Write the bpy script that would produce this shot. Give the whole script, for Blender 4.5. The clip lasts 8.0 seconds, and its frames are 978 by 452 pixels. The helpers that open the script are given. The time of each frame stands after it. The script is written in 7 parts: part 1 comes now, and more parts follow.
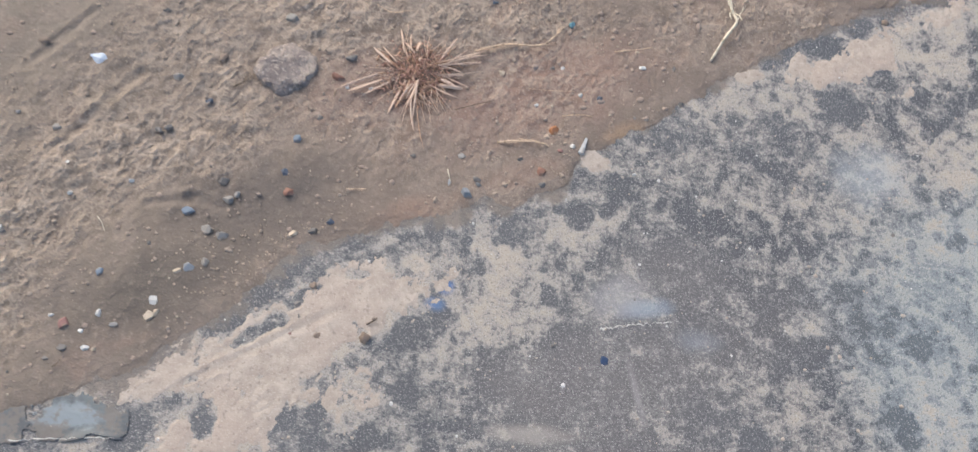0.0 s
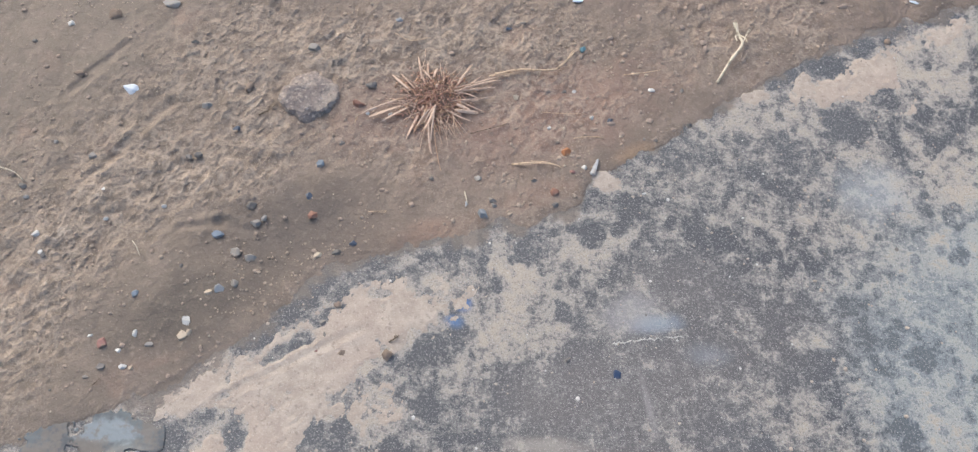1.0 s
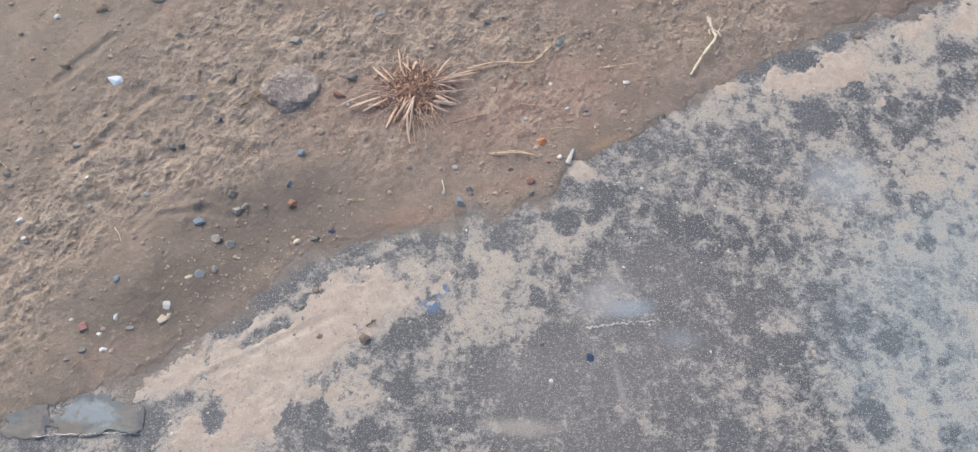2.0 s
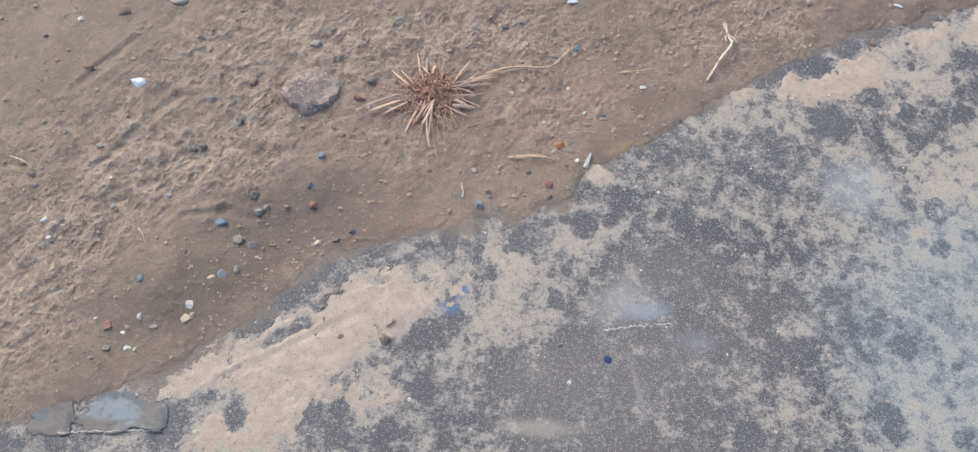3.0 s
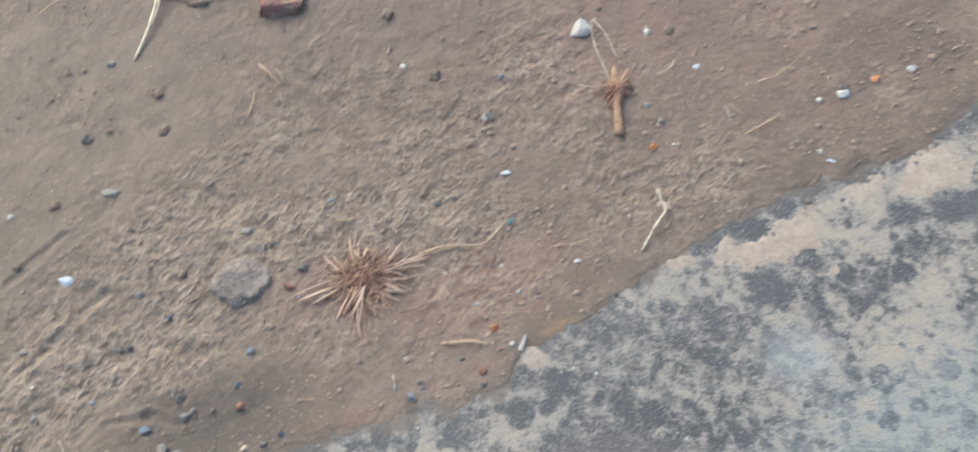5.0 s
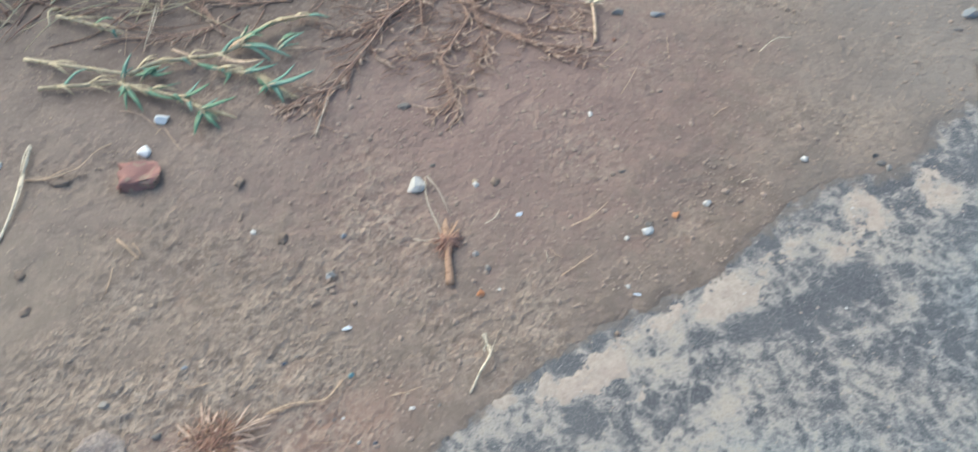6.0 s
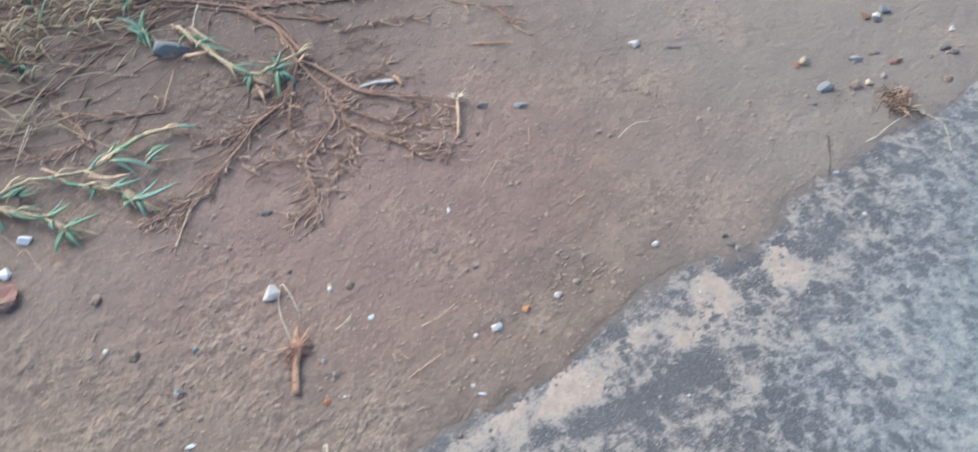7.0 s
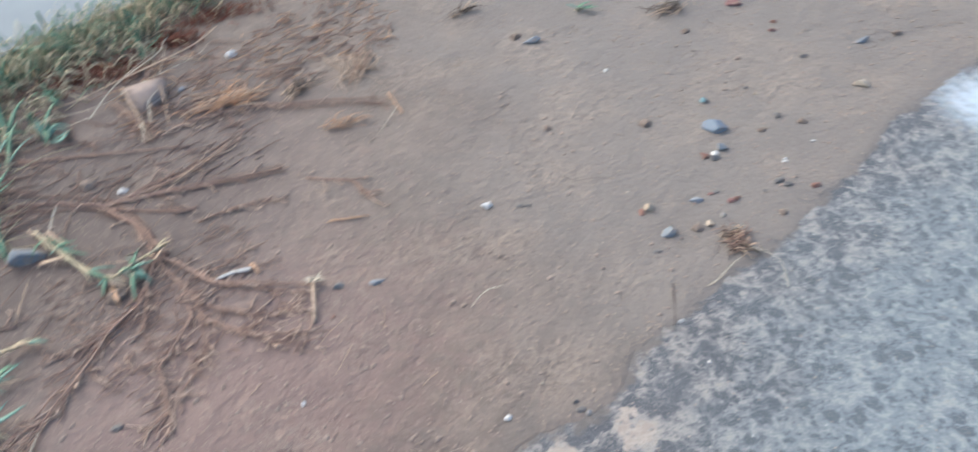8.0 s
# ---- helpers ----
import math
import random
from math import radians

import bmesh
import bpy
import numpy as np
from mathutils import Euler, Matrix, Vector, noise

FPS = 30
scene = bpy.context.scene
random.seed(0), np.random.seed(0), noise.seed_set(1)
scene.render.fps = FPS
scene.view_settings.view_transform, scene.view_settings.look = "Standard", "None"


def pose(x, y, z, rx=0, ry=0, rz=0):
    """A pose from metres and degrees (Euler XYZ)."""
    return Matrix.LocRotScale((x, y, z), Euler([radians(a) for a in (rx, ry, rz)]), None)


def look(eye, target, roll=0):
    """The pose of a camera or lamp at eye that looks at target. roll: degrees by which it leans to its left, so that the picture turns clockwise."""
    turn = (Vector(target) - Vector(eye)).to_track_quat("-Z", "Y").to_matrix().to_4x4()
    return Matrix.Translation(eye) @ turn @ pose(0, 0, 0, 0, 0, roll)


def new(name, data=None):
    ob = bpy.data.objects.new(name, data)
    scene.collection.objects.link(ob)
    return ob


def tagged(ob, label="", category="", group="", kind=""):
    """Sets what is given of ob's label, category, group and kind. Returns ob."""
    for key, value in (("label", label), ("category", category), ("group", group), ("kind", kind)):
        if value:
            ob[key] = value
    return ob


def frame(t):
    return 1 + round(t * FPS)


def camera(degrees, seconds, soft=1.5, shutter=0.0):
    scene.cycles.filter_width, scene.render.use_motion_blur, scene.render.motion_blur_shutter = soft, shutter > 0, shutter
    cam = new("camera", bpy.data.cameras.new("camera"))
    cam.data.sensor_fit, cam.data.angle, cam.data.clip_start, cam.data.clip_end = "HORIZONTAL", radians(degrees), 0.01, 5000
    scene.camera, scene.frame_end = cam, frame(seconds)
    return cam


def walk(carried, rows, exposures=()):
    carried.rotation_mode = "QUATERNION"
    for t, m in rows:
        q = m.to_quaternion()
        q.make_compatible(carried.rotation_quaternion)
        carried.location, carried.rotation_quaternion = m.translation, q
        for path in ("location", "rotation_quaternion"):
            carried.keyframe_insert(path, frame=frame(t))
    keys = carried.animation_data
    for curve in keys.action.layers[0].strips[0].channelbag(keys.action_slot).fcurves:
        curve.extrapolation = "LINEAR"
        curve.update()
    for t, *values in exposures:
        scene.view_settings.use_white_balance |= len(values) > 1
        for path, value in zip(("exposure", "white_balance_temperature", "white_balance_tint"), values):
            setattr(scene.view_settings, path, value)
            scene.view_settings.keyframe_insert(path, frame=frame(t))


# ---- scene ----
cam = camera(60.0, 8.0, soft=1.35, shutter=0.42)
PATH = [
    (0, (-0.023, 0.028, 0.475), (0.069, 0.846, -1.347), 5.2),
    (0.5, (-0.025, 0.03, 0.499), (0.035, 0.861, -1.319), 3.3),
    (1, (-0.023, 0.026, 0.498), (0.029, 0.862, -1.318), 1.9),
    (1.5, (-0.011, 0.011, 0.499), (0.07, 0.879, -1.301), 3.4),
    (2.8, (-0.014, 0.005, 0.505), (0.012, 0.853, -1.306), 0.5),
    (3, (-0.022, 0.004, 0.506), (0.035, 0.872, -1.294), 2.5),
    (3.5, (-0.021, -0.002, 0.496), (0.032, 0.87, -1.303), 2.3),
    (4, (-0.024, 0.004, 0.465), (0.048, 0.838, -1.351), 4.0),
    (4.5, (-0.012, 0.049, 0.497), (0.038, 0.944, -1.291), 1.9),
    (4.7, (-0.005, 0.063, 0.509), (0.058, 1.039, -1.235), 1.0),
    (5, (0.027, 0.068, 0.529), (0.092, 1.109, -1.178), -0.5),
    (5.2, (0.049, 0.065, 0.549), (0.146, 1.132, -1.14), -0.2),
    (6.3, (0.155, 0.07, 0.633), (0.411, 1.293, -0.929), 1.2),
    (6.5, (0.194, 0.068, 0.637), (0.457, 1.317, -0.903), 0.5),
    (6.7, (0.209, 0.072, 0.643), (0.498, 1.319, -0.894), 0.5),
    (7, (0.244, 0.068, 0.657), (0.513, 1.337, -0.865), -1.1),
    (7.5, (0.297, 0.072, 0.699), (0.655, 1.419, -0.736), -1.3),
    (7.8, (0.332, 0.087, 0.73), (0.698, 1.456, -0.681), -2.0),
    (8, (0.368, 0.09, 0.727), (0.79, 1.482, -0.646), -3.6),
]
walk(cam, [(t, look(eye, target, roll)) for t, eye, target, roll in PATH], [(0.0, 0.75, 6420, 6), (4.5, 0.75, 6420, 6), (5.0, 0.78, 6330, 0), (6.5, 0.87, 6000, -2), (7.0, 0.88, 6000, 4), (8.0, 0.91, 6000, 4)])

# ---- light ----
world = bpy.data.worlds.new("sky")
scene.world = world
world.use_nodes = True
wn = world.node_tree
sky = wn.nodes.new("ShaderNodeTexSky")
sky.sky_type = "NISHITA"
sky.sun_disc = False
sky.sun_elevation, sky.sun_rotation = radians(38), radians(-35)
sky.dust_density, sky.air_density = 4.0, 1.0
wn.links.new(sky.outputs[0], wn.nodes["Background"].inputs[0])
wn.nodes["Background"].inputs[1].default_value = 0.15
sun = new("sun", bpy.data.lights.new("sun", "SUN"))
sun.data.energy, sun.data.angle, sun.data.color = 0.5, radians(70), (1.0, 0.97, 0.93)
sun.matrix_world = look((0, 0, 3), (1.35, -1.9, 3 - 1.8))

# ---- materials ----


class Nodes:
    """A small wrapper to build a node material."""

    def __init__(self, name, rough=0.9, spec=0.3):
        self.mat = bpy.data.materials.new(name)
        self.mat.use_nodes = True
        self.tree = self.mat.node_tree
        self.bsdf = self.tree.nodes["Principled BSDF"]
        self.bsdf.inputs["Roughness"].default_value = rough
        self.bsdf.inputs["Specular IOR Level"].default_value = spec
        self.geo = self.tree.nodes.new("ShaderNodeNewGeometry")
        self.coord = self.tree.nodes.new("ShaderNodeTexCoord").outputs["Object"]

    def plug(self, socket, value):
        if isinstance(value, bpy.types.NodeSocket):
            self.tree.links.new(value, socket)
        else:
            socket.default_value = value

    def noise(self, scale, detail=4.0, rough=0.55, where=None, distort=0.0):
        n = self.tree.nodes.new("ShaderNodeTexNoise")
        self.plug(n.inputs["Vector"], where or self.coord)
        n.inputs["Scale"].default_value, n.inputs["Detail"].default_value = scale, detail
        n.inputs["Roughness"].default_value, n.inputs["Distortion"].default_value = rough, distort
        return n.outputs["Fac"]

    def warped(self, scale, amount):
        """The coordinates, pushed about by noise."""
        n = self.tree.nodes.new("ShaderNodeTexNoise")
        self.plug(n.inputs["Vector"], self.coord)
        n.inputs["Scale"].default_value, n.inputs["Detail"].default_value = scale, 4.0
        add = self.tree.nodes.new("ShaderNodeVectorMath")
        add.operation = "MULTIPLY_ADD"
        self.tree.links.new(n.outputs["Color"], add.inputs[0])
        add.inputs[1].default_value = (amount, amount, 0.0)
        self.tree.links.new(self.coord, add.inputs[2])
        return add.outputs[0]

    def voronoi(self, scale, feature="F1", where=None):
        n = self.tree.nodes.new("ShaderNodeTexVoronoi")
        n.feature = feature
        self.plug(n.inputs["Vector"], where or self.coord)
        n.inputs["Scale"].default_value = scale
        return n.outputs["Distance"]

    def step(self, value, low, high, to_low=0.0, to_high=1.0):
        n = self.tree.nodes.new("ShaderNodeMapRange")
        n.interpolation_type = "SMOOTHSTEP"
        self.plug(n.inputs["Value"], value)
        for key, v in (("From Min", low), ("From Max", high), ("To Min", to_low), ("To Max", to_high)):
            n.inputs[key].default_value = v
        return n.outputs[0]

    def math(self, op, a, b=0.0):
        n = self.tree.nodes.new("ShaderNodeMath")
        n.operation = op
        self.plug(n.inputs[0], a), self.plug(n.inputs[1], b)
        return n.outputs[0]

    def mix(self, fac, a, b):
        n = self.tree.nodes.new("ShaderNodeMix")
        n.data_type = "RGBA"
        self.plug(n.inputs["Factor"], fac)
        for socket, v in ((n.inputs[6], a), (n.inputs[7], b)):
            self.plug(socket, v if isinstance(v, bpy.types.NodeSocket) else (*v, 1.0))
        return n.outputs[2]

    def shift(self, x, y, sx, sy, turn=0.0):
        """Coordinates centred on a place, scaled so that the rim lies at length 1."""
        n = self.tree.nodes.new("ShaderNodeMapping")
        n.vector_type = "TEXTURE"
        self.plug(n.inputs["Vector"], self.coord)
        n.inputs["Location"].default_value = (x, y, 0)
        n.inputs["Rotation"].default_value = (0, 0, radians(turn))
        n.inputs["Scale"].default_value = (sx, sy, 1.0)
        length = self.tree.nodes.new("ShaderNodeVectorMath")
        length.operation = "LENGTH"
        self.tree.links.new(n.outputs[0], length.inputs[0])
        return length.outputs["Value"]

    def field(self, name):
        """A quantity that the surface carries, such as how dusty it is."""
        n = self.tree.nodes.new("ShaderNodeAttribute")
        n.attribute_name = name
        return n.outputs["Fac"]

    def stains(self, scale, wobble, amount, reach):
        """Round blots of uneven size, some cells left empty."""
        n = self.tree.nodes.new("ShaderNodeTexVoronoi")
        self.plug(n.inputs["Vector"], self.warped(wobble, amount))
        n.inputs["Scale"].default_value = scale
        pick = self.tree.nodes.new("ShaderNodeSeparateColor")
        self.tree.links.new(n.outputs["Color"], pick.inputs[0])
        size = self.step(pick.outputs[0], 0.30, 0.9, 0.0, reach)
        return self.step(self.math("SUBTRACT", size, n.outputs["Distance"]), -0.04, 0.08)

    def random(self):
        return self.tree.nodes.new("ShaderNodeObjectInfo").outputs["Random"]

    def bump(self, height, strength, distance):
        n = self.tree.nodes.new("ShaderNodeBump")
        n.inputs["Strength"].default_value, n.inputs["Distance"].default_value = strength, distance
        self.plug(n.inputs["Height"], height)
        self.tree.links.new(n.outputs[0], self.bsdf.inputs["Normal"])

    def colour(self, value):
        self.plug(self.bsdf.inputs["Base Color"], value)
        return self.mat


def soil_material():
    m = Nodes("damp_soil", 0.85, 0.25)
    along = m.tree.nodes.new("ShaderNodeSeparateXYZ")
    m.tree.links.new(m.coord, along.inputs[0])
    broad, mid, fine, grain = m.noise(6.0, 3), m.noise(38.0, 5, 0.6), m.noise(230.0, 5, 0.65), m.noise(900.0, 3, 0.6)
    # dried crust on the raised rims, broken up, and dust that lies beside it
    dry = m.field("dryness")
    cells = m.voronoi(105.0, "DISTANCE_TO_EDGE", m.warped(120.0, 0.008))
    cells2 = m.voronoi(230.0, "DISTANCE_TO_EDGE", m.warped(260.0, 0.0045))
    threads = m.math("MAXIMUM", m.step(cells, 0.16, 0.01), m.math("MULTIPLY", m.step(cells2, 0.18, 0.02), 0.7))
    threads = m.math("MULTIPLY", threads, m.math("MULTIPLY", dry, m.step(m.noise(60.0, 4, 0.6), 0.38, 0.52)))
    ridge = m.field("crust")
    crust = m.math("MULTIPLY", m.math("MULTIPLY", ridge, ridge), m.step(m.noise(190.0, 4, 0.65), 0.36, 0.54, 0.2, 1.4))
    crust = m.math("MINIMUM", m.math("MAXIMUM", crust, m.math("MULTIPLY", threads, 0.68)), 1.0)
    wet = m.math("ADD", m.shift(0.02, 0.98, 0.50, 0.42, 35), m.math("MULTIPLY", m.noise(14.0, 5, 0.6), 0.7))
    smooth = m.step(wet, 1.50, 0.95)
    c = m.mix(m.step(broad, 0.35, 0.65), (0.180, 0.139, 0.112), (0.216, 0.167, 0.135))
    c = m.mix(m.step(along.outputs[0], -0.05, -0.30, 0.0, 0.6), c, (0.208, 0.171, 0.136))
    c = m.mix(m.step(mid, 0.42, 0.64, 0.0, 0.45), c, (0.282, 0.222, 0.180))
    c = m.mix(m.step(m.noise(20.0, 3, 0.5, distort=0.5), 0.60, 0.72, 0.0, 0.45), c, (0.283, 0.193, 0.150))
    c = m.mix(m.step(m.noise(17.0, 4, 0.5), 0.56, 0.70, 0.0, 0.55), c, (0.170, 0.138, 0.115))
    # greyer soil further along, and a damp dark stretch about the roots
    c = m.mix(m.step(m.math("ADD", along.outputs[0], m.math("MULTIPLY", m.noise(5.0, 3), 0.5)), 0.60, 1.15, 0.0, 0.85), c, (0.262, 0.229, 0.200))
    c = m.mix(m.math("MULTIPLY", smooth, 0.55), c, (0.212, 0.158, 0.139))
    dark = m.math("ADD", m.shift(-0.02, 1.02, 0.46, 0.32, 28), m.math("MULTIPLY", m.noise(16.0, 5, 0.6), 0.7))
    c = m.mix(m.step(dark, 1.45, 0.75, 0.0, 0.85), c, (0.120, 0.089, 0.076))
    # smooth silt where water stood, and ochre mud washed on to the slab
    ragged = m.math("MULTIPLY", m.noise(45.0, 5, 0.6), 0.9)
    for x, y, sx, sy, turn, tone, much in (
        (-0.135, 0.258, 0.085, 0.048, 15, (0.126, 0.104, 0.091), 0.9), (-0.195, 0.205, 0.095, 0.042, 28, (0.118, 0.098, 0.083), 0.9),
        (0.092, 0.307, 0.024, 0.010, 25, (0.370, 0.250, 0.160), 0.8), (-0.045, 0.252, 0.040, 0.014, 12, (0.315, 0.205, 0.150), 0.7),
        (0.520, 0.535, 0.070, 0.030, 30, (0.200, 0.168, 0.142), 0.6), (0.640, 0.575, 0.090, 0.026, 35, (0.190, 0.160, 0.136), 0.5)):
        c = m.mix(m.step(m.math("ADD", m.shift(x, y, sx, sy, turn), ragged), 1.35, 0.60, 0.0, much), c, tone)
    for x, y, sx, sy, turn, tone, much in (
        (0.26, 0.67, 0.42, 0.30, 25, (0.248, 0.164, 0.142), 0.8), (0.035, 0.340, 0.14, 0.060, 20, (0.262, 0.166, 0.132), 0.75),
        (-0.070, 0.345, 0.09, 0.050, 15, (0.250, 0.166, 0.134), 0.7), (0.020, 0.275, 0.050, 0.016, 15, (0.290, 0.195, 0.150), 0.5)):
        c = m.mix(m.step(m.math("ADD", m.shift(x, y, sx, sy, turn), ragged), 1.35, 0.60, 0.0, much), c, tone)
    c = m.mix(m.math("MULTIPLY", dry, m.step(m.noise(120.0, 5, 0.65), 0.46, 0.62, 0.0, 0.55)), c, (0.345, 0.275, 0.218))
    c = m.mix(m.math("MULTIPLY", crust, m.step(m.noise(420.0, 4, 0.7), 0.40, 0.58, 0.45, 0.98)), c, (0.490, 0.398, 0.320))
    c = m.mix(m.step(fine, 0.54, 0.70, 0.0, 0.38), c, (0.370, 0.296, 0.240))
    c = m.mix(m.step(fine, 0.46, 0.32, 0.0, 0.42), c, (0.161, 0.126, 0.103))
    c = m.mix(m.math("MULTIPLY", m.step(dry, 0.0, 0.5, 0.35, 1.0), m.step(grain, 0.56, 0.68, 0.0, 0.50)), c, (0.440, 0.366, 0.302))
    c = m.mix(m.step(grain, 0.43, 0.30, 0.0, 0.40), c, (0.130, 0.102, 0.083))
    m.plug(m.bsdf.inputs["Roughness"], m.step(dry, 0.0, 0.6, 0.62, 0.92))
    height = m.math("ADD", m.math("ADD", m.math("MULTIPLY", grain, 0.35), fine), m.math("MULTIPLY", crust, 0.45))
    soft = m.math("MULTIPLY", m.math("ADD", m.noise(105.0, 6, 0.62), m.noise(45.0, 3, 0.5)), m.step(m.math("ADD", m.math("MULTIPLY", along.outputs[0], 0.5), along.outputs[1]), 0.40, 0.56, 0.0, 2.4))
    height = m.math("ADD", height, soft)
    m.bump(m.math("MULTIPLY", height, m.step(along.outputs[0], 0.10, 0.60, 1.0, 0.85)), 0.75, 0.0014)
    return m.colour(c)


def concrete_material():
    m = Nodes("weathered_concrete", 0.6, 0.4)
    patch, blotch, mottle = m.noise(7.0, 4, 0.6), m.noise(38.0, 4, 0.55, distort=0.6), m.noise(120.0, 5, 0.65, distort=0.4)
    speck, grit = m.noise(420.0, 4, 0.7), m.noise(1150.0, 2)
    dust_at, silt, worn = m.field("dust"), m.field("silt"), m.field("worn")
    # a paler, bluish stretch away from the mud
    pale = m.step(m.math("ADD", m.shift(1.16, 0.36, 0.80, 0.42, 27), m.math("MULTIPLY", m.noise(9.0, 4, 0.6), 0.5)), 1.35, 0.75)
    near = m.step(m.math("ADD", m.shift(0.34, 0.17, 0.17, 0.13, 20), m.math("MULTIPLY", m.noise(12.0, 4, 0.6), 0.5)), 1.35, 0.75, 0.0, 0.75)
    pale = m.math("MAXIMUM", pale, near)
    # round dark stains, large and small, through which the bare slab shows
    spots = m.math("MAXIMUM", m.stains(46.0, 90.0, 0.010, 0.46), m.math("MULTIPLY", m.stains(105.0, 160.0, 0.006, 0.42), 0.8))
    level = m.math("ADD", m.math("MULTIPLY", blotch, 1.5), m.math("MULTIPLY", mottle, 1.6))
    level = m.math("ADD", level, m.math("ADD", m.math("MULTIPLY", speck, 1.0), m.math("MULTIPLY", patch, 0.4)))
    level = m.math("ADD", m.math("SUBTRACT", level, 2.24), dust_at)
    level = m.math("MULTIPLY", level, m.step(pale, 0.0, 1.0, 1.0, 0.68))
    level = m.math("SUBTRACT", level, m.math("MULTIPLY", spots, m.math("MULTIPLY", m.step(worn, 0.0, 1.0, 0.36, 0.05), m.step(pale, 0.0, 1.0, 1.0, 0.6))))
    bare = m.mix(m.step(patch, 0.35, 0.65), (0.078, 0.080, 0.089), (0.106, 0.107, 0.115))
    bare = m.mix(m.math("MULTIPLY", pale, 0.75), bare, (0.140, 0.163, 0.178))
    bare = m.mix(m.math("MULTIPLY", worn, 0.8), bare, (0.165, 0.149, 0.145))
    c = m.mix(m.step(level, -0.20, -0.03), bare, m.mix(pale, (0.205, 0.194, 0.188), (0.238, 0.272, 0.288)))
    c = m.mix(m.math("MULTIPLY", m.step(level, 0.02, 0.16, 0.0, 0.92), m.step(pale, 0.0, 1.0, 1.0, 0.72)), c, m.mix(pale, (0.385, 0.345, 0.308), (0.425, 0.430, 0.408)))
    c = m.mix(m.step(level, 0.24, 0.40, 0.0, 0.85), c, (0.450, 0.385, 0.318))
    calm = m.step(pale, 0.0, 1.0, 1.0, 0.5)
    c = m.mix(m.math("MULTIPLY", calm, m.step(speck, 0.53, 0.66, 0.0, 0.44)), c, (0.360, 0.338, 0.316))
    c = m.mix(m.math("MULTIPLY", calm, m.step(speck, 0.45, 0.32, 0.0, 0.50)), c, (0.085, 0.083, 0.087))
    c = m.mix(m.step(grit, 0.58, 0.68, 0.0, 0.68), c, (0.54, 0.52, 0.49))
    c = m.mix(m.step(grit, 0.42, 0.32, 0.0, 0.60), c, (0.060, 0.060, 0.064))
    # a film of mud left along the soil
    film = m.math("SUBTRACT", m.math("ADD", silt, m.math("MULTIPLY", m.noise(55.0, 6, 0.68), 3.0)), 1.95)
    c = m.mix(m.step(film, 0.0, 0.6, 0.0, 0.75), c, m.mix(mottle, (0.150, 0.124, 0.105), (0.225, 0.182, 0.150)))
    # whitish smears, sky reflection painted in; flecks of blue paint, faint arcs of dust
    ragged = m.math("MULTIPLY", m.noise(60.0, 5, 0.65), 0.9)
    for x, y, sx, sy, turn, tone, much in (
        (0.246, 0.273, 0.046, 0.038, 0, (0.44, 0.47, 0.49), 0.42), (0.092, 0.186, 0.026, 0.011, 5, (0.30, 0.36, 0.43), 0.6),
        (0.121, 0.165, 0.024, 0.013, 0, (0.26, 0.28, 0.31), 0.4), (0.077, 0.194, 0.034, 0.024, 30, (0.40, 0.38, 0.38), 0.5),
        (-0.025, 0.202, 0.0095, 0.0080, 40, (0.055, 0.140, 0.34), 0.9), (-0.032, 0.191, 0.0105, 0.0075, -10, (0.10, 0.18, 0.34), 0.8),
        (0.082, 0.135, 0.0040, 0.034, 8, (0.34, 0.32, 0.31), 0.5), (0.019, 0.114, 0.046, 0.009, -4, (0.40, 0.355, 0.31), 0.6),
        # bright far-right patch: the sky's sheen on the slab, put into the colour
        (1.335, 0.795, 0.120, 0.130, 0, (0.66, 0.74, 0.80), 0.85)):
        rim = m.math("ADD", m.shift(x, y, sx, sy, turn), ragged)
        c = m.mix(m.step(rim, 1.30, 0.55, 0.0, much), c, tone)
    m.plug(m.bsdf.inputs["Roughness"], m.step(level, -0.25, 0.15, 0.5, 0.85))
    m.bump(m.math("ADD", m.math("MULTIPLY", grit, 0.6), m.math("ADD", speck, m.math("MULTIPLY", m.step(level, -0.1, 0.3), 0.6))), 0.5, 0.0011)
    return m.colour(c)


def sand_material():
    m = Nodes("dry_sand", 0.95, 0.15)
    c = m.mix(m.step(m.noise(90.0, 6, 0.7), 0.40, 0.62), (0.405, 0.336, 0.282), (0.495, 0.422, 0.358))
    c = m.mix(m.step(m.noise(16.0, 3, 0.5), 0.45, 0.65, 0.0, 0.6), c, (0.445, 0.358, 0.300))
    c = m.mix(m.step(m.noise(1000.0, 2), 0.56, 0.70, 0.0, 0.5), c, (0.62, 0.54, 0.46))
    c = m.mix(m.step(m.noise(300.0, 4, 0.7), 0.44, 0.33, 0.0, 0.6), c, (0.235, 0.196, 0.168))
    m.bump(m.math("ADD", m.noise(1100.0, 2), m.math("MULTIPLY", m.noise(200.0, 4, 0.7), 1.3)), 0.4, 0.0011)
    return m.colour(c)


def far_material():
    m = Nodes("pale_paving", 0.75, 0.2)
    c = m.mix(m.noise(12.0, 4), (0.25, 0.28, 0.29), (0.33, 0.36, 0.37))
    return m.colour(c)


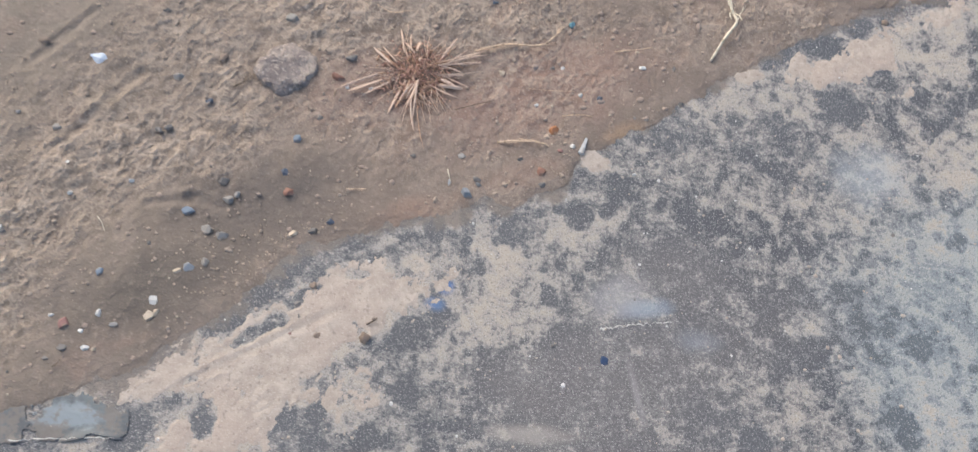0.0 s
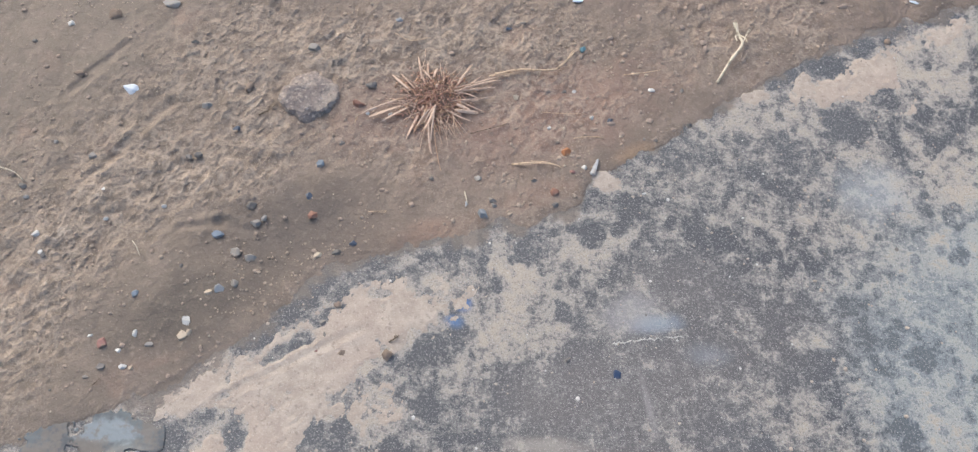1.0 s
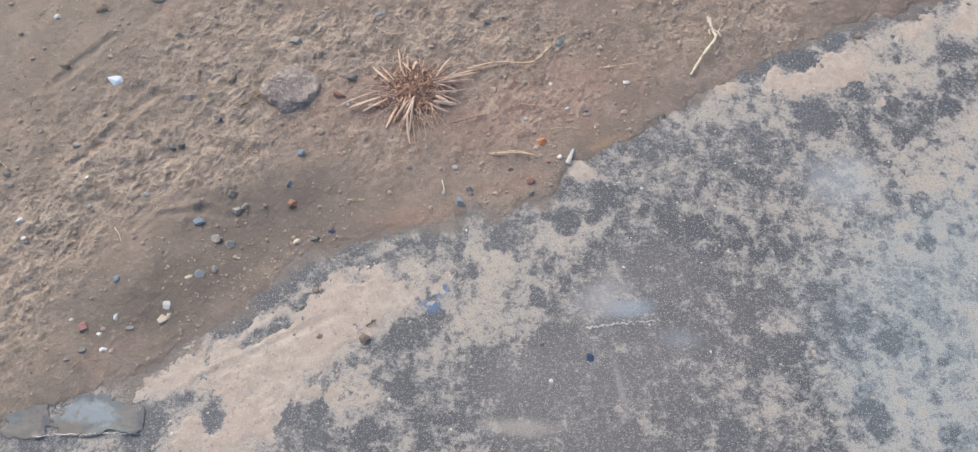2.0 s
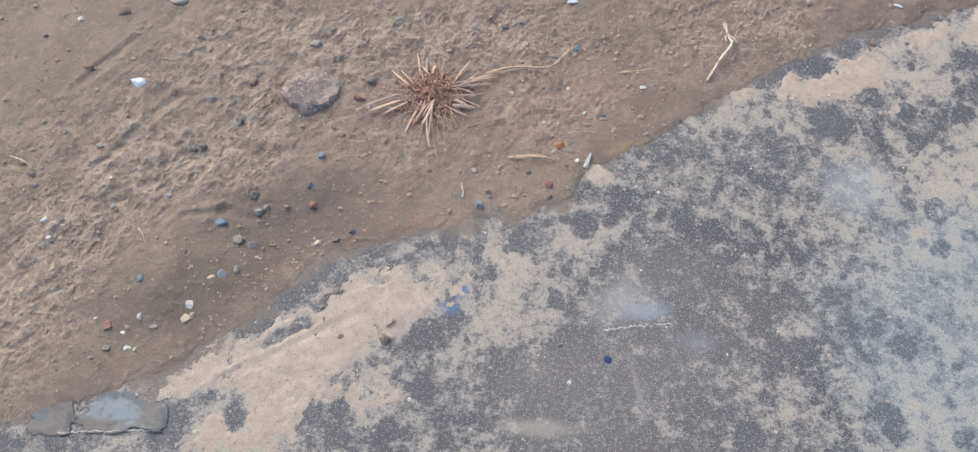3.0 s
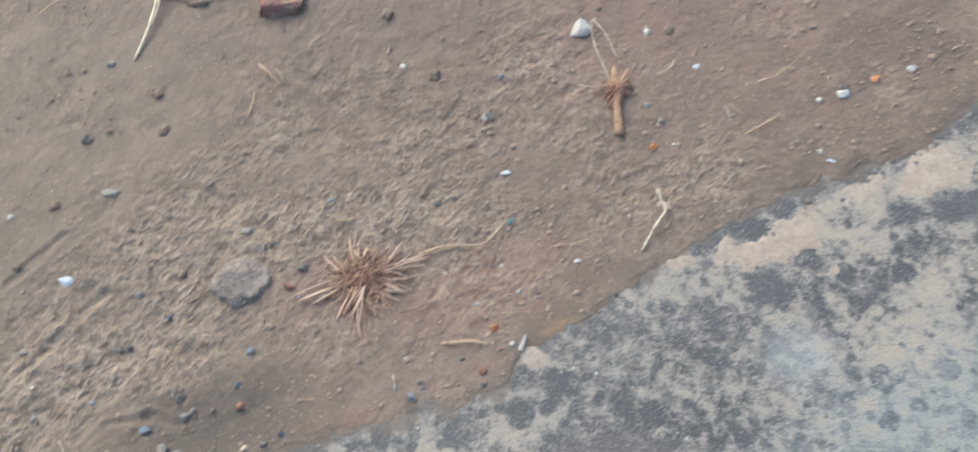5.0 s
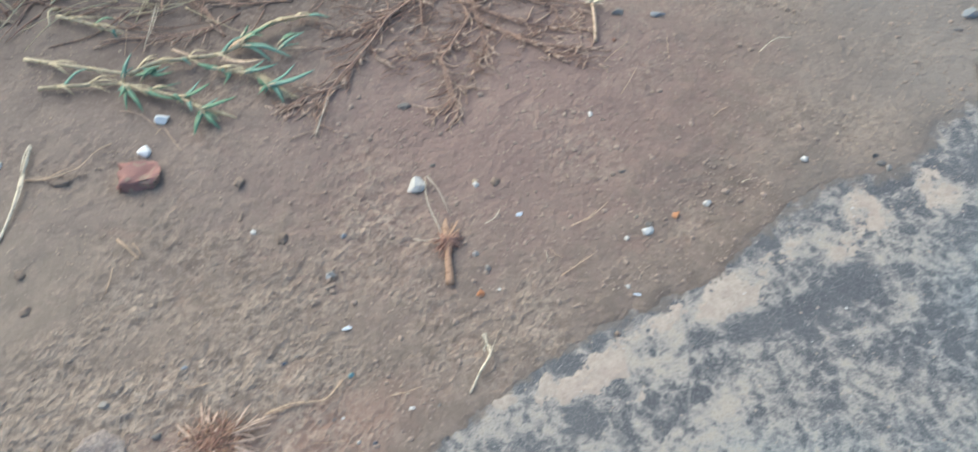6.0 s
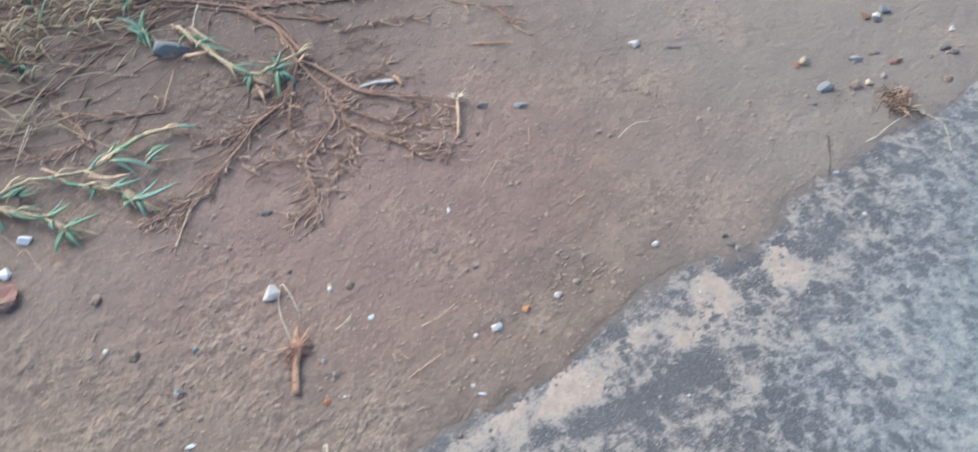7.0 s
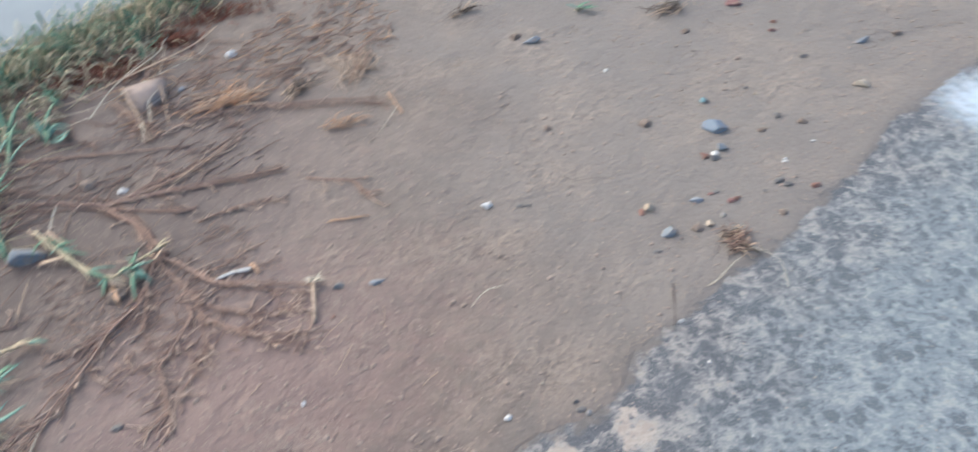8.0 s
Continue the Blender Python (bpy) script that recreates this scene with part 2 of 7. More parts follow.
def stone_material(name, low, high, rough=0.75, dusty=0.35):
    m = Nodes(name, rough, 0.4)
    c = m.mix(m.random(), low, high)
    c = m.mix(m.step(m.noise(220.0, 4, 0.6), 0.40, 0.62, 0.0, 0.5), c, high)
    c = m.mix(m.step(m.noise(700.0, 3), 0.58, 0.72, 0.0, 0.35), c, tuple(0.5 * v for v in low))
    up = m.tree.nodes.new("ShaderNodeSeparateXYZ")
    m.tree.links.new(m.coord, up.inputs[0])
    mud = m.math("ADD", m.noise(150.0, 4), m.math("MULTIPLY", m.noise(40.0, 2), 0.5))
    c = m.mix(m.step(mud, 0.78, 0.98, 0.0, dusty * 2.0), c, (0.33, 0.25, 0.19))
    m.bump(m.noise(500.0, 4, 0.65), 0.4, 0.0006)
    return m.colour(c)


def fibre_material(name, low, high, rough=0.7, dark=None):
    m = Nodes(name, rough, 0.25)
    c = m.mix(m.random(), low, high)
    c = m.mix(m.geo.outputs["Random Per Island"], c, high)
    streak = m.noise(260.0, 3, 0.6)
    c = m.mix(m.step(streak, 0.52, 0.68, 0.0, 0.7), c, dark or tuple(0.45 * v for v in low))
    m.bump(m.noise(700.0, 3), 0.3, 0.0004)
    return m.colour(c)


SOIL, CONCRETE, SAND, FAR = soil_material(), concrete_material(), sand_material(), far_material()
STONES = {
    "white": (stone_material("white_stone", (0.50, 0.475, 0.44), (0.66, 0.64, 0.61), 0.7, 0.28), "chalky white"),
    "chalk": (stone_material("clean_chalk", (0.74, 0.73, 0.71), (0.84, 0.83, 0.81), 0.7, 0.05), "bright chalk-white"),
    "bluewhite": (stone_material("bluish_white_plastic", (0.58, 0.62, 0.68), (0.70, 0.74, 0.80), 0.5, 0.1), "bluish white"),
    "grey": (stone_material("grey_stone", (0.24, 0.22, 0.20), (0.34, 0.32, 0.30)), "mud-coated grey"),
    "bluegrey": (stone_material("blue_grey_stone", (0.215, 0.228, 0.245), (0.315, 0.330, 0.350)), "blue-grey"),
    "slate": (stone_material("slate_grey_stone", (0.190, 0.206, 0.222), (0.285, 0.302, 0.318), 0.9, 0.35), "slate grey"),
    "darkgrey": (stone_material("dark_stone", (0.120, 0.112, 0.107), (0.205, 0.187, 0.175)), "dark grey"),
    "darkblue": (stone_material("slate_stone", (0.040, 0.055, 0.085), (0.090, 0.110, 0.150), 0.5, 0.2), "dark slate-blue"),
    "blue": (stone_material("blue_stone", (0.14, 0.172, 0.215), (0.235, 0.275, 0.325), 0.8, 0.35), "slate-blue"),
    "navy": (stone_material("navy_plastic", (0.020, 0.035, 0.085), (0.035, 0.060, 0.120), 0.35, 0.05), "dark navy blue"),
    "teal": (stone_material("teal_stone", (0.10, 0.20, 0.23), (0.16, 0.29, 0.32), 0.5, 0.15), "teal-blue"),
    "tan": (stone_material("tan_stone", (0.38, 0.30, 0.22), (0.52, 0.43, 0.33)), "pale tan"),
    "orange": (stone_material("orange_brick", (0.36, 0.15, 0.07), (0.46, 0.22, 0.11)), "orange brick-coloured"),
    "red": (stone_material("red_brick", (0.250, 0.130, 0.116), (0.310, 0.170, 0.150), 0.95, 0.5), "dull red"),
    "redbrown": (stone_material("red_brown_stone", (0.17, 0.085, 0.065), (0.26, 0.135, 0.10)), "reddish brown"),
    "brown": (stone_material("brown_clod", (0.190, 0.144, 0.115), (0.260, 0.200, 0.160), 0.9, 0.4), "dark brown"),
}
FIBRES = {
    "pale": (fibre_material("bleached_straw", (0.56, 0.47, 0.34), (0.70, 0.62, 0.49)), "bleached pale"),
    "straw": (fibre_material("dry_straw", (0.43, 0.295, 0.200), (0.60, 0.450, 0.325)), "dry tan"),
    "gold": (fibre_material("golden_straw", (0.50, 0.27, 0.155), (0.64, 0.41, 0.26)), "golden yellow"),
    "dark": (fibre_material("dark_fibre", (0.085, 0.062, 0.050), (0.14, 0.105, 0.08)), "dark brown"),
}
ROOT = fibre_material("dead_root", (0.200, 0.120, 0.092), (0.400, 0.268, 0.205), 0.85)
TIP = fibre_material("peeled_root", (0.360, 0.232, 0.172), (0.600, 0.450, 0.345), 0.8)
HAY = fibre_material("pale_hay", (0.400, 0.320, 0.195), (0.620, 0.530, 0.360), 0.7, (0.27, 0.19, 0.11))
CROWN = fibre_material("tuft_crown", (0.300, 0.160, 0.118), (0.460, 0.280, 0.215), 0.9)
TUFT = fibre_material("tuft_straw", (0.460, 0.310, 0.232), (0.640, 0.480, 0.375), 0.8, (0.36, 0.22, 0.16))
GREEN = fibre_material("green_blade", (0.078, 0.176, 0.112), (0.150, 0.275, 0.185), 0.6, (0.22, 0.28, 0.14))
BLUEGREEN = fibre_material("blue_green_blade", (0.080, 0.185, 0.145), (0.155, 0.285, 0.230), 0.5, (0.13, 0.24, 0.17))
STUB = fibre_material("root_stub", (0.330, 0.190, 0.125), (0.480, 0.315, 0.215), 0.85)
MULCH = fibre_material("red_mulch", (0.140, 0.052, 0.034), (0.230, 0.090, 0.058), 0.9)

# ---- helpers for shapes ----


def hashed(ix, iy, seed):
    n = (ix.astype(np.int64) * 374761393 + iy.astype(np.int64) * 668265263 + seed * 974634777) & 0xFFFFFFFF
    n = ((n ^ (n >> 13)) * 1274126177) & 0xFFFFFFFF
    return ((n ^ (n >> 16)) & 0xFFFFFF) / float(0xFFFFFF)


def waves(x, y, scale, octaves=4, gain=0.5, seed=1):
    """Value noise in -1 to 1, summed over octaves."""
    total, amp, norm = np.zeros_like(x), 1.0, 0.0
    for k in range(octaves):
        px, py = x * scale + 17.3 * k, y * scale - 9.1 * k
        ix, iy = np.floor(px), np.floor(py)
        fx, fy = px - ix, py - iy
        fx, fy = fx * fx * (3 - 2 * fx), fy * fy * (3 - 2 * fy)
        a, b = hashed(ix, iy, seed + k), hashed(ix + 1, iy, seed + k)
        c, d = hashed(ix, iy + 1, seed + k), hashed(ix + 1, iy + 1, seed + k)
        total += amp * ((a + (b - a) * fx) * (1 - fy) + (c + (d - c) * fx) * fy)
        norm += amp
        amp, scale = amp * gain, scale * 2.03
    return 2 * total / norm - 1


EDGE = [(-0.288, 0.128), (-0.251, 0.140), (-0.207, 0.152), (-0.167, 0.180), (-0.110, 0.228), (-0.051, 0.246), (0.000, 0.258),
        (0.022, 0.255), (0.051, 0.268), (0.062, 0.291), (0.105, 0.309), (0.158, 0.345), (0.206, 0.373), (0.266, 0.399), (0.301, 0.413),
        (0.356, 0.423), (0.388, 0.436), (0.458, 0.486), (0.506, 0.516), (0.543, 0.528), (0.600, 0.526), (0.647, 0.550), (0.669, 0.581),
        (0.728, 0.600), (0.839, 0.650), (0.885, 0.661), (0.994, 0.715), (1.071, 0.747), (1.197, 0.826), (1.260, 0.843), (1.396, 0.894)]
EX, EY = [p[0] for p in EDGE], [p[1] for p in EDGE]


def edge(x):
    """Where the mud ends on the concrete, as y along x."""
    x = np.asarray(x, dtype=float)
    mid = np.interp(x, EX, EY)
    return np.where(x < EX[0], EY[0] + 0.48 * (x - EX[0]), np.where(x > EX[-1], EY[-1] + 0.48 * (x - EX[-1]), mid))


def straight(x):
    return 0.275 + 0.46 * np.asarray(x, dtype=float)


def segment(x, y, ax, ay, bx, by):
    dx, dy = bx - ax, by - ay
    t = np.clip(((x - ax) * dx + (y - ay) * dy) / (dx * dx + dy * dy), 0, 1)
    return np.hypot(x - ax - t * dx, y - ay - t * dy)


def oval(x, y, cx, cy, a, b, turn=0.0):
    """Squared distance from a place, 1 on the rim of a turned oval."""
    c, s = math.cos(radians(turn)), math.sin(radians(turn))
    u, v = ((x - cx) * c + (y - cy) * s) / a, (-(x - cx) * s + (y - cy) * c) / b
    return u * u + v * v


def craters(x, y, cell, seed):
    """Shallow pits of uneven size, as rain and bursting bubbles leave them: depth below, and the rim round them."""
    px = x + 1.3 * cell * waves(x, y, 0.7 / cell, 3, 0.6, seed + 50)
    py = y + 1.3 * cell * waves(x, y, 0.7 / cell, 3, 0.6, seed + 60)
    ix, iy = np.floor(px / cell), np.floor(py / cell)
    low, rim = np.zeros_like(x), np.zeros_like(x)
    for i in (-1, 0, 1):
        for j in (-1, 0, 1):
            gx, gy = ix + i, iy + j
            cx = (gx + 0.1 + 0.8 * hashed(gx, gy, seed)) * cell
            cy = (gy + 0.1 + 0.8 * hashed(gx, gy, seed + 1)) * cell
            r = cell * (0.20 + 0.42 * hashed(gx, gy, seed + 2))
            there = hashed(gx, gy, seed + 3) > 0.30
            q = np.hypot(px - cx, py - cy) / r
            low = np.where(there, np.minimum(low, -np.clip(1 - q * q, 0, 1) * r), low)
            rim = np.where(there, np.maximum(rim, np.exp(-((q - 1.05) / 0.20) ** 2)), rim)
    return low, rim


def dryness(x, y):
    """How far the mud has dried to a crust, 0 to 1."""
    a = 0.36 + 1.5 * waves(x, y, 10, 4, 0.55, 41)
    for cx, cy, ra, rb, turn, weight in (
        (-0.19, 0.305, 0.10, 0.04, 15, 0.5), (0.01, 0.320, 0.10, 0.035, 10, 0.65), (-0.285, 0.20, 0.04, 0.07, -15, 0.6), (-0.06, 0.41, 0.05, 0.03, 0, 0.3),
        (-0.28, 0.39, 0.08, 0.05, 30, -0.2), (-0.135, 0.258, 0.065, 0.030, 15, -0.6), (-0.195, 0.205, 0.075, 0.026, 28, -0.6), (0.02, 0.98, 0.5, 0.4, 35, -0.4)):
        a = a + weight * np.exp(-oval(x, y, cx, cy, ra, rb, turn))
    return np.clip(a - 0.45 * np.clip((0.5 * x + y - 0.50) / 0.15, 0, 1), 0, 1)


def lace(x, y):
    """The crust's own shape: pit depth, and the height of rims and wrinkles from 0 to 1."""
    low, rim = craters(x, y, 0.0105, 201)
    low2, rim2 = craters(x, y, 0.0062, 231)
    fold = np.exp(-(waves(x, y, 48, 4, 0.6, 23) / 0.050) ** 2)
    broken = np.clip(0.55 + 1.6 * waves(x, y, 130, 3, 0.6, 29), 0, 1)
    return 0.6 * low + 0.4 * low2, np.maximum(np.maximum(rim, 0.75 * rim2), 0.9 * fold) * broken


def soil_state(x, y):
    """Height of the mud, how much crust sits there, and how dry it is."""
    d = 0.9 * (y - edge(x)) + 0.011 * waves(x, y, 50, 6, 0.70, 5)
    z = 0.0016 * np.tanh(d / 0.010) * np.exp(-np.clip(d, 0, None) / 0.06) + np.minimum(d, 0) * 0.22
    inner = np.clip(d / 0.04, 0.15, 1)
    calm = 1.0 - 0.30 * np.clip((x - 0.12) / 0.4, 0, 1)
    # smoother mud, with fewer pits, further along the strip
    sleek = 1.0 - 0.75 * np.clip((0.5 * x + y - 0.50) / 0.15, 0, 1)
    dry = dryness(x, y)
    z = z + inner * (0.0026 * waves(x, y, 14, 3, 0.5, 3) + (0.0008 + 0.0020 * dry) * waves(x, y, 82, 4, 0.6, 11) * calm)
    low, rim = lace(x, y)
    z = z + inner * sleek * (0.25 + 0.75 * dry) * (0.15 * low + 0.0009 * rim)
    # scrapes left in the mud
    for ax, ay, bx, by, wide, deep in (
        (-0.262, 0.405, -0.300, 0.360, 0.0026, 0.0022), (-0.225, 0.355, -0.276, 0.292, 0.0028, 0.0026), (-0.246, 0.440, -0.205, 0.385, 0.0022, 0.0016),
        (-0.305, 0.225, -0.268, 0.160, 0.0045, 0.0026), (-0.203, 0.412, -0.190, 0.350, 0.0022, 0.0016), (-0.300, 0.330, -0.262, 0.275, 0.0028, 0.0020),
        (-0.045, 0.335, -0.020, 0.300, 0.0030, 0.0020), (-0.207, 0.259, -0.183, 0.263, 0.0026, 0.0022), (-0.183, 0.263, -0.160, 0.256, 0.0026, 0.0022),
        (0.15, 0.42, 0.20, 0.44, 0.003, 0.0015), (0.20, 0.47, -0.02, 0.50, 0.004, 0.0012), (0.55, 0.86, 0.80, 0.85, 0.003, 0.0010)):
        s = segment(x, y, ax, ay, bx, by)
        close = s < 6 * wide
        xs, ys, s = x[close], y[close], s[close]
        s = s + 0.0026 * waves(xs, ys, 45, 3, 0.6, 137)
        z[close] -= 0.42 * inner[close] * deep * (0.75 + 0.5 * waves(xs, ys, 110, 2, 0.5, 131)) * (np.exp(-(s / wide) ** 2) - 0.6 * np.exp(-((s - 1.9 * wide) / wide) ** 2))
    # hollow beside the slab where water stood
    z = z - 0.002 * np.exp(-oval(x, y, -0.135, 0.262, 0.055, 0.035))
    z = np.where(d > 0.004, np.maximum(z, -0.0035), z)
    # the strip climbs a little towards the matted grass
    return z + 0.004 * np.clip(d - 0.45, 0, 0.8), rim * dry * (0.35 + 0.65 * sleek), dry


def ground_zs(places):
    """The top of whatever lies at each place: mud or slab."""
    x, y = np.array(places, dtype=float).T
    v = y - straight(x)
    i = np.clip(np.searchsorted(GROUND_X, x) - 1, 0, len(GROUND_X) - 2)
    j = np.clip(np.searchsorted(GROUND_V, v) - 1, 0, len(GROUND_V) - 2)
    f = (x - GROUND_X[i]) / (GROUND_X[i + 1] - GROUND_X[i])
    g = (v - GROUND_V[j]) / (GROUND_V[j + 1] - GROUND_V[j])
    z = (GROUND_Z[j, i] * (1 - f) + GROUND_Z[j, i + 1] * f) * (1 - g) + (GROUND_Z[j + 1, i] * (1 - f) + GROUND_Z[j + 1, i + 1] * f) * g
    return np.maximum(z, 0.0)


def ground_z(x, y):
    return float(ground_zs([(x, y)])[0])


def spread(dense, outer, n, ratio):
    """Outward steps that grow by a ratio, from the end of a dense stretch."""
    steps, at, step = [], dense, outer
    for _ in range(n):
        at += step
        steps.append(at)
        step *= ratio
    return steps


def sheet(name, xs, vs, base, height, material, keep=None, fields=None):
    """A height field on a grid that runs along a line y = base(x); fields are quantities that its points carry."""
    gx, gv = np.meshgrid(np.array(xs), np.array(vs))
    gy = gv + base(gx)
    gz = height(gx, gy)
    rows, cols = gx.shape
    ids = np.arange(rows * cols).reshape(rows, cols)
    quads = np.stack([ids[:-1, :-1], ids[:-1, 1:], ids[1:, 1:], ids[1:, :-1]], -1).reshape(-1, 4)
    co = np.stack([gx, gy, gz], -1).reshape(-1, 3)
    if keep is not None:
        ok = keep(co[:, 2])
        quads = quads[ok[quads].any(axis=1)]
        used = np.unique(quads)
        table = np.zeros(len(co), dtype=np.int64)
        table[used] = np.arange(len(used))
        co, quads = co[used], table[quads]
    me = bpy.data.meshes.new(name)
    me.vertices.add(len(co))
    me.vertices.foreach_set("co", co.ravel())
    me.loops.add(quads.size)
    me.loops.foreach_set("vertex_index", quads.ravel().astype(np.int32))
    me.polygons.add(len(quads))
    me.polygons.foreach_set("loop_start", np.arange(0, quads.size, 4, dtype=np.int32))
    me.update(calc_edges=True)
    me.polygons.foreach_set("use_smooth", np.ones(len(quads), dtype=bool))
    for key, rule in (fields or {}).items():
        me.attributes.new(key, "FLOAT", "POINT").data.foreach_set("value", rule(co[:, 0], co[:, 1]).astype(np.float32))
    me.materials.append(material)
    return new(name, me)


def mesh_object(name, verts, faces, material, parent=None, label="", smooth=True):
    me = bpy.data.meshes.new(name)
    me.from_pydata(verts, [], faces)
    me.polygons.foreach_set("use_smooth", [smooth] * len(faces))
    me.materials.append(material)
    me.update()
    ob = new(name, me)
    ob.parent = parent
    if label:
        tagged(ob, label)
    return ob


def curve_points(pts, n):
    """A smooth line through a few points."""
    p = [Vector(q) for q in pts]
    p = [2 * p[0] - p[1]] + p + [2 * p[-1] - p[-2]]
    out = []
    for i in range(1, len(p) - 2):
        for k in range(n):
            t = k / n
            out.append(0.5 * ((2 * p[i]) + (p[i + 1] - p[i - 1]) * t + (2 * p[i - 1] - 5 * p[i] + 4 * p[i + 1] - p[i + 2]) * t * t
                              + (3 * p[i] - p[i - 1] - 3 * p[i + 1] + p[i + 2]) * t ** 3))
    out.append(p[-2])
    return out


def tube(pts, r0, r1, sides=6, n=6, knobs=0.0, flat=1.0):
    """Vertices and faces of a tapering, slightly knobbly stem."""
    line = curve_points(pts, n)
    verts, faces = [], []
    for i, q in enumerate(line):
        ahead = (line[min(i + 1, len(line) - 1)] - line[max(i - 1, 0)])
        ahead = ahead.normalized() if ahead.length > 1e-9 else Vector((1, 0, 0))
        side = ahead.cross(Vector((0, 0, 1)))
        side = side.normalized() if side.length > 1e-4 else Vector((1, 0, 0))
        up = side.cross(ahead)
        f = i / (len(line) - 1)
        r = (r0 + (r1 - r0) * f) * (1 + knobs * random.uniform(-1, 1))
        for k in range(sides):
            a = 2 * math.pi * k / sides
            verts.append(q + side * (r * math.cos(a)) + up * (r * flat * math.sin(a)))
    m = len(line)
    for i in range(m - 1):
        for k in range(sides):
            a, b = i * sides + k, i * sides + (k + 1) % sides
            faces.append((a, b, b + sides, a + sides))
    faces.append(tuple(range(sides - 1, -1, -1)))
    faces.append(tuple(range((m - 1) * sides, m * sides)))
    return verts, faces


def blade(pts, wide, n=5, fold=0.25, thick=0.00015):
    """A folded grass blade with a midrib, two-sided, tapering to its tip."""
    line = curve_points(pts, n)
    verts, faces = [], []
    for i, q in enumerate(line):
        f = i / (len(line) - 1)
        ahead = (line[min(i + 1, len(line) - 1)] - line[max(i - 1, 0)]).normalized()
        side = ahead.cross(Vector((0, 0, 1)))
        side = side.normalized() if side.length > 1e-4 else Vector((1, 0, 0))
        up = side.cross(ahead)
        w = 0.5 * wide * (0.75 + 0.55 * f) * (1 - f) ** 0.8 * 1.1 + 0.00012
        verts += [q - side * w + up * (w * fold), q + up * thick, q + side * w + up * (w * fold), q - up * thick]
    for i in range(len(line) - 1):
        a = 4 * i
        for k in range(4):
            b = (k + 1) % 4
            faces.append((a + k, a + b, a + b + 4, a + k + 4))
    return verts, faces


def joined(name, pieces, material, parent=None, label=""):
    verts, faces = [], []
    for v, f in pieces:
        base = len(verts)
        verts += v
        faces += [tuple(i + base for i in g) for g in f]
    return mesh_object(name, verts, faces, material, parent, label)


def lifted(pts):
    """The same points, each raised by the ground's own height there."""
    return [(x, y, z + ground_z(x, y)) for x, y, z in pts]


COUNT = [0]


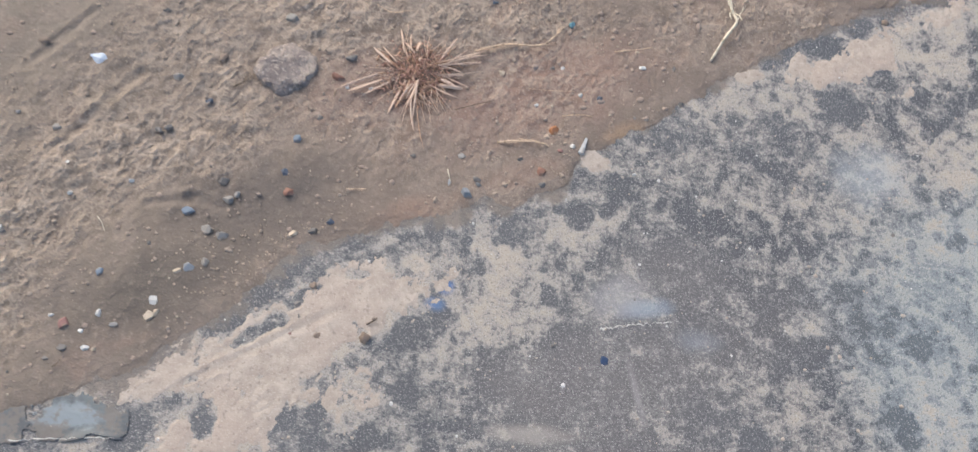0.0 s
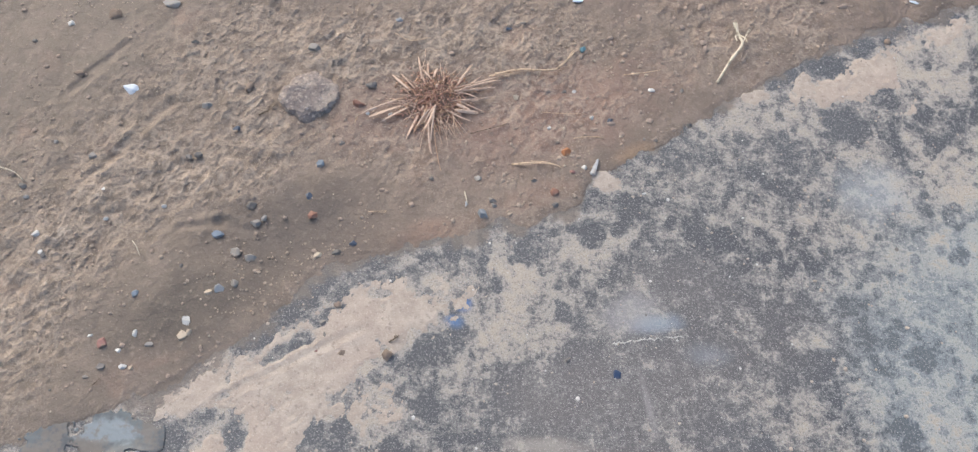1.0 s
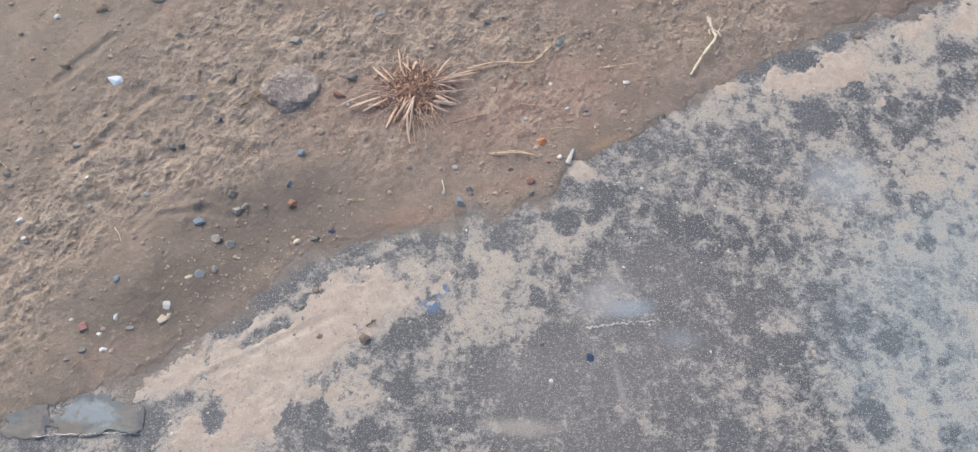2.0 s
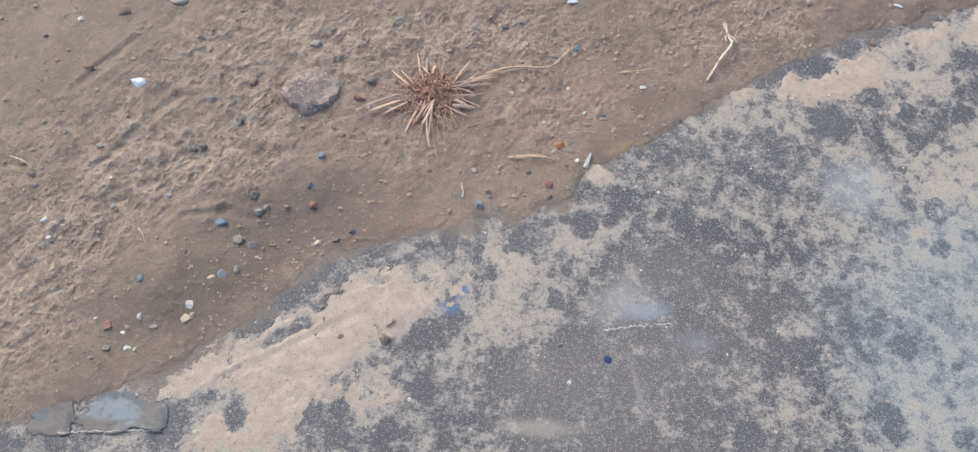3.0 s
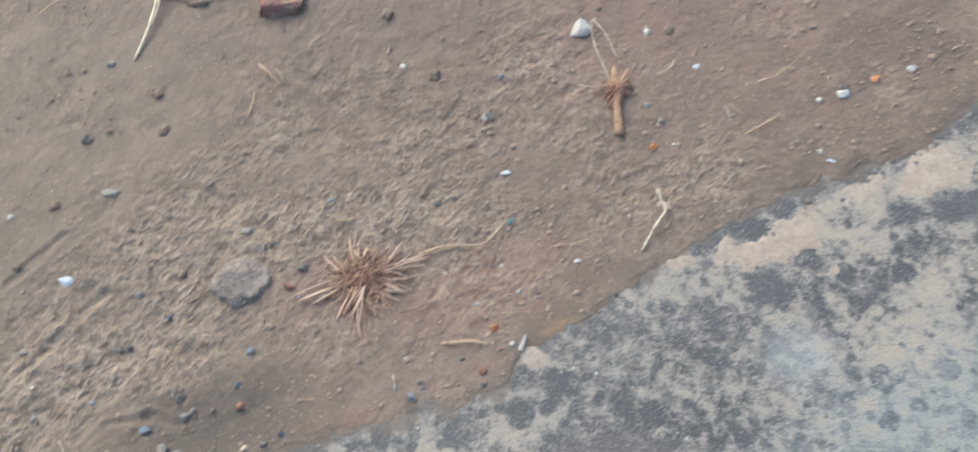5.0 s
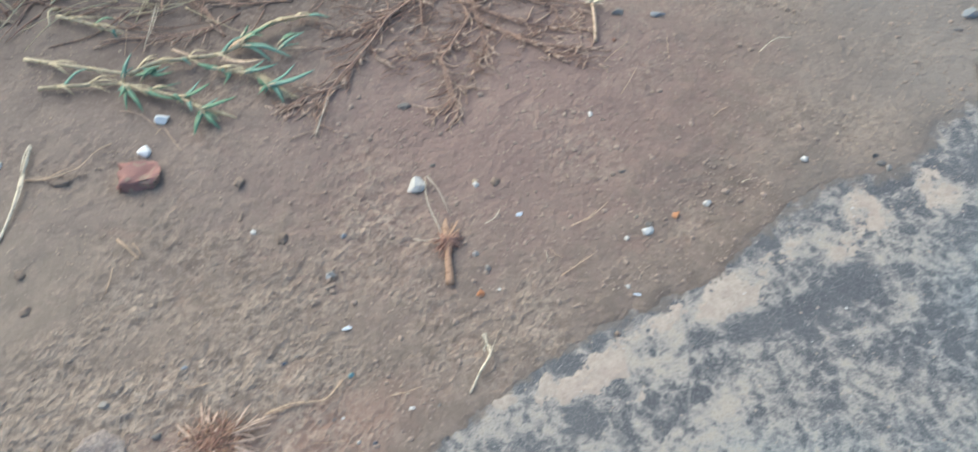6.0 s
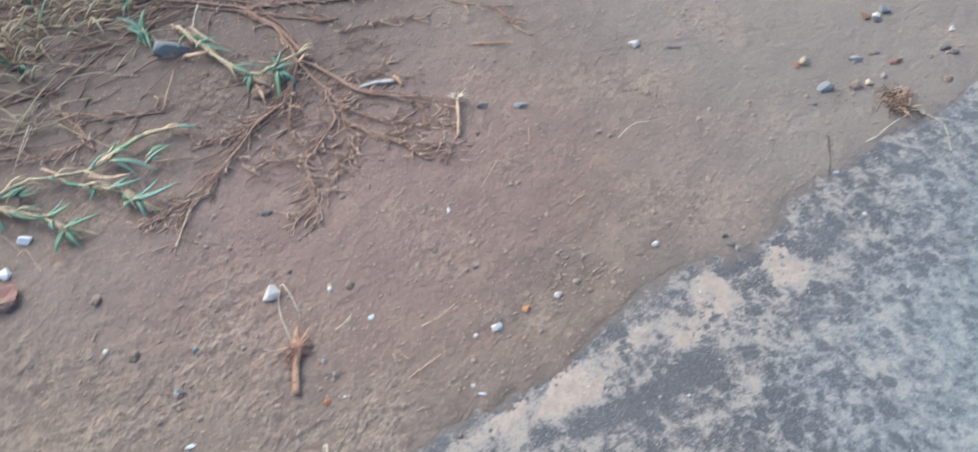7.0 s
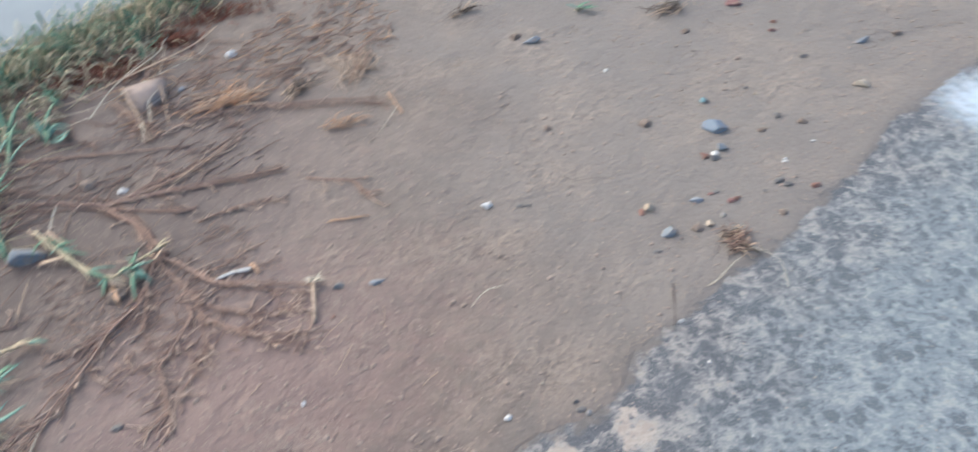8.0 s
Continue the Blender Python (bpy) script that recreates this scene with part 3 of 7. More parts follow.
def stone(name, x, y, w, h, colour):
    """An angular or worn stone of w by h millimetres, partly sunk in what it lies on."""
    COUNT[0] += 1
    rng = random.Random(COUNT[0] * 7 + 3)
    material, tone = STONES[colour]
    w, h = w * 0.00057, h * 0.00057
    flat = {"plastic_chip": 0.25, "shell_chip": 0.35, "soil_clod": 0.55, "brick_piece": 0.42}.get(name, 0.72)
    tall = flat * min(w, h) * rng.uniform(0.9, 1.15)
    bm = bmesh.new()
    if name == "soil_clod":
        bmesh.ops.create_icosphere(bm, subdivisions=3, radius=1.0)
        off = Vector((rng.uniform(-50, 50), rng.uniform(-50, 50), 0))
        for v in bm.verts:
            p = v.co * (1 + 0.42 * noise.fractal(v.co * 1.6 + off, 0.7, 2.2, 4) + 0.10 * noise.noise(v.co * 7 + off))
            v.co = Vector((p.x * w, p.y * h, p.z * tall))
    else:
        box = name == "brick_piece"
        for _ in range(26 if box else 17):
            p = Vector((rng.gauss(0, 1), rng.gauss(0, 1), rng.gauss(0, 1))).normalized()
            if box:
                p = Vector([max(-0.62, min(0.62, 1.7 * q)) for q in p]) * 1.35
            p *= rng.uniform(0.70, 1.08) if box else rng.uniform(0.82, 1.08)
            bm.verts.new((p.x * w, p.y * h, p.z * tall))
        hull = bmesh.ops.convex_hull(bm, input=bm.verts[:])
        bmesh.ops.delete(bm, geom=list({g for g in hull["geom_interior"] + hull["geom_unused"] if isinstance(g, bmesh.types.BMVert)}), context="VERTS")
        bmesh.ops.dissolve_limit(bm, angle_limit=radians(14), verts=bm.verts[:], edges=bm.edges[:])
        bmesh.ops.bevel(bm, geom=bm.edges[:], offset=(0.15 if box else 0.06) * min(w, h), segments=1, affect="EDGES", clamp_overlap=True)
        if box:
            # broken, gritty faces
            bmesh.ops.triangulate(bm, faces=bm.faces[:])
            bmesh.ops.subdivide_edges(bm, edges=bm.edges[:], cuts=3, use_grid_fill=True)
            for v in bm.verts:
                v.co += v.normal * 0.16 * w * (noise.fractal(v.co * (2.4 / w), 0.6, 2.1, 4) - 0.1)
    me = bpy.data.meshes.new(name)
    bm.to_mesh(me)
    bm.free()
    me.polygons.foreach_set("use_smooth", [name in ("soil_clod", "brick_piece")] * len(me.polygons))
    me.materials.append(material)
    ob = new(name, me)
    ob.matrix_world = pose(x, y, ground_z(x, y) + tall * (0.15 if w > 0.006 else -0.05), rng.uniform(-12, 12), rng.uniform(-12, 12), rng.uniform(-18, 18))
    on_slab = y < float(edge(x)) - 0.004
    where = "lying on weathered concrete" if on_slab else "half sunk in damp soil"
    what = {"pebble": "angular pebble", "soil_clod": "crumbly lump of earth", "shell_chip": "smooth shell fragment", "brick_piece": "broken piece of brick",
            "plastic_chip": "flat chip of plastic"}[name]
    size = "large " if w > 0.009 else ("tiny " if w < 0.0022 else "")
    tagged(ob, f"{size}{tone} {what} {where}", {"pebble": "pebble", "soil_clod": "soil clod", "shell_chip": "shell", "brick_piece": "brick",
                                               "plastic_chip": "plastic chip"}[name], f"{what}s scattered about" if name in ("pebble", "soil_clod") else "")
    return ob


def straw(r, colour, pts):
    """One loose stalk lying on the ground."""
    material, tone = FIBRES[colour]
    r = r * 0.001
    line = [Vector(q) for q in lifted(pts)]
    rng = random.Random(int(1e5 * abs(pts[0][0] + 3 * pts[0][1])))
    pieces = [tube(line, r * 0.62, r * 0.42, 6, 6, 0.22, 0.55)]
    for _ in range(3 if r > 0.0006 else 1):
        # split fibres that leave the stalk here and there
        i = rng.randint(0, len(line) - 2)
        off = Vector((rng.uniform(-1, 1), rng.uniform(-1, 1), rng.uniform(0, 0.5))) * r
        end = line[i + 1] + off * rng.uniform(0.8, 3.0)
        pieces.append(tube([line[i] + off * 0.4, (line[i] + end) / 2 + off, end], r * 0.38, r * 0.15, 5, 4, 0.2, 0.6))
    ob = joined("straw", pieces, material)
    on = "slab edge" if pts[0][1] < float(edge(pts[0][0])) else "damp soil"
    return tagged(ob, f"{'thick' if r > 0.0009 else 'thin'} {tone} grass straw lying on {on}", "straw", "loose straws")


roots = {}


def root(r, pts):
    """A strand of dead creeping root with parallel fibres and outward forks, under the plant it belongs to."""
    key = "far" if pts[0][1] > 1.0 else "near"
    if key not in roots:
        roots[key] = tagged(new("dead_grass_roots"), "tangle of dead brown creeping grass roots on soil" if key == "near"
                            else "thick half-buried brown roots beside matted dry grass", "roots")
        roots[key].location = (pts[0][0], pts[0][1], 0)
    host = roots[key]
    rng = random.Random(len(host.children) * 13 + 5)
    hub = Vector((0.186, 0.94))
    if (Vector(pts[-1][:2]) - hub).length < (Vector(pts[0][:2]) - hub).length:
        pts = pts[::-1]
    r = r * (0.00082 if key == "far" else 0.00100)
    low = [Vector((x, y, z * 0.75 + 0.1 * r)) for x, y, z in lifted(pts)]
    # small kinks at the joints
    bent = []
    for a, b in zip(low, low[1:]):
        bent += [a, (a + b) / 2 + Vector((rng.uniform(-1, 1), rng.uniform(-1, 1), 0)) * 0.0022]
    bent.append(low[-1])
    line = curve_points(bent, 4)
    pieces, tips = [tube(bent, r, r * 0.5, 7, 4, 0.26)], []
    for _ in range(4 if key == "far" else 2):
        # a second fibre beside the strand, loose at its end
        off = Vector((rng.uniform(-1, 1), rng.uniform(-1, 1), 0)).normalized() * max(r, 0.0010) * rng.uniform(1.0, 3.4)
        k = len(bent) // 3
        side = [q + off * (0.3 + f * 0.5) for f, q in enumerate(bent[rng.randint(0, k):])]
        if len(side) > 2:
            pieces.append(tube(side, r * 0.45, r * 0.28, 5, 3, 0.25))
    # forks that leave at a narrow angle towards the free end
    for q, nxt in list(zip(line, line[1:]))[1::2]:
        if rng.random() < 0.22:
            continue
        d = Matrix.Rotation(rng.choice((-1, 1)) * rng.uniform(0.3, 0.95), 3, "Z") @ (nxt - q).normalized()
        reach, bend, at, path = rng.uniform(0.008, 0.030), rng.uniform(-0.5, 0.5), q.copy(), [q.copy()]
        for k in range(3):
            d = Matrix.Rotation(bend * 0.5 + rng.uniform(-0.35, 0.35), 3, "Z") @ d
            at = at + d * reach / 3
            path.append(Vector((at.x, at.y, ground_z(at.x, at.y) + rng.uniform(0.0005, 0.0035))))
        (tips if rng.random() < 0.65 else pieces).append(tube(path, min(r * 0.75, 0.0015), 0.0007, 5, 4, 0.35))
        if rng.random() < 0.5:
            # a short peeled stub at the fork
            e = Matrix.Rotation(rng.uniform(-1.4, 1.4), 3, "Z") @ d
            tips.append(tube([at, at + e * 0.003 + Vector((0, 0, 0.001)), at + e * rng.uniform(0.005, 0.009)], 0.0013, 0.0007, 5, 3, 0.25))
    end = (line[-1] - line[-2]).normalized()
    for _ in range(2):
        e = Matrix.Rotation(rng.uniform(-0.6, 0.6), 3, "Z") @ end
        tips.append(tube([line[-2], line[-1] + e * 0.004, line[-1] + e * rng.uniform(0.008, 0.016)], max(r * 0.55, 0.0008), 0.0005, 5, 3, 0.2))

    def one(name, bits, material, label=""):
        verts, faces = [], []
        for v, f in bits:
            base = len(verts)
            verts += [q - host.location for q in v]
            faces += [tuple(n + base for n in g) for g in f]
        return mesh_object(name, verts, faces, material, host, label)

    strand = one("root_strand", pieces, ROOT)
    for bit in tips:
        one("side_root", [bit], TIP, "").parent = strand
    return host


grasses = {}


def grass(y):
    key = "far" if y > 1.0 else "near" if y < 0.86 else "middle"
    if key not in grasses:
        labels = {"near": "green creeping grass runner with bluish blades on soil", "middle": "small green grass sprig rising from brown runner",
                  "far": "sparse green grass blades among dry matted straw"}
        grasses[key] = tagged(new("creeping_grass"), labels[key], "grass", "sprigs of living grass")
    return grasses[key]


def runner(r, pts):
    """A jointed runner with swollen nodes, split dry sheaths and paired blades."""
    line = lifted(pts)
    host = grass(pts[0][1])
    rng = random.Random(int(abs(pts[0][0]) * 9000))
    verts, faces = tube(line, r * 0.0021, r * 0.0013, 7, 7, 0.16)
    mesh_object("runner_stem", verts, faces, HAY, host, "jointed straw-coloured runner")
    path = curve_points(line, 7)
    for i in range(3, len(path) - 2, 5):
        ahead = (path[i + 1] - path[i - 1]).normalized()
        q = path[i]
        v, f = tube([q - ahead * 0.0030, q, q + ahead * 0.0030], r * 0.0024, r * 0.0020, 7, 2, 0.2)
        mesh_object("node", v, f, HAY, host)
        for _ in range(3):
            d = Matrix.Rotation(rng.gauss(0, 0.28), 3, "Z") @ ahead
            el, s = rng.uniform(0.012, 0.034), Vector((rng.uniform(-1, 1), rng.uniform(-1, 1), 0)) * 0.002
            v, f = blade([q + s, q + s + d * el * 0.5 + Vector((0, 0, rng.uniform(0.0, 0.004))), q + s * 2 + d * el - Vector((0, 0, 0.002))], rng.uniform(0.0022, 0.0042), 4, 0.6, 0.0003)
            mesh_object("dry_sheath", v, f, HAY, host)
    for i in range(4, len(path) - 1, 4):
        ahead = (path[i] - path[i - 1]).normalized()
        for sign in (-1, 1):
            if rng.random() < 0.78:
                continue
            d = (Matrix.Rotation(sign * rng.uniform(0.4, 1.0), 3, "Z") @ ahead)
            length = rng.uniform(0.014, 0.036)
            q = path[i]
            v, f = blade([q, q + d * length * 0.5 + Vector((0, 0, 0.006)), q + d * length + Vector((0, 0, rng.uniform(0.0, 0.008)))], rng.uniform(0.0044, 0.0066))
            mesh_object("leaf", v, f, rng.choice((GREEN, BLUEGREEN, BLUEGREEN)), host)
    return host


def leaf(colour, wide, pts):
    """One blade; a living one has a pale sheath at its foot and a smaller blade beside it."""
    material = {"green": GREEN, "bluegreen": BLUEGREEN}.get(colour) or FIBRES[colour][0]
    host = grass(pts[0][1])
    line = [Vector(q) for q in lifted(pts)]
    verts, faces = blade(line, wide * 0.00155)
    ob = mesh_object("leaf", verts, faces, material, host)
    if colour in ("green", "bluegreen"):
        rng = random.Random(int(1e5 * abs(pts[0][0] + pts[1][1])))
        a, b = line[0], line[-1]
        v, f = tube([a - (line[1] - a) * 0.3 - Vector((0, 0, 0.002)), a, a + (line[1] - a) * 0.35], 0.0016, 0.0012, 6, 3, 0.15)
        mesh_object("leaf_sheath", v, f, HAY, host)
        turn = Matrix.Rotation(rng.choice((-1, 1)) * rng.uniform(0.25, 0.7), 3, "Z")
        f2 = rng.uniform(0.5, 0.85)
        v, f = blade([a, a + turn @ (line[1] - a) * f2, a + turn @ (b - a) * f2], wide * 0.00095)
        mesh_object("leaf", v, f, rng.choice((material, BLUEGREEN)), host)
    return ob


# ---- ground, slab, sand ----
xs_dense = list(np.arange(-0.46, -0.36, 0.0020)) + list(np.arange(-0.36, 0.36, 0.0011)) + list(np.arange(0.36, 0.80, 0.0022)) + list(np.arange(0.80, 1.70, 0.0035))
left = [-0.46 - (s + 0.46) for s in spread(-0.46, 0.005, 60, 1.16)]
right = spread(xs_dense[-1], 0.005, 60, 1.16)
v_dense = list(np.arange(-0.034, 0.28, 0.0011)) + list(np.arange(0.28, 0.60, 0.0025)) + list(np.arange(0.60, 1.30, 0.006))
v_out = spread(v_dense[-1], 0.008, 56, 1.17)


def ground_state(x, y):
    near = np.exp(-np.clip(np.hypot(x - 0.6, y - 0.8) - 3.0, 0, None))
    v = y - straight(x)
    z, crust, dry = soil_state(x, y)
    z = z * near - 0.06 * np.clip((-v - 0.03) / 0.03, 0, 1)
    known = np.exp(-np.clip(np.hypot(x - 0.6, y - 0.8) - 1.2, 0, None) / 0.5)
    return np.where(v < -0.05, -0.074, z), crust * known, dry * known + 0.35 * (1 - known)


v_under = [-120.0, -30.0, -6.0, -1.5, -0.4, -0.12, -0.07, -0.05]
GROUND_X, GROUND_V = np.array(sorted(left) + xs_dense + right), np.array(v_under + v_dense + v_out)
wide_x, wide_v = np.meshgrid(GROUND_X, GROUND_V)
GROUND_Z, ground_crust, ground_dry = ground_state(wide_x, wide_v + straight(wide_x))
ground = sheet("ground", GROUND_X, GROUND_V, straight, lambda x, y: GROUND_Z, SOIL,
               fields={"crust": lambda x, y: ground_crust.ravel(), "dryness": lambda x, y: ground_dry.ravel()})
tagged(ground, "damp brown soil with crusted wrinkles and small scrapes", "soil", kind="structure")


SAND_PATCHES = [  # x, y, half length, half width, turn, weight
    (-0.132, 0.154, 0.072, 0.032, 27, 1.15), (-0.080, 0.192, 0.060, 0.022, 22, 1.1), (-0.120, 0.120, 0.060, 0.018, 15, 0.9), (-0.192, 0.150, 0.030, 0.014, 30, 0.7),
    (0.258, 0.365, 0.044, 0.019, 25, 1.25), (0.215, 0.363, 0.008, 0.016, -15, 1.2), (0.181, 0.351, 0.009, 0.007, 0, 1.2), (0.288, 0.339, 0.016, 0.008, 30, 0.9),
    (0.329, 0.403, 0.020, 0.010, 25, 1.0), (0.367, 0.404, 0.014, 0.012, 25, 0.9), (0.629, 0.494, 0.022, 0.026, 0, 0.95), (0.557, 0.485, 0.034, 0.024, 30, 0.70),
    (0.392, 0.415, 0.030, 0.022, 30, 1.2), (0.512, 0.448, 0.026, 0.013, 30, 0.9), (0.455, 0.452, 0.030, 0.013, 30, 0.8), (0.068, 0.285, 0.014, 0.008, -20, 1.1),
]
BARE_PATCHES = [  # the same, where the slab lies open
    (0.234, 0.376, 0.014, 0.013, 20, 1.5), (0.204, 0.366, 0.013, 0.009, 30, 1.4), (0.262, 0.389, 0.011, 0.008, 10, 1.3), (0.291, 0.408, 0.014, 0.008, 20, 1.3),
    (0.242, 0.326, 0.016, 0.014, 0, 1.0), (0.304, 0.377, 0.010, 0.008, 0, 1.2), (0.276, 0.342, 0.013, 0.007, 0, 1.0), (0.582, 0.506, 0.018, 0.009, 10, 1.3),
    (0.503, 0.414, 0.022, 0.016, 20, 1.1), (0.447, 0.464, 0.012, 0.010, 40, 1.1), (0.341, 0.375, 0.011, 0.008, 0, 1.2), (0.674, 0.515, 0.030, 0.018, 30, 0.8),
    (0.464, 0.394, 0.042, 0.016, 20, 0.8), (0.398, 0.385, 0.020, 0.011, 20, 1.0), (0.354, 0.381, 0.012, 0.008, 0, 1.2), (0.327, 0.412, 0.010, 0.008, 0, 0.8),
]
BARE_PATCHES += [
    (-0.154, 0.185, 0.011, 0.009, 30, 1.5), (-0.200, 0.164, 0.016, 0.010, 20, 1.3), (-0.212, 0.157, 0.015, 0.008, 10, 1.2), (-0.137, 0.174, 0.013, 0.005, 28, 1.5),
    (-0.123, 0.182, 0.007, 0.005, 0, 1.5), (-0.114, 0.193, 0.004, 0.004, 0, 1.5), (-0.160, 0.126, 0.008, 0.013, 10, 1.5), (-0.180, 0.137, 0.008, 0.005, 0, 1.2),
    (-0.109, 0.121, 0.018, 0.012, 20, 1.5), (-0.198, 0.124, 0.012, 0.012, 0, 1.2), (-0.054, 0.167, 0.018, 0.008, 10, 1.1), (-0.135, 0.200, 0.022, 0.007, 35, 1.1),
]
THIN_DUST = [
    (0.349, 0.317, 0.030, 0.018, 20, 0.30), (0.310, 0.140, 0.100, 0.045, 0, 0.13), (0.228, 0.328, 0.012, 0.008, 0, 0.35), (0.001, 0.226, 0.018, 0.007, -20, 0.40),
    (0.043, 0.204, 0.012, 0.008, 0, 0.35), (0.262, 0.113, 0.026, 0.014, 0, 0.32), (0.060, 0.240, 0.022, 0.010, 20, 0.30), (0.330, 0.250, 0.090, 0.065, 20, 0.20),
    (0.005, 0.185, 0.045, 0.032, 20, 0.20), (0.045, 0.258, 0.016, 0.006, 10, 0.35), (0.155, 0.330, 0.030, 0.010, 30, 0.12), (0.325, 0.372, 0.050, 0.024, 25, 0.40),
]
WORN = [(0.075, 0.148, 0.075, 0.034, 0, 1.0), (0.110, 0.210, 0.038, 0.024, 0, 0.8), (0.060, 0.090, 0.070, 0.030, 0, 0.8), (0.020, 0.140, 0.030, 0.020, 0, 0.5), (0.165, 0.180, 0.05, 0.03, 0, 0.5)]


def piled(x, y, patches):
    total = np.zeros_like(x)
    for cx, cy, a, b, turn, weight in patches:
        total += weight * np.exp(-oval(x, y, cx, cy, a, b, turn) ** 1.5)
    return total


def slab_height(x, y):
    return 0.00012 * waves(x, y, 20, 3, 0.5, 71) + 0.00008 * waves(x, y, 160, 2, 0.6, 75)


def slab_dust(x, y):
    """Dust on the slab: round the sand and in patches of its own, less where it is worn or stained."""
    near_edge = np.clip(1 - (edge(x) - y) / 0.22, 0, 1)
    return (piled(x, y, THIN_DUST) + 0.34 * np.clip(piled(x, y, SAND_PATCHES), 0, 1.2) - 0.42 * np.clip(piled(x, y, BARE_PATCHES), 0, 1.2)
            - 0.22 * np.clip(piled(x, y, WORN), 0, 1) - 0.03 * near_edge)


def slab_silt(x, y):
    """A thin film of mud where the soil peters out on the slab."""
    d = edge(x) - y + 0.014 * waves(x, y, 30, 4, 0.6, 83)
    reach = 0.014 + 0.016 * np.clip((-0.10 - x) / 0.08, 0, 1) + 0.012 * np.clip((x - 0.40) / 0.08, 0, 1) * np.clip((0.75 - x) / 0.08, 0, 1)
    return np.clip(1.0 - d / reach, 0, 1)


slab_x = list(np.arange(-0.9, -0.33, 0.01)) + list(np.arange(-0.33, 0.75, 0.0025)) + list(np.arange(0.75, 2.2, 0.006))
slab_v = [-2.6, -2.59, -2.2, -1.6, -1.1, -0.8] + list(np.arange(-0.62, -0.33, 0.006)) + list(np.arange(-0.33, 0.006, 0.0025)) + [0.009]
slab = sheet("pavement", [-60, -20, -6, -3, -1.5] + slab_x + [3, 5, 8, 20, 60], slab_v, edge, slab_height, CONCRETE,
             fields={"dust": slab_dust, "silt": slab_silt, "worn": lambda x, y: np.clip(piled(x, y, WORN), 0, 1)})
tagged(slab, "weathered grey concrete slab mottled with pale dust", "pavement", kind="structure")
# the slab's thickness, hidden under the mud
solid = slab.modifiers.new("thickness", "SOLIDIFY")
solid.thickness, solid.offset = 0.08, -1.0


def sand_height(x, y):
    d = y - edge(x)
    bias = piled(x, y, SAND_PATCHES) - piled(x, y, BARE_PATCHES) + 0.12 * np.exp(-(d / 0.02) ** 2)
    level = bias - 0.58 + (1.15 * waves(x, y, 75, 5, 0.68, 91) + 0.75 * waves(x, y, 300, 3, 0.75, 97)) * np.clip(0.25 + 1.6 * bias, 0, 1)
    low, _ = craters(x, y, 0.017, 401)
    level = level + 130 * low * np.clip(0.15 + 3 * waves(x, y, 25, 2, 0.5, 403), 0, 1)
    z = np.clip(0.0008 * level, -0.002, 0.00045) + 0.00012 * waves(x, y, 300, 3, 0.6, 99)
    groove = segment(x, y, -0.173, 0.147, -0.090, 0.188)
    groove = groove + 0.0012 * waves(x, y, 90, 2, 0.5, 141)
    return z - 0.0003 * np.exp(-(groove / 0.0022) ** 2) + 0.0002 * np.exp(-((groove - 0.0045) / 0.002) ** 2)


sand = sheet("sand_drift", list(np.arange(-0.30, 0.72, 0.0011)), list(np.arange(-0.17, 0.015, 0.0011)), straight, sand_height, SAND, lambda z: z > -0.0003)
tagged(sand, "thin pale sand drifted over the concrete slab", "sand", kind="stuff")

# pale paving beyond the grass
far = sheet("pavement", [-60, -25, -12] + list(np.linspace(-6, 6, 50)) + [12, 25, 60], list(np.linspace(1.23, 5.0, 26)), straight, lambda x, y: 0.014 + 0.002 * waves(x, y, 3, 2, 0.5, 7), FAR)
tagged(far, "pale grey paving beyond the grass", "pavement", kind="structure")

# ---- things ----
# pebbles near the mud edge
stone("shell_chip", -0.254, 0.366, 13.0, 9.0, "bluewhite")
stone("pebble", -0.129, 0.398, 9.9, 7.7, "grey")
stone("pebble", -0.304, 0.423, 6.3, 4.1, "white")
stone("soil_clod", -0.274, 0.430, 9.0, 7.2, "brown")
stone("pebble", -0.200, 0.352, 7.2, 5.9, "grey")
stone("pebble", -0.178, 0.333, 5.6, 4.8, "darkblue")
stone("pebble", -0.208, 0.311, 5.6, 4.8, "darkgrey")
stone("pebble", -0.202, 0.313, 5.2, 5.6, "darkgrey")
stone("pebble", -0.120, 0.304, 6.4, 6.9, "blue")
stone("pebble", -0.126, 0.279, 4.5, 6.3, "darkblue")
stone("pebble", -0.123, 0.266, 7.2, 7.2, "redbrown")
stone("pebble", -0.163, 0.274, 6.8, 6.3, "darkgrey")
stone("pebble", -0.159, 0.261, 7.2, 5.6, "grey")
stone("pebble", -0.154, 0.264, 4.8, 4.8, "grey")
stone("pebble", -0.235, 0.439, 13.5, 8.1, "grey")
stone("pebble", -0.298, 0.325, 3.6, 3.2, "grey")
stone("pebble", -0.272, 0.314, 6.8, 5.4, "grey")
stone("pebble", -0.328, 0.409, 4.1, 3.6, "darkgrey")
stone("soil_clod", -0.291, 0.380, 6.3, 4.5, "brown")
stone("pebble", -0.214, 0.405, 5.9, 3.2, "darkgrey")
stone("pebble", -0.314, 0.292, 6.8, 4.4, "darkgrey")
stone("pebble", -0.310, 0.284, 4.0, 3.6, "grey")
stone("pebble", -0.260, 0.287, 2.4, 3.6, "white")
stone("pebble", -0.256, 0.267, 3.2, 3.2, "white")
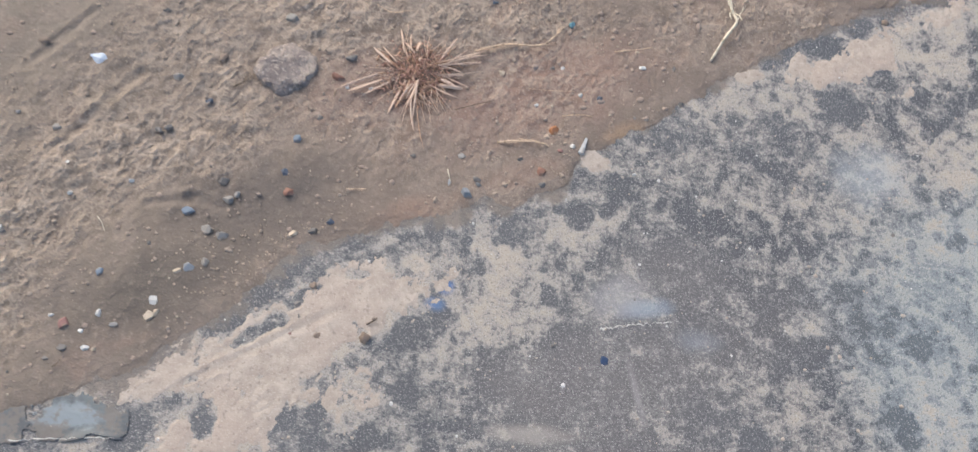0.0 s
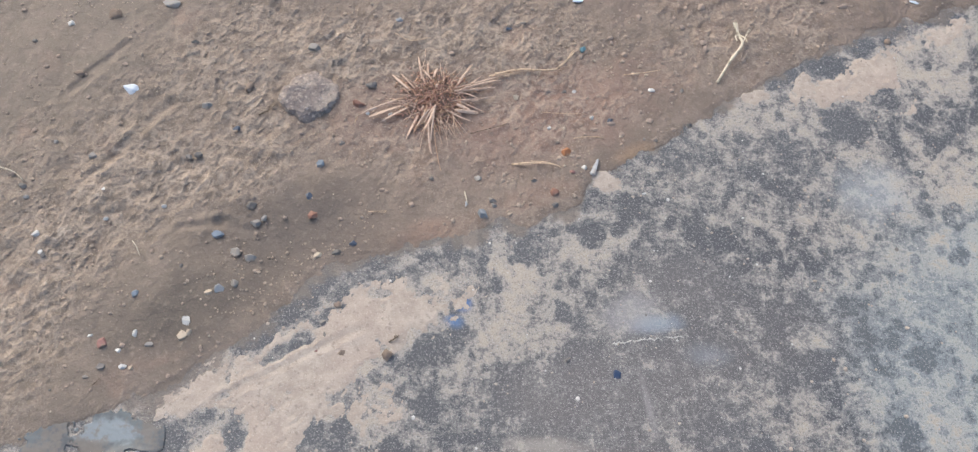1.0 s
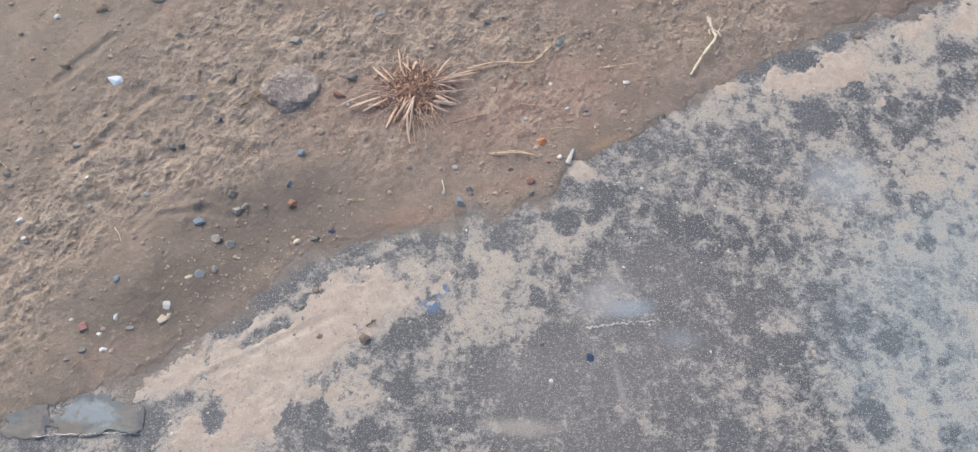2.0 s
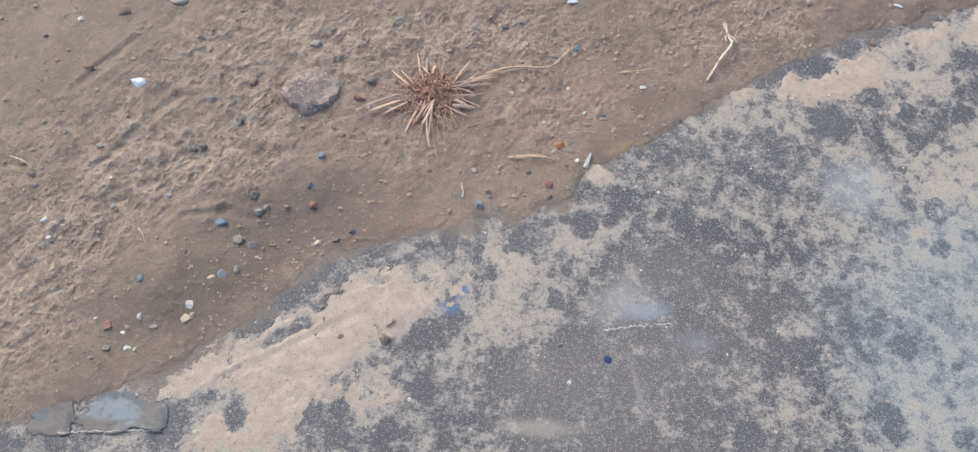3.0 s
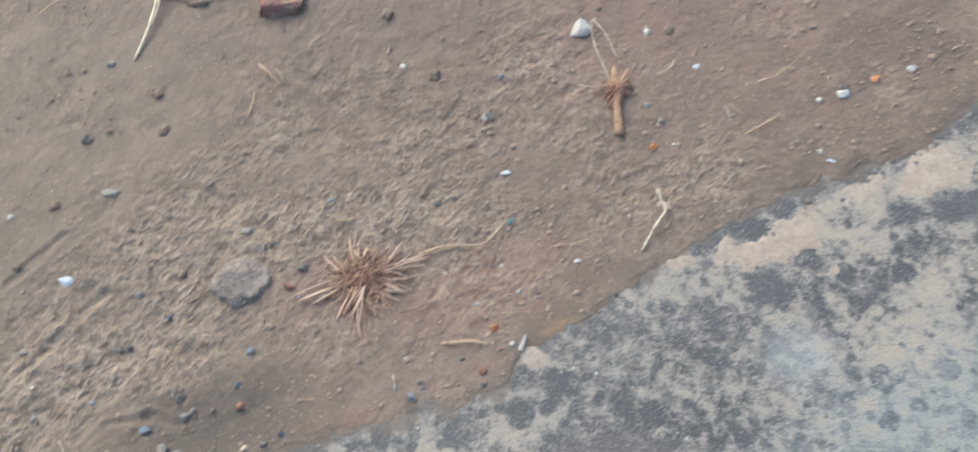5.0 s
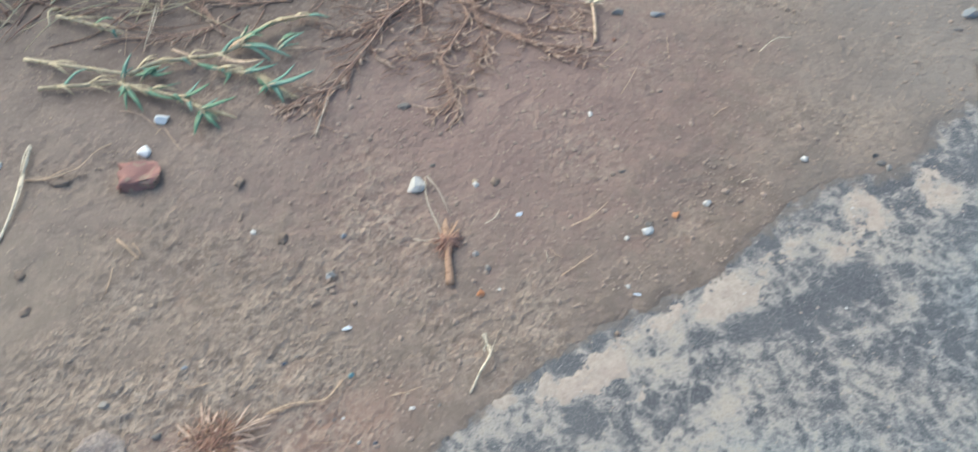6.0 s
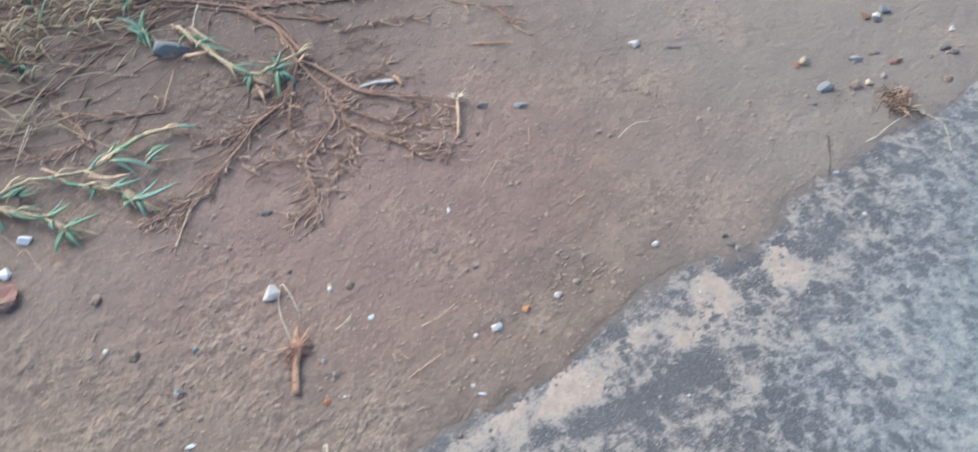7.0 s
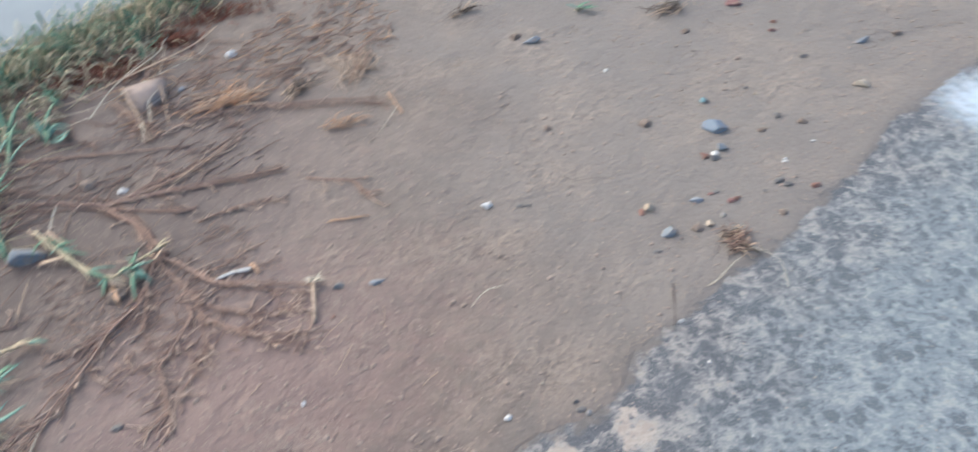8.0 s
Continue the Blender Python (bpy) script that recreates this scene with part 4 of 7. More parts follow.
stone("pebble", -0.220, 0.275, 3.6, 2.8, "white")
stone("pebble", -0.299, 0.257, 6.8, 5.2, "white")
stone("pebble", -0.293, 0.244, 3.6, 3.2, "white")
stone("pebble", -0.291, 0.242, 3.5, 4.2, "darkgrey")
stone("pebble", -0.183, 0.254, 8.1, 5.2, "blue")
stone("pebble", -0.170, 0.241, 10.4, 6.4, "grey")
stone("pebble", -0.161, 0.237, 8.0, 5.6, "grey")
stone("pebble", -0.229, 0.214, 5.6, 5.3, "blue")
stone("pebble", -0.178, 0.216, 8.0, 6.0, "bluegrey")
stone("pebble", -0.169, 0.219, 5.9, 5.9, "grey")
stone("pebble", -0.184, 0.214, 5.3, 3.9, "tan")
stone("pebble", -0.203, 0.232, 2.8, 2.8, "darkgrey")
stone("pebble", -0.196, 0.195, 5.6, 6.7, "white")
stone("pebble", -0.197, 0.186, 6.0, 6.8, "tan")
stone("pebble", -0.193, 0.188, 4.2, 4.9, "tan")
stone("pebble", -0.245, 0.183, 6.3, 7.0, "red")
stone("pebble", -0.225, 0.188, 4.0, 5.2, "white")
stone("pebble", -0.234, 0.178, 4.2, 3.1, "white")
stone("pebble", -0.230, 0.168, 4.9, 4.6, "white")
stone("pebble", -0.253, 0.188, 4.4, 2.0, "white")
stone("pebble", -0.216, 0.181, 6.3, 3.2, "grey")
stone("pebble", -0.225, 0.167, 3.2, 3.2, "tan")
stone("pebble", -0.243, 0.168, 5.6, 4.8, "darkgrey")
stone("pebble", -0.251, 0.162, 3.9, 2.8, "darkgrey")
stone("pebble", -0.106, 0.239, 7.2, 4.4, "darkgrey")
stone("pebble", -0.096, 0.245, 4.8, 4.4, "darkblue")
stone("pebble", -0.119, 0.238, 7.8, 4.2, "tan")
stone("soil_clod", -0.104, 0.204, 4.0, 4.0, "brown")
stone("pebble", -0.113, 0.193, 4.2, 4.6, "darkgrey")
stone("pebble", -0.111, 0.185, 2.8, 4.8, "darkgrey")
stone("soil_clod", -0.073, 0.171, 5.6, 6.0, "brown")
stone("soil_clod", -0.100, 0.173, 3.6, 3.6, "brown")
stone("pebble", -0.116, 0.175, 2.5, 2.1, "red")
stone("pebble", -0.087, 0.365, 8.8, 6.4, "darkgrey")
stone("pebble", -0.069, 0.421, 6.0, 4.5, "bluegrey")
stone("pebble", -0.095, 0.351, 9.9, 7.7, "redbrown")
stone("pebble", -0.074, 0.341, 4.5, 3.1, "white")
stone("pebble", -0.089, 0.342, 3.2, 3.2, "white")
stone("pebble", -0.106, 0.319, 4.1, 3.6, "darkgrey")
stone("pebble", 0.013, 0.353, 5.2, 4.8, "tan")
stone("pebble", 0.034, 0.328, 4.4, 3.6, "white")
stone("pebble", 0.054, 0.357, 3.6, 2.7, "white")
stone("pebble", 0.047, 0.357, 4.1, 2.7, "darkgrey")
stone("pebble", 0.065, 0.335, 4.4, 4.0, "white")
stone("pebble", 0.077, 0.332, 4.8, 4.8, "darkblue")
stone("pebble", 0.083, 0.320, 3.2, 2.8, "tan")
stone("pebble", 0.063, 0.393, 4.5, 5.4, "teal")
stone("pebble", 0.011, 0.412, 5.4, 3.6, "darkblue")
stone("pebble", 0.045, 0.308, 6.8, 7.2, "orange")
stone("pebble", 0.048, 0.293, 4.0, 3.6, "red")
stone("pebble", 0.056, 0.296, 4.0, 4.0, "white")
stone("pebble", 0.023, 0.287, 6.4, 2.8, "darkgrey")
stone("pebble", 0.035, 0.278, 5.6, 7.2, "redbrown")
stone("pebble", 0.035, 0.269, 4.8, 4.0, "darkgrey")
stone("pebble", -0.015, 0.290, 5.6, 4.0, "grey")
stone("pebble", -0.012, 0.264, 9.6, 8.8, "bluegrey")
stone("pebble", -0.006, 0.273, 5.6, 5.6, "darkgrey")
stone("pebble", -0.005, 0.270, 4.0, 4.0, "grey")
stone("pebble", -0.046, 0.290, 3.6, 3.2, "darkgrey")
stone("pebble", 0.108, 0.356, 5.0, 3.6, "white")
stone("pebble", 0.129, 0.355, 3.2, 4.0, "darkgrey")
stone("pebble", 0.106, 0.369, 3.2, 2.4, "tan")
stone("pebble", 0.131, 0.328, 5.0, 4.5, "darkgrey")
stone("pebble", 0.106, 0.316, 3.6, 3.2, "darkgrey")
stone("soil_clod", 0.285, 0.395, 4.5, 4.5, "brown")
stone("pebble", 0.253, 0.232, 3.2, 2.8, "darkgrey")
stone("pebble", 0.021, 0.417, 7.2, 2.7, "darkgrey")
stone("pebble", -0.023, 0.271, 2.4, 4.8, "bluegrey")
stone("pebble", 0.099, 0.317, 3.2, 2.4, "darkgrey")
stone("soil_clod", -0.172, 0.366, 4.5, 7.2, "brown")
# chips on the bare concrete
stone("plastic_chip", 0.065, 0.155, 6.0, 6.0, "navy")
# pebbles further along the strip
stone("pebble", 0.036, 0.986, 45.4, 36.0, "slate")
stone("pebble", -0.101, 0.705, 15.5, 14.5, "chalk")
stone("pebble", -0.114, 0.664, 15.0, 13.5, "chalk")
stone("brick_piece", -0.118, 0.633, 42.0, 36.0, "red")
stone("pebble", -0.013, 0.550, 6.3, 5.9, "white")
stone("pebble", 0.067, 0.533, 5.6, 5.2, "bluegrey")
stone("pebble", 0.053, 0.493, 9.2, 7.5, "grey")
stone("plastic_chip", 0.064, 0.437, 11.2, 4.6, "bluewhite")
stone("pebble", 0.138, 0.581, 20.0, 17.0, "white")
stone("pebble", 0.340, 0.493, 10.5, 10.9, "white")
stone("pebble", 0.343, 0.501, 7.5, 5.9, "darkgrey")
stone("pebble", 0.319, 0.488, 4.9, 5.8, "white")
stone("plastic_chip", 0.313, 0.429, 10.0, 3.7, "bluewhite")
stone("pebble", 0.306, 0.438, 3.9, 6.0, "white")
stone("pebble", 0.372, 0.508, 8.0, 7.9, "orange")
stone("pebble", 0.178, 0.452, 7.5, 8.2, "orange")
stone("pebble", 0.405, 0.517, 8.0, 8.7, "white")
stone("pebble", 0.194, 0.572, 6.7, 7.1, "white")
stone("pebble", 0.228, 0.531, 6.9, 5.2, "bluewhite")
stone("soil_clod", 0.213, 0.573, 7.5, 8.9, "brown")
stone("pebble", 0.181, 0.493, 6.8, 5.8, "grey")
stone("pebble", 0.188, 0.476, 7.4, 7.3, "grey")
stone("pebble", 0.337, 0.567, 10.0, 4.0, "darkgrey")
stone("pebble", 0.437, 0.785, 20.5, 10.2, "bluegrey")
stone("pebble", 0.394, 0.795, 15.7, 11.2, "grey")
stone("pebble", 0.324, 0.646, 5.4, 7.2, "white")
stone("soil_clod", 0.139, 0.686, 10.9, 7.2, "darkgrey")
stone("pebble", 0.600, 0.862, 14.0, 12.5, "white")
stone("pebble", 0.640, 0.846, 10.1, 7.0, "darkgrey")
stone("pebble", 0.790, 0.780, 15.0, 13.0, "tan")
stone("pebble", 0.778, 0.777, 8.4, 13.9, "redbrown")
stone("pebble", 0.791, 0.733, 18.0, 17.0, "slate")
stone("pebble", 0.851, 0.771, 18.5, 9.9, "bluegrey")
stone("pebble", 0.891, 0.754, 11.8, 8.0, "red")
stone("soil_clod", 0.828, 0.725, 13.5, 9.9, "brown")
stone("pebble", 0.875, 0.776, 8.4, 6.0, "red")
stone("pebble", 0.516, 0.553, 9.4, 8.5, "white")
stone("pebble", 0.763, 0.709, 12.6, 5.6, "darkgrey")
stone("pebble", 0.588, 0.536, 9.5, 7.2, "darkgrey")
stone("pebble", 0.594, 0.530, 9.4, 7.1, "grey")
stone("pebble", 0.587, 0.546, 7.3, 6.9, "darkgrey")
stone("pebble", 0.996, 0.796, 8.4, 6.0, "white")
stone("pebble", 0.916, 0.836, 18.5, 9.9, "darkgrey")
stone("pebble", 0.377, 0.751, 5.9, 5.2, "redbrown")
stone("soil_clod", 0.277, 0.878, 7.9, 5.6, "brown")
stone("soil_clod", 0.144, 0.876, 18.9, 18.6, "brown")
stone("soil_clod", -0.025, 0.612, 8.8, 11.3, "brown")
stone("soil_clod", 0.013, 0.539, 7.5, 10.4, "brown")
stone("pebble", 0.157, 0.603, 6.8, 5.6, "darkgrey")
stone("pebble", 0.194, 0.577, 5.4, 4.8, "tan")
stone("pebble", 0.195, 0.453, 3.1, 3.6, "white")
stone("pebble", 0.327, 0.527, 3.7, 4.4, "tan")
stone("pebble", 0.334, 0.511, 4.8, 4.0, "tan")
# stones near the grass and at the far end
stone("pebble", 0.948, 0.895, 40.6, 28.0, "blue")
stone("pebble", 0.935, 0.852, 18.0, 15.0, "slate")
stone("pebble", 0.918, 0.843, 13.0, 12.0, "white")
stone("pebble", 0.905, 0.846, 12.9, 14.2, "redbrown")
stone("pebble", 1.198, 0.904, 23.8, 18.7, "tan")
stone("pebble", 1.043, 0.887, 11.7, 11.5, "darkgrey")
stone("pebble", 0.999, 0.800, 8.0, 6.3, "white")
stone("pebble", 0.797, 1.211, 35.6, 17.1, "bluegrey")
stone("pebble", 0.777, 1.229, 22.3, 15.8, "brown")
stone("pebble", 0.155, 1.076, 16.9, 11.1, "white")
stone("pebble", 0.334, 1.363, 23.3, 17.9, "white")
stone("pebble", 0.251, 1.294, 11.0, 18.1, "bluegrey")
stone("pebble", 1.274, 1.005, 29.2, 11.1, "bluegrey")
stone("soil_clod", 1.338, 1.004, 14.9, 8.8, "brown")
stone("pebble", 1.166, 1.001, 16.7, 8.6, "darkgrey")
stone("pebble", 0.969, 0.960, 10.9, 10.5, "teal")
stone("soil_clod", 0.866, 0.942, 13.9, 12.9, "brown")
stone("pebble", 0.872, 1.085, 6.3, 11.1, "white")
stone("pebble", 1.006, 0.740, 13.9, 10.3, "redbrown")
stone("pebble", 0.967, 0.764, 19.1, 8.2, "darkgrey")
stone("pebble", 0.973, 0.753, 12.2, 8.2, "darkgrey")
stone("soil_clod", 0.868, 0.702, 11.4, 8.7, "brown")
stone("pebble", 0.898, 0.755, 12.2, 7.2, "redbrown")
stone("pebble", 0.867, 0.734, 8.7, 9.2, "grey")
stone("pebble", 0.844, 0.727, 13.1, 9.7, "tan")
stone("pebble", 0.881, 0.776, 10.4, 6.2, "darkgrey")
stone("pebble", 0.940, 0.754, 7.8, 9.2, "darkgrey")
stone("soil_clod", 0.938, 0.711, 9.8, 8.7, "brown")
stone("soil_clod", 1.006, 0.866, 11.1, 7.6, "brown")
stone("pebble", 0.649, 0.843, 10.4, 6.2, "darkgrey")
stone("soil_clod", 0.735, 0.985, 9.7, 10.4, "brown")
stone("soil_clod", 1.067, 0.861, 11.7, 8.1, "brown")
stone("soil_clod", 0.111, 1.106, 15.9, 16.4, "brown")
stone("pebble", 1.057, 0.820, 8.3, 4.4, "white")
stone("soil_clod", 1.038, 1.140, 13.2, 10.4, "brown")
stone("pebble", 1.164, 1.085, 13.2, 9.1, "red")
stone("pebble", 1.048, 0.946, 6.8, 6.9, "tan")
stone("pebble", 1.042, 0.964, 6.9, 7.0, "darkgrey")
stone("soil_clod", 1.072, 1.036, 8.3, 7.4, "brown")
stone("pebble", 0.738, 0.603, 9.0, 5.3, "white")
stone("pebble", 0.738, 0.543, 5.2, 7.1, "white")
stone("brick_piece", 1.153, 1.188, 27.2, 18.8, "red")
stone("pebble", 1.181, 1.108, 10.8, 10.2, "redbrown")
# loose straws
straw(1.9,"pale", [(0.175, 0.410, 0.0030), (0.175, 0.399, 0.0040), (0.176, 0.390, 0.0050), (0.166, 0.377, 0.0040), (0.155, 0.361, 0.0010)])
straw(0.5,"pale", [(0.176, 0.389, 0.0040), (0.179, 0.396, 0.0060), (0.182, 0.401, 0.0070)])
straw(1.3,"straw", [(-0.005, 0.369, 0.0030), (0.015, 0.374, 0.0030), (0.037, 0.373, 0.0040), (0.044, 0.375, 0.0040), (0.051, 0.381, 0.0050), (0.057, 0.390, 0.0020)])
straw(0.6,"straw", [(-0.001, 0.372, 0.0020), (0.019, 0.373, 0.0020), (0.046, 0.375, 0.0020)])
straw(0.5,"dark", [(-0.019, 0.324, 0.0010), (-0.006, 0.327, 0.0020), (0.007, 0.331, 0.0010)])
straw(1.2,"straw", [(0.008, 0.300, 0.0010), (0.020, 0.299, 0.0030), (0.033, 0.298, 0.0030), (0.040, 0.297, 0.0010)])
straw(0.6,"straw", [(0.021, 0.301, 0.0020), (0.032, 0.299, 0.0030), (0.041, 0.296, 0.0010)])
straw(0.6,"straw", [(0.090, 0.369, 0.0010), (0.103, 0.369, 0.0030), (0.117, 0.373, 0.0010)])
straw(0.5,"straw", [(-0.098, 0.334, 0.0010), (-0.096, 0.338, 0.0040), (-0.092, 0.342, 0.0010)])
straw(0.8,"dark", [(-0.163, 0.342, 0.0010), (-0.157, 0.345, 0.0020), (-0.152, 0.351, 0.0010)])
straw(0.6,"dark", [(-0.246, 0.157, 0.0010), (-0.243, 0.159, 0.0020), (-0.242, 0.161, 0.0010)])
straw(0.9,"dark", [(-0.072, 0.179, 0.0010), (-0.068, 0.181, 0.0020), (-0.066, 0.183, 0.0010)])
straw(0.5,"straw", [(-0.071, 0.408, 0.0010), (-0.060, 0.401, 0.0020), (-0.046, 0.405, 0.0010)])
straw(0.5,"pale", [(-0.024, 0.280, 0.0010), (-0.023, 0.274, 0.0020), (-0.022, 0.270, 0.0010)])
straw(0.4,"straw", [(0.030, 0.340, 0.0010), (0.043, 0.338, 0.0020), (0.061, 0.338, 0.0010)])
straw(0.5,"straw", [(-0.087, 0.267, 0.0010), (-0.075, 0.267, 0.0010)])
straw(0.5,"pale", [(-0.331, 0.306, 0.0020), (-0.321, 0.302, 0.0020), (-0.314, 0.296, 0.0010)])
straw(0.4,"pale", [(-0.236, 0.250, 0.0010), (-0.232, 0.245, 0.0030), (-0.230, 0.240, 0.0010)])
straw(0.6,"straw", [(0.051, 0.319, 0.0010), (0.061, 0.319, 0.0020), (0.071, 0.318, 0.0010)])
straw(0.8,"straw", [(0.272, 0.509, 0.0020), (0.289, 0.513, 0.0040), (0.300, 0.521, 0.0040), (0.312, 0.532, 0.0010)])
straw(0.6,"pale", [(0.194, 0.523, 0.0030), (0.203, 0.524, 0.0080), (0.211, 0.538, 0.0020)])
straw(0.7,"straw", [(0.252, 0.459, 0.0010), (0.268, 0.466, 0.0030), (0.284, 0.475, 0.0020)])
straw(0.6,"pale", [(0.242, 0.487, 0.0010), (0.243, 0.480, 0.0020), (0.244, 0.473, 0.0010)])
straw(0.5,"straw", [(0.363, 0.669, 0.0010), (0.374, 0.682, 0.0030), (0.389, 0.704, 0.0010)])
straw(0.5,"straw", [(0.356, 0.715, 0.0030), (0.369, 0.723, 0.0090), (0.392, 0.746, 0.0020)])
straw(0.5,"straw", [(0.435, 0.744, 0.0020), (0.431, 0.727, 0.0020), (0.428, 0.712, 0.0010)])
straw(0.6,"pale", [(0.445, 0.535, 0.0010), (0.452, 0.537, 0.0020), (0.462, 0.538, 0.0010)])
straw(0.6,"straw", [(0.447, 0.623, 0.0010), (0.457, 0.629, 0.0020), (0.466, 0.633, 0.0010)])
straw(0.8,"pale", [(0.529, 0.708, 0.0010), (0.544, 0.718, 0.0040), (0.556, 0.723, 0.0040), (0.572, 0.725, 0.0010)])
straw(1.1,"gold", [(0.402, 0.909, 0.0020), (0.422, 0.906, 0.0030), (0.445, 0.903, 0.0010)])
straw(0.6,"straw", [(-0.118, 0.554, 0.0010), (-0.111, 0.543, 0.0020), (-0.108, 0.537, 0.0010)])
straw(0.9,"straw", [(0.043, 0.937, 0.0060), (0.038, 0.907, 0.0050), (0.032, 0.873, 0.0010)])
straw(0.7,"pale", [(-0.116, 0.881, 0.0040), (-0.119, 0.843, 0.0060), (-0.125, 0.813, 0.0020)])
straw(0.6,"pale", [(-0.113, 0.875, 0.0040), (-0.117, 0.838, 0.0060), (-0.124, 0.823, 0.0020)])
straw(0.6,"straw", [(-0.145, 0.847, 0.0030), (-0.144, 0.826, 0.0040), (-0.145, 0.807, 0.0010)])
straw(0.8,"straw", [(0.124, 0.934, 0.0060), (0.142, 0.930, 0.0070), (0.158, 0.929, 0.0040)])
straw(0.5,"straw", [(-0.106, 0.686, 0.0010), (-0.098, 0.690, 0.0040), (-0.087, 0.671, 0.0020), (-0.080, 0.659, 0.0010)])
straw(0.6,"straw", [(-0.143, 0.723, 0.0010), (-0.122, 0.712, 0.0040), (-0.109, 0.697, 0.0040), (-0.097, 0.682, 0.0010)])
straw(0.5,"straw", [(0.247, 0.489, 0.0010), (0.251, 0.481, 0.0020), (0.257, 0.477, 0.0010)])
straw(0.5,"straw", [(0.273, 0.676, 0.0010), (0.280, 0.680, 0.0020), (0.288, 0.689, 0.0010)])
straw(2.0,"gold", [(0.545, 1.158, 0.0030), (0.549, 1.126, 0.0040), (0.553, 1.097, 0.0020)])
straw(0.8,"pale", [(0.550, 1.117, 0.0040), (0.532, 1.093, 0.0040), (0.509, 1.067, 0.0010)])
straw(1.0,"gold", [(0.440, 1.101, 0.0040), (0.466, 1.101, 0.0050), (0.487, 1.105, 0.0050), (0.503, 1.111, 0.0020)])
straw(0.8,"gold", [(0.443, 1.108, 0.0020), (0.473, 1.093, 0.0050), (0.499, 1.093, 0.0020)])
straw(1.3,"gold", [(0.406, 0.911, 0.0020), (0.429, 0.906, 0.0020), (0.455, 0.900, 0.0020)])
straw(1.0,"pale", [(0.043, 1.285, 0.0050), (0.089, 1.282, 0.0080), (0.136, 1.286, 0.0100), (0.184, 1.312, 0.0120), (0.233, 1.340, 0.0100), (0.284, 1.372, 0.0080), (0.305, 1.411, 0.0050)])
straw(0.8,"pale", [(0.223, 1.338, 0.0090), (0.230, 1.377, 0.0100), (0.238, 1.443, 0.0060)])
straw(0.7,"pale", [(0.048, 1.249, 0.0030), (0.080, 1.252, 0.0070), (0.125, 1.268, 0.0050)])
straw(0.7,"straw", [(0.222, 1.062, 0.0030), (0.254, 1.085, 0.0050), (0.296, 1.116, 0.0050), (0.321, 1.143, 0.0020)])
straw(0.7,"straw", [(0.213, 1.052, 0.0020), (0.249, 1.076, 0.0040), (0.286, 1.104, 0.0050), (0.306, 1.125, 0.0020)])
straw(1.2,"pale", [(-0.084, 1.231, 0.0040), (-0.060, 1.214, 0.0080), (-0.043, 1.187, 0.0100), (-0.045, 1.160, 0.0060), (-0.067, 1.147, 0.0020)])
straw(0.8,"pale", [(0.847, 0.662, 0.0020), (0.825, 0.651, 0.0040), (0.805, 0.640, 0.0030), (0.791, 0.637, 0.0010)])
straw(0.9,"pale", [(0.866, 0.672, 0.0030), (0.878, 0.657, 0.0050), (0.886, 0.641, 0.0050), (0.883, 0.624, 0.0020), (0.874, 0.603, 0.0010)])
straw(0.5,"dark", [(0.712, 0.880, 0.0010), (0.727, 0.865, 0.0020), (0.760, 0.858, 0.0010)])
straw(0.7,"pale", [(0.049, 0.661, 0.0010), (0.055, 0.675, 0.0060), (0.064, 0.705, 0.0060)])
straw(3.2,"pale", [(-0.223, 0.686, 0.0030), (-0.224, 0.648, 0.0050), (-0.227, 0.608, 0.0040), (-0.235, 0.572, 0.0010)])
straw(1.8,"straw", [(-0.225, 0.644, 0.0010), (-0.199, 0.641, 0.0040), (-0.174, 0.648, 0.0060), (-0.161, 0.668, 0.0040), (-0.148, 0.679, 0.0010)])
straw(1.4,"straw", [(-0.327, 0.633, 0.0010), (-0.310, 0.648, 0.0030), (-0.295, 0.664, 0.0010)])
straw(1.8,"straw", [(-0.132, 0.560, 0.0020), (-0.123, 0.549, 0.0030), (-0.112, 0.535, 0.0010)])
straw(0.8,"straw", [(-0.133, 0.528, 0.0010), (-0.134, 0.514, 0.0020), (-0.137, 0.502, 0.0010)])
stone("pebble", -0.251, 0.666, 9.0, 9.5, "white")
stone("pebble", -0.255, 0.570, 8.0, 7.0, "grey")
stone("soil_clod", -0.211, 0.534, 8.0, 8.0, "brown")
stone("soil_clod", -0.202, 0.497, 8.0, 8.0, "brown")
stone("pebble", -0.262, 0.493, 10.0, 9.0, "darkgrey")
stone("soil_clod", -0.191, 0.637, 15.0, 9.0, "brown")
stone("pebble", 0.051, 0.492, 7.0, 6.0, "white")
straw(0.6,"straw", [(-0.049, 1.265, 0.0030), (-0.026, 1.268, 0.0070), (-0.002, 1.288, 0.0050)])
straw(0.6,"straw", [(-0.021, 1.073, 0.0030), (0.019, 1.073, 0.0060), (0.041, 1.100, 0.0030)])
